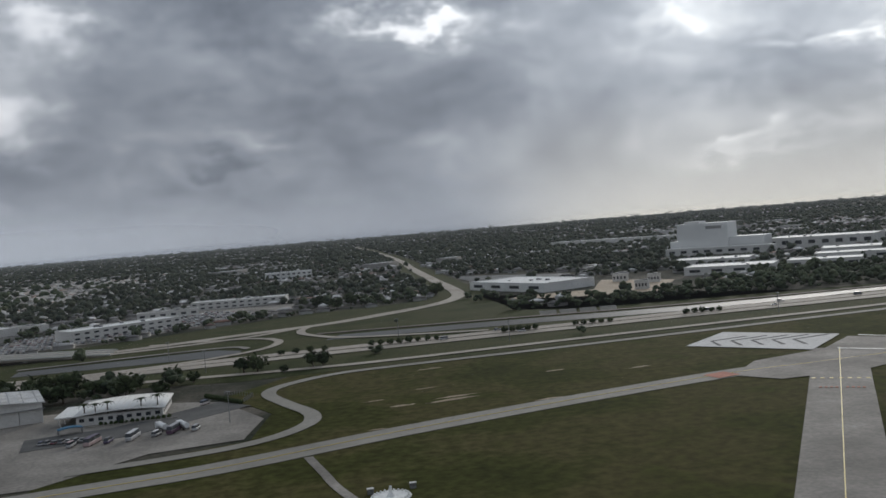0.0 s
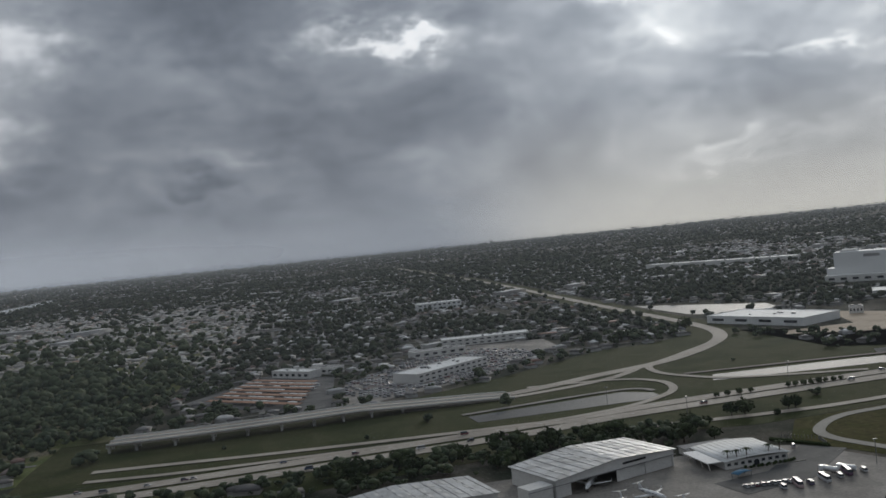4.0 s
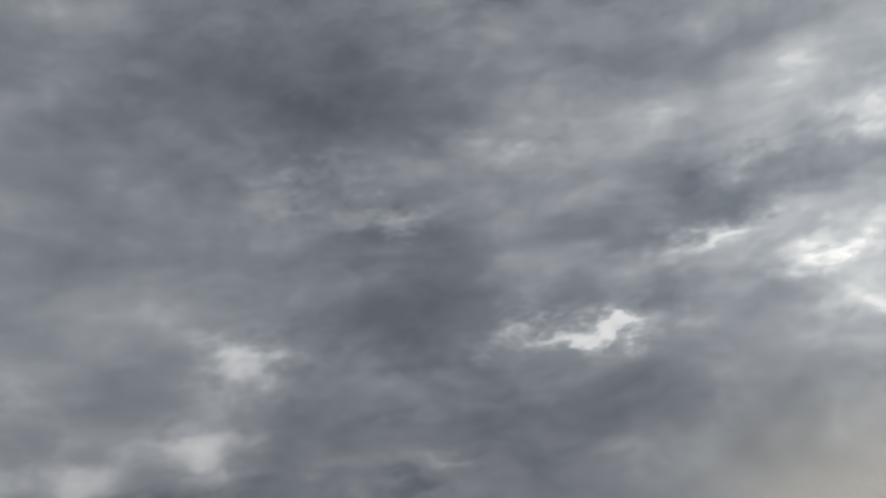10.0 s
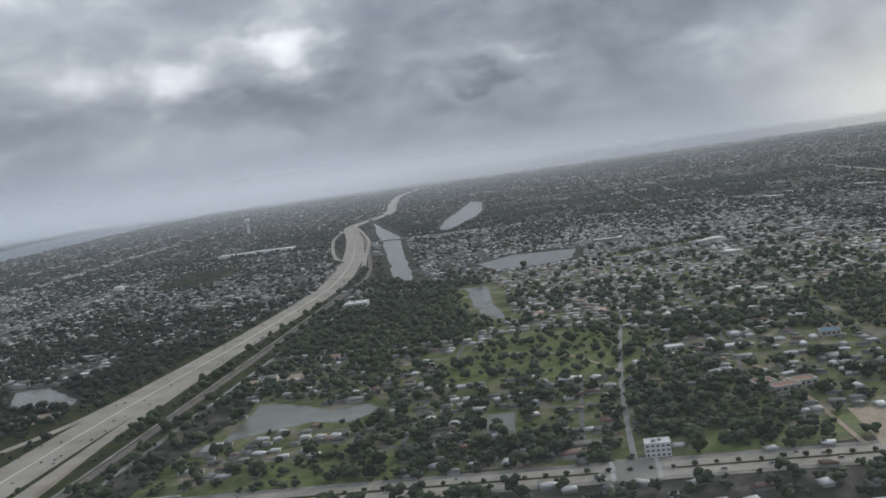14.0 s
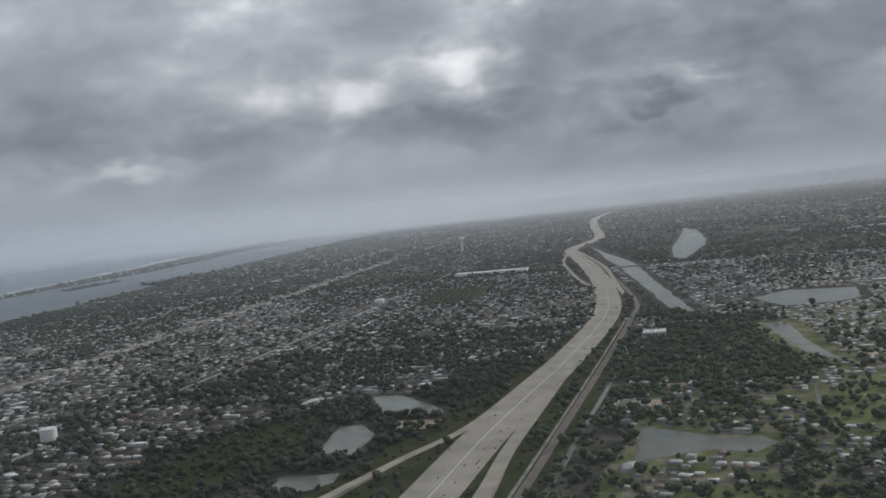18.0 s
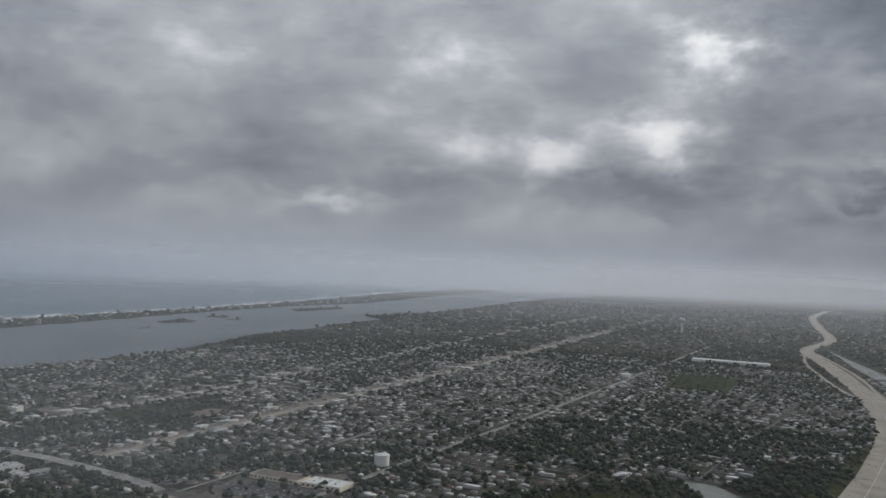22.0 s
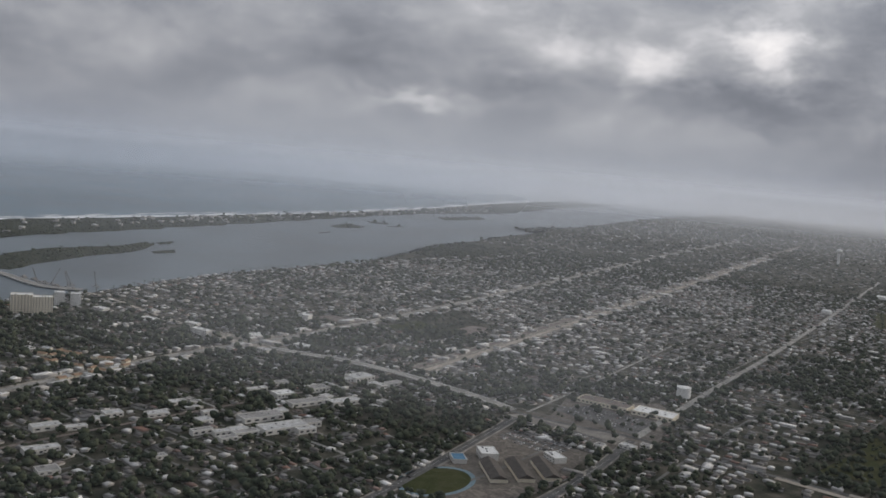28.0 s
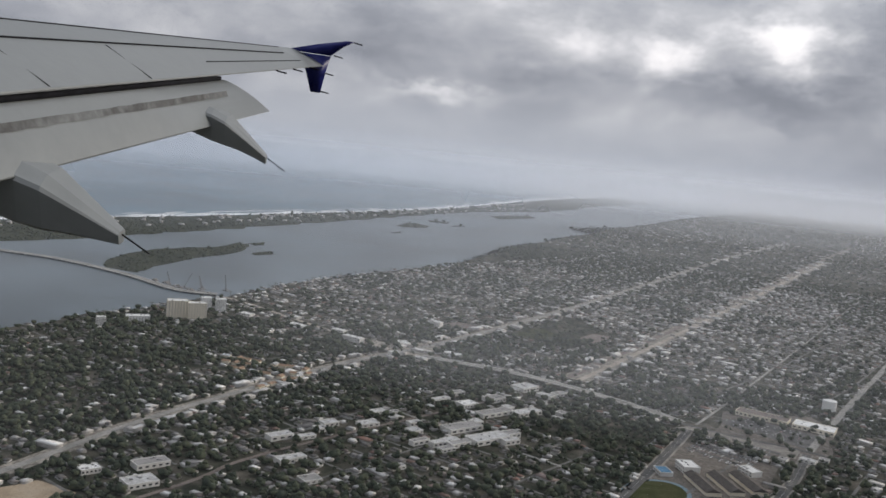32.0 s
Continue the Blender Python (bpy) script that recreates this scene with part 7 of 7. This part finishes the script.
def jet(x, y, turn, size=1.0):
    """A small business jet with engines on its tail, nose towards its own +x."""
    top = thing("business_jet", pose(x, y, 0.12, 0, 0, turn), "white business jet parked at the hangars", "aircraft", "jets on the apron")
    S = size
    rings = []
    for u, r, z in ((3.2, 0.02, 0.75), (3.0, 0.16, 0.76), (2.5, 0.29, 0.80), (1.6, 0.36, 0.84), (-1.4, 0.36, 0.86), (-2.4, 0.24, 0.95), (-3.1, 0.06, 1.02)):
        rings.append([(u * S, r * S * math.cos(a), (z + r * math.sin(a)) * S) for a in [2 * math.pi * i / 14 for i in range(14)]])
    part("fuselage", loft(rings), JETPAINT, top)
    for s in (-1, 1):
        part("wing", loft([[(0.5 * S, s * 0.2 * S, 0.62 * S), (-0.6 * S, s * 0.2 * S, 0.62 * S), (-0.6 * S, s * 0.2 * S, 0.55 * S), (0.5 * S, s * 0.2 * S, 0.53 * S)],
            [(-0.7 * S, s * 2.9 * S, 0.74 * S), (-1.05 * S, s * 2.9 * S, 0.74 * S), (-1.05 * S, s * 2.9 * S, 0.71 * S), (-0.7 * S, s * 2.9 * S, 0.70 * S)]]), JETPAINT, top)
        part("winglet", loft([[(-0.72 * S, s * 2.9 * S, 0.72 * S), (-1.05 * S, s * 2.9 * S, 0.72 * S), (-1.05 * S, s * 2.93 * S, 0.72 * S)], [(-1.0 * S, s * 2.98 * S, 1.1 * S), (-1.15 * S, s * 2.98 * S, 1.1 * S), (-1.15 * S, s * 3.0 * S, 1.1 * S)]]), JETPAINT, top)
        part("engine", tube(bmesh.new(), (-1.3 * S, s * 0.55 * S, 1.05 * S), (-2.2 * S, s * 0.52 * S, 1.08 * S), 0.19 * S, 0.14 * S), STEEL, top)
        part("tailplane", loft([[(-2.7 * S, s * 0.03 * S, 1.95 * S), (-3.2 * S, s * 0.03 * S, 1.95 * S), (-3.0 * S, s * 0.03 * S, 1.9 * S)], [(-3.05 * S, s * 1.15 * S, 1.97 * S), (-3.3 * S, s * 1.15 * S, 1.97 * S), (-3.2 * S, s * 1.15 * S, 1.94 * S)]]), JETPAINT, top)
        part("main_wheel", tube(bmesh.new(), (-0.4 * S, s * 0.42 * S, 0.12 * S), (-0.4 * S, s * 0.52 * S, 0.12 * S), 0.12 * S, 0.12 * S), TYRE, top)
        part("cabin_window", boxes((-0.9 * S, 1.5 * S, s * 0.355 * S - 0.01, s * 0.355 * S + 0.01, 0.9 * S, 0.98 * S)), GLASS, top)
    part("tail_fin", loft([[(-1.9 * S, 0.04 * S, 1.0 * S), (-2.9 * S, 0.04 * S, 1.05 * S), (-2.9 * S, -0.04 * S, 1.05 * S), (-1.9 * S, -0.04 * S, 1.0 * S)], [(-2.7 * S, 0.02 * S, 1.95 * S), (-3.2 * S, 0.02 * S, 1.95 * S), (-3.2 * S, -0.02 * S, 1.95 * S), (-2.7 * S, -0.02 * S, 1.95 * S)]]), JETPAINT, top)
    part("windscreen", boxes((2.45 * S, 2.7 * S, -0.2 * S, 0.2 * S, 0.93 * S, 1.02 * S)), GLASS, top)
    part("nose_wheel", tube(bmesh.new(), (2.2 * S, -0.05 * S, 0.1 * S), (2.2 * S, 0.05 * S, 0.1 * S), 0.1 * S, 0.1 * S), TYRE, top)
    return top


for x, y, turn, s in ((-57, 136, -120, 1.15), (-56, 122.5, -95, 1.0), (-50.5, 125.5, -70, 1.0), (-48.3, 115, -85, 1.1), (-61, 118, -100, 1.0), (-92, 122, -90, 1.0)):
    jet(x, y, turn, s)


def car_kit(length, width, height, cabin0, cabin1, top):
    """The meshes of a road vehicle, nose to +x."""
    L, W = length / 2, width / 2
    bm = boxes((-L, L, -W, W, 0.11, height * 0.58))
    bmesh.ops.bevel(bm, geom=bm.edges[:], offset=0.05, segments=1, affect="EDGES")
    body = mesh_of("body", bm, CARS)
    bm = bmesh.new()
    a, b = cabin0 * L, cabin1 * L
    v = [bm.verts.new(p) for p in ((a, -W * 0.92, height * 0.56), (b, -W * 0.92, height * 0.56), (b, W * 0.92, height * 0.56), (a, W * 0.92, height * 0.56),
        (a + 0.10, -W * 0.75, height), (b - 0.22, -W * 0.75, height), (b - 0.22, W * 0.75, height), (a + 0.10, W * 0.75, height))]
    for q in ((3, 2, 1, 0), (4, 5, 6, 7), (0, 1, 5, 4), (1, 2, 6, 5), (2, 3, 7, 6), (3, 0, 4, 7)):
        bm.faces.new([v[i] for i in q])
    cabin = mesh_of("cabin", bm, GLASS)
    roof = mesh_of("roof", boxes((a + 0.1, b - 0.22, -W * 0.76, W * 0.76, height - 0.01, height + 0.03)), CARS)
    wheel = mesh_of("wheel", tube(bmesh.new(), (0, -0.05, 0), (0, 0.05, 0), 0.11, 0.11, 8), TYRE)
    return body, cabin, roof, wheel, L, W


KITS = [car_kit(1.5, 0.6, 0.48, -0.75, 0.45, 0), car_kit(1.6, 0.64, 0.58, -0.95, 0.42, 0), car_kit(1.9, 0.66, 0.72, -0.98, 0.75, 0), car_kit(3.6, 0.82, 1.05, -0.98, 0.9, 0)]
CAR_LABELS = ("small saloon car on the road", "upright family car on the road", "delivery van on the road", "long white coach or lorry")


def car(x, y, z, turn, kind, group, label=""):
    body, cabin, roof, wheel, L, W = KITS[kind]
    top = thing("car" if kind < 2 else "van" if kind == 2 else "lorry", pose(x, y, z, 0, 0, turn), label or CAR_LABELS[kind], "car" if kind < 2 else "van" if kind == 2 else "lorry", group)
    part("body", body, None, top), part("cabin", cabin, None, top), part("roof", roof, None, top)
    for sx in (-0.62, 0.62):
        for sy in (-1, 1):
            part("wheel", wheel, None, top).location = (sx * L, sy * (W - 0.03), 0.11)
    return top


for k, (x, y) in enumerate(((-28.4, 120.6), (-26.4, 120.3), (-20.6, 121.3), (-18.5, 122.6), (-15.7, 122.3), (-16.5, 141.2), (-23.5, 121), (-31, 120.4))):
    car(x, y, 0.11, 75 + rng.normal() * 6, 2 if k % 3 else 3, "vehicles by the terminal", "parked white van by the terminal")
for k in range(9):
    car(-35.5 + 0.9 * k, 123.6 - 0.1 * k, 0.11, 80 + rng.normal() * 5, k % 2, "vehicles by the terminal", "car parked by the terminal")


def along(line, s, side):
    p = np.array([q[:2] for q in line])
    run = np.r_[0, np.cumsum(np.hypot(*np.diff(p, axis=0).T))]
    i = int(np.clip(np.searchsorted(run, s), 1, len(p) - 1))
    t = (p[i] - p[i - 1]) / max(np.hypot(*(p[i] - p[i - 1])), 1e-6)
    q = p[i - 1] + t * (s - run[i - 1]) + np.array([-t[1], t[0]]) * side
    return q[0], q[1], math.degrees(math.atan2(t[1], t[0]))


MOTORWAY = next(line for name, line, w in LINES.values() if name == "motorway")
for k in range(110):
    lane = rng.choice([-10.8, -8.4, -6.0, -3.6, 3.6, 6.0, 8.4, 10.8])
    x, y, turn = along(MOTORWAY, 1610 + 850 * rng.random() ** 1.3, lane)
    car(x, y, 0.27, turn + (180 if lane > 0 else 0), int(rng.choice([0, 0, 1, 1, 2, 3], p=[0.25, 0.2, 0.2, 0.2, 0.1, 0.05])), "traffic on the motorway")
for k in range(14):
    i = int(rng.integers(2, len(DECK) - 3))
    lane = float(rng.choice([-8, -5.5, -3, 3, 5.5, 8]))
    x, y, turn = along(DECK[i - 1:i + 2], math.dist(DECK[i - 1], DECK[i]), lane)
    car(x, y, HEIGHT[i] + 0.03, turn + (180 if lane > 0 else 0), int(rng.choice([0, 1, 2])), "traffic on the bridge")
BOULEVARD = [line for name, line, w in LINES.values() if name == "boulevard_lanes"]
for k in range(44):
    line = BOULEVARD[k % 2]
    x, y, turn = along(line, 560 + 620 * rng.random(), float(rng.choice([-1.1, 1.1])))
    car(x, y, 0.25, turn + (180 if k % 2 else 0), int(rng.choice([0, 1, 2])), "traffic on the boulevard")

# car parks of the showrooms, packed with cars
LOT = [(-88, 286), (-92, 240), (-44, 268), (-6, 312), (-4, 342), (-41, 351), (-74, 306)]
sheet("showroom_lot", LOT, 0.13, APRON, "pale asphalt lot of the car showrooms", "car park", cut=2)
cx, cy, ct = [], [], []
for row in range(-9, 12):
    for k in range(56):
        u, v = -52 + k * 0.85 * 1.9, row * 3.3
        x, y = -50 + u * 0.777 - v * 0.629, 296 + u * 0.629 + v * 0.777
        ins = False
        for (ax_, ay_), (bx_, by_) in zip(LOT, LOT[1:] + LOT[:1]):
            if (ay_ > y) != (by_ > y) and x < (bx_ - ax_) * (y - ay_) / (by_ - ay_) + ax_:
                ins = not ins
        in_hall = abs((x + 56) * 0.777 + (y - 284) * 0.629) < 19 and abs(-(x + 56) * 0.629 + (y - 284) * 0.777) < 7
        if ins and not in_hall and not (-61 < x < -37 and 328 < y < 340) and k % 9 and rng.random() < 0.86:
            cx.append(x), cy.append(y), ct.append(0.68 + 1.57 + rng.normal() * 0.05)
for row in range(7):
    for k in range(26):
        if rng.random() < 0.35:
            cx.append(-890 + k * 2.1 + row * 0.5), cy.append(183 + row * 4.3), ct.append(1.6 + rng.normal() * 0.05)
for row in range(6):
    for k in range(20):
        if rng.random() < 0.6:
            for side in (-1.3, 1.3):
                cx.append(-882 + k * 1.9), cy.append(109 + row * 8.6 - k * 0.24 + side), ct.append(1.45 + rng.normal() * 0.06)
cx, cy, ct = np.array(cx), np.array(cy), np.array(ct)
v, f, i = house_cells(cx, cy, np.full(cx.size, 1.4), np.full(cx.size, 0.5), np.full(cx.size, 0.42), np.full(cx.size, 0.14), ct)
v[:, 2] += 0.14
CARLOT = surface("parked_car_paint", [(0.65, 0.65, 0.65), (0.05, 0.05, 0.055), (0.30, 0.30, 0.31), (0.70, 0.70, 0.69), (0.10, 0.11, 0.12), (0.68, 0.68, 0.68), (0.24, 0.10, 0.09)], 1.0, spread="island", rough=0.35, shade=0.05, bump=0)
tagged(new("parked_cars", cells(v, f, i, "parked_cars", [CARLOT, CARLOT])), "rows of parked cars of many colours", "cars", kind="stuff")

# ---- single trees ----
def leafy(seed, wide=1.0, high=0.8):
    """A ragged crown of clumps with loose sprays round them, about 1 wide."""
    r = np.random.default_rng(seed)
    v, f = crown_cells(7, seed, high)
    n = 110
    d = r.normal(size=(n, 3))
    d /= np.linalg.norm(d, axis=1, keepdims=True)
    c = d * (0.42 + 0.14 * r.random((n, 1))) * (wide, wide, high * 0.85) + (0, 0, 0.58)
    a, b = r.normal(size=(n, 3)) * 0.085, r.normal(size=(n, 3)) * 0.085
    tv = np.stack([c - a, c + a, c + b], 1).reshape(-1, 3)
    tf = np.arange(n * 3).reshape(-1, 3) + len(v)
    return cells(np.concatenate([v, tv]), np.concatenate([f, tf]), None, "crown", [LEAF_T])


CROWNS = [leafy(s, 1.0, 0.7 + 0.08 * (s % 3)) for s in range(6)]
TRUNK = mesh_of("trunk", tube(tube(tube(bmesh.new(), (0, 0, 0), (0, 0, 0.42), 0.05, 0.035, 7), (0, 0, 0.38), (0.14, 0.05, 0.62), 0.03, 0.012, 6), (0, 0, 0.38), (-0.12, -0.07, 0.6), 0.03, 0.012, 6), BARK)


def tree(x, y, size, label, group, z=0.0):
    top = thing("tree", pose(x, y, z, 0, 0, rng.random() * 360), label, "tree", group)
    for name, me in (("trunk", TRUNK), ("crown", CROWNS[int(rng.integers(6))])):
        part(name, me, None, top).scale = (size, size, size)
    return top


for x, y, s in ((-9.9, 170.5, 3.6), (-12.5, 171.5, 3.2), (0.3, 170.5, 3.0), (2.2, 171, 2.8), (-21, 166, 2.2), (-5, 166, 1.6), (46, 318, 5), (10, 300, 4), (15, 306, 5), (5, 312, 4.5)):
    tree(x, y, s, "rounded dark tree on the verge", "trees by the airfield")
for x0, x1, n in ((13, 27, 8), (42, 49, 5), (58, 66, 5), (-6, 3, 4), (84, 92, 5)):
    for k in range(n):
        x = x0 + (x1 - x0) * k / max(n - 1, 1)
        tree(x, 191.3 + rng.normal() * 0.15, 1.2 + 0.4 * rng.random(), "small dark tree on the boulevard's median", "trees on the median", 0.05)
for k in range(40):
    tree(-98 + 74 * rng.random(), 154 + 16 * rng.random(), 2.4 + 2.2 * rng.random(), "broad dark tree behind the hangars", "trees behind the hangars")
for k in range(90):
    x, y = -445 + 215 * rng.random(), 190 + 95 * rng.random()
    if kind_at([x], [y])[0] in (0, 2, 3):
        tree(x, y, 2.6 + 2.6 * rng.random(), "broad dark tree among the houses", "trees by the boulevard")
for k in range(34):
    x = -240 - 200 * k / 33
    tree(x, 179.2 + rng.normal() * 0.3, 1.2 + 0.6 * rng.random(), "small tree on the boulevard's median", "trees on the median", 0.05)

FROND = bmesh.new()
for k in range(11):
    a = 2 * math.pi * k / 11
    out, side = Vector((math.cos(a), math.sin(a), 0)), Vector((-math.sin(a), math.cos(a), 0))
    last = None
    for j in range(5):
        u = j / 4
        c = out * u * 0.95 + Vector((0, 0, 0.32 * math.sin(u * 2.4) - 0.35 * u * u))
        w = side * (0.16 * (1 - u) + 0.015)
        pair = [FROND.verts.new(c - w), FROND.verts.new(c + w)]
        if last:
            FROND.faces.new((last[0], last[1], pair[1], pair[0]))
        last = pair
FRONDS = mesh_of("fronds", FROND, LEAF_T)
STEM = mesh_of("trunk", tube(bmesh.new(), (0, 0, 0), (0.06, 0.03, 2.3), 0.10, 0.06, 8), BARK)


def palm(x, y, size, group):
    top = thing("palm_tree", pose(x, y, 0, 0, 0, rng.random() * 360), "slim palm tree with drooping fronds", "palm", group)
    part("trunk", STEM, None, top).scale = (size,) * 3
    o = part("fronds", FRONDS, None, top)
    o.scale, o.location = (size,) * 3, (0.06 * size, 0.03 * size, 2.28 * size)


for x, y in ((-31, 134.8), (-29.3, 134.5), (-24.8, 135.2), (-22.5, 135.6), (-32.6, 135)):
    palm(x, y, 1.15 + 0.2 * rng.random(), "palms by the terminal")
for k in range(70):
    y = 10 + k * 14
    x = np.interp(y, [p[1] for p in COAST], [p[0] for p in COAST]) + 7 + rng.normal() * 2
    palm(x, y + rng.normal() * 4, 1.6 + 0.7 * rng.random(), "palms along the lagoon shore")

for x, y in ((-11.5, 124.8), (-60, 112), (-100, 112), (-20, 177), (40, 178), (100, 180), (-30, 200), (20, 203)):
    mast = thing("light_mast", pose(x, y, 0), "slim grey light mast", "street lamp", "light masts")
    part("pole", tube(bmesh.new(), (0, 0, 0), (0, 0, 4.2), 0.07, 0.05, 8), STEEL, mast)
    part("lamp_head", boxes((-0.35, 0.35, -0.12, 0.12, 4.2, 4.32)), STEEL, mast)
hedge = bmesh.new()
for k in range(34):
    c = Vector((-17 + 6 * k / 33, 148 - 9 * k / 33, 0.3))
    bmesh.ops.create_icosphere(hedge, subdivisions=1, radius=0.4 + 0.1 * rng.random(), matrix=Matrix.Translation(c))
tagged(new("hedge", mesh_of("hedge", hedge, LEAF_T)), "low dark hedge beside the terminal lot", "hedge")
tagged(new("terminal_lot", mesh_of("terminal_lot", ribbon(bmesh.new(), [(-38, 124), (-26, 126.5), (-12, 139)], 8, 0.15), ASPHALT)), "dark asphalt lot beside the terminal", "car park", kind="structure")

# ---- radio beacon and painted marks on the airfield ----
beacon = thing("radio_beacon", pose(6.0, 79.6, 0.06), "white round radio beacon with a central cone", "radio beacon")
part("shelter", tube(bmesh.new(), (0, 0, 0), (0, 0, 0.5), 0.7, 0.7, 20), PALEWALL, beacon)
part("counterpoise", tube(bmesh.new(), (0, 0, 0.5), (0, 0, 0.6), 1.85, 1.85, 36), WHITEROOF, beacon)
part("cone", tube(tube(bmesh.new(), (0, 0, 0.6), (0, 0, 0.95), 0.42, 0.16, 16), (0, 0, 0.95), (0, 0, 1.5), 0.15, 0.11, 12), WHITEROOF, beacon)
for k in range(24):
    a = 2 * math.pi * k / 24
    part("antenna_cover", tube(bmesh.new(), (1.62 * math.cos(a), 1.62 * math.sin(a), 0.6), (1.62 * math.cos(a), 1.62 * math.sin(a), 0.78), 0.10, 0.08, 6), WHITEROOF, beacon)
for x, y in ((4.4, 83.0), (8.4, 83.3)):
    cabinet = thing("equipment_cabinet", pose(x, y, 0.06), "small grey equipment cabinet in the grass", "cabinet", "cabinets by the beacon")
    part("body", boxes((-0.3, 0.3, -0.2, 0.2, 0, 0.5)), STEEL, cabinet)
    part("lid", boxes((-0.33, 0.33, -0.23, 0.23, 0.5, 0.55)), PALEWALL, cabinet)

REDPAINT = surface("red_marking", [(0.36, 0.13, 0.09), (0.44, 0.18, 0.12)], 0.3, shade=0.2, bump=0.05)
bm = bmesh.new()
for k in range(9):
    u = k / 8
    if k == 4:
        continue
    p = Vector((62.6 + 4.2 * u, 103.9 - 2.7 * u))
    ribbon(bm, [tuple(p), tuple(p + RUN * 0.6)], 0.34, 0.26, thick=0.02)
part("hold_marks", bm, REDPAINT, runway)
part("hold_patch", ribbon(bmesh.new(), [(55.0, 118.6), (58.6, 119.6)], 3.4, 0.205, thick=0.02), REDPAINT, taxiway)
for a, b in (((81.4, 129.6), (87.5, 122.6)), ((91.7, 139.6), (96.5, 133.2))):
    part("threshold_bar", ribbon(bmesh.new(), [a, b], 0.5, 0.25, thick=0.02), WHITEPAINT, runway)

# ---- sloped concrete banks of the canals by the interchange ----
for pts, label in (([(2, 226), (44, 220), (94, 211.5), (150, 209)], "grey-brown sloped concrete bank of a canal"), ([(-64, 210.5), (-22, 215.5), (-14, 209)], "pale sloped concrete bank of a pond")):
    strip("canal_bank", pts, 1.8, 0.30, RAILBED if pts[0][0] > 0 else APRON, label, "embankment")
for x in (60, 65, 70, 75):
    slab = thing("bank_slab", pose(x, 220.4 - (x - 60) * 0.18, 0.28, 24, 0, -10), "tilted pale concrete slab on the canal bank", "slab", "slabs on the canal bank")
    part("plate", boxes((-2.1, 2.1, -1.3, 1.3, 0, 0.15)), TAXI, slab)

# ---- fuel lorries and a coach on the apron ----
for x, y, turn in ((-20.4, 124.6, 118), (-17.6, 124.0, 118)):
    lorry = thing("fuel_lorry", pose(x, y, 0.12, 0, 0, turn), "white fuel lorry with a round tank", "lorry", "vehicles by the terminal")
    part("chassis", boxes((-1.6, 1.5, -0.3, 0.3, 0.2, 0.32)), STEEL, lorry)
    part("tank", tube(bmesh.new(), (-1.55, 0, 0.68), (0.75, 0, 0.68), 0.38, 0.38, 14), JETPAINT, lorry)
    part("cab", boxes((0.85, 1.5, -0.38, 0.38, 0.25, 1.0)), JETPAINT, lorry)
    part("windscreen", boxes((1.49, 1.53, -0.32, 0.32, 0.62, 0.92)), GLASS, lorry)
    for sx in (-1.2, -0.8, 1.1):
        for sy in (-0.34, 0.34):
            part("wheel", KITS[0][3], None, lorry).location = (sx, sy, 0.11)

# ---- fuel and freight yards fence by the hangars ----
fence = thing("apron_fence", pose(0, 0, 0.06), "low grey mesh fence along the apron", "fence")
for k in range(22):
    x, y = -10.6 + 2.4 * k / 21 - 6 * (k > 10) * (k - 10) / 11, 140 + 9 * k / 21
    part("post", boxes((x - 0.04, x + 0.04, y - 0.04, y + 0.04, 0, 0.65)), STEEL, fence)

# ---- buses under the depot's roofs ----
for k in range(6):
    for j in range(9):
        if rng.random() < 0.8:
            u = -16 + j * 4.0
            x, y = -117 + 1.6 * (k + 0.5) + u * 0.695, 268 + 6.4 * (k + 0.5) - u * 0.719
            bus = thing("bus", pose(x, y, 0.14, 0, 0, -46), "white bus parked in a depot row", "bus", "buses in the depot")
            part("body", boxes((-1.6, 1.6, -0.42, 0.42, 0.12, 1.0)), WHITEROOF, bus)
            part("window_band", boxes((-1.62, 1.62, -0.43, 0.43, 0.55, 0.8)), GLASS, bus)
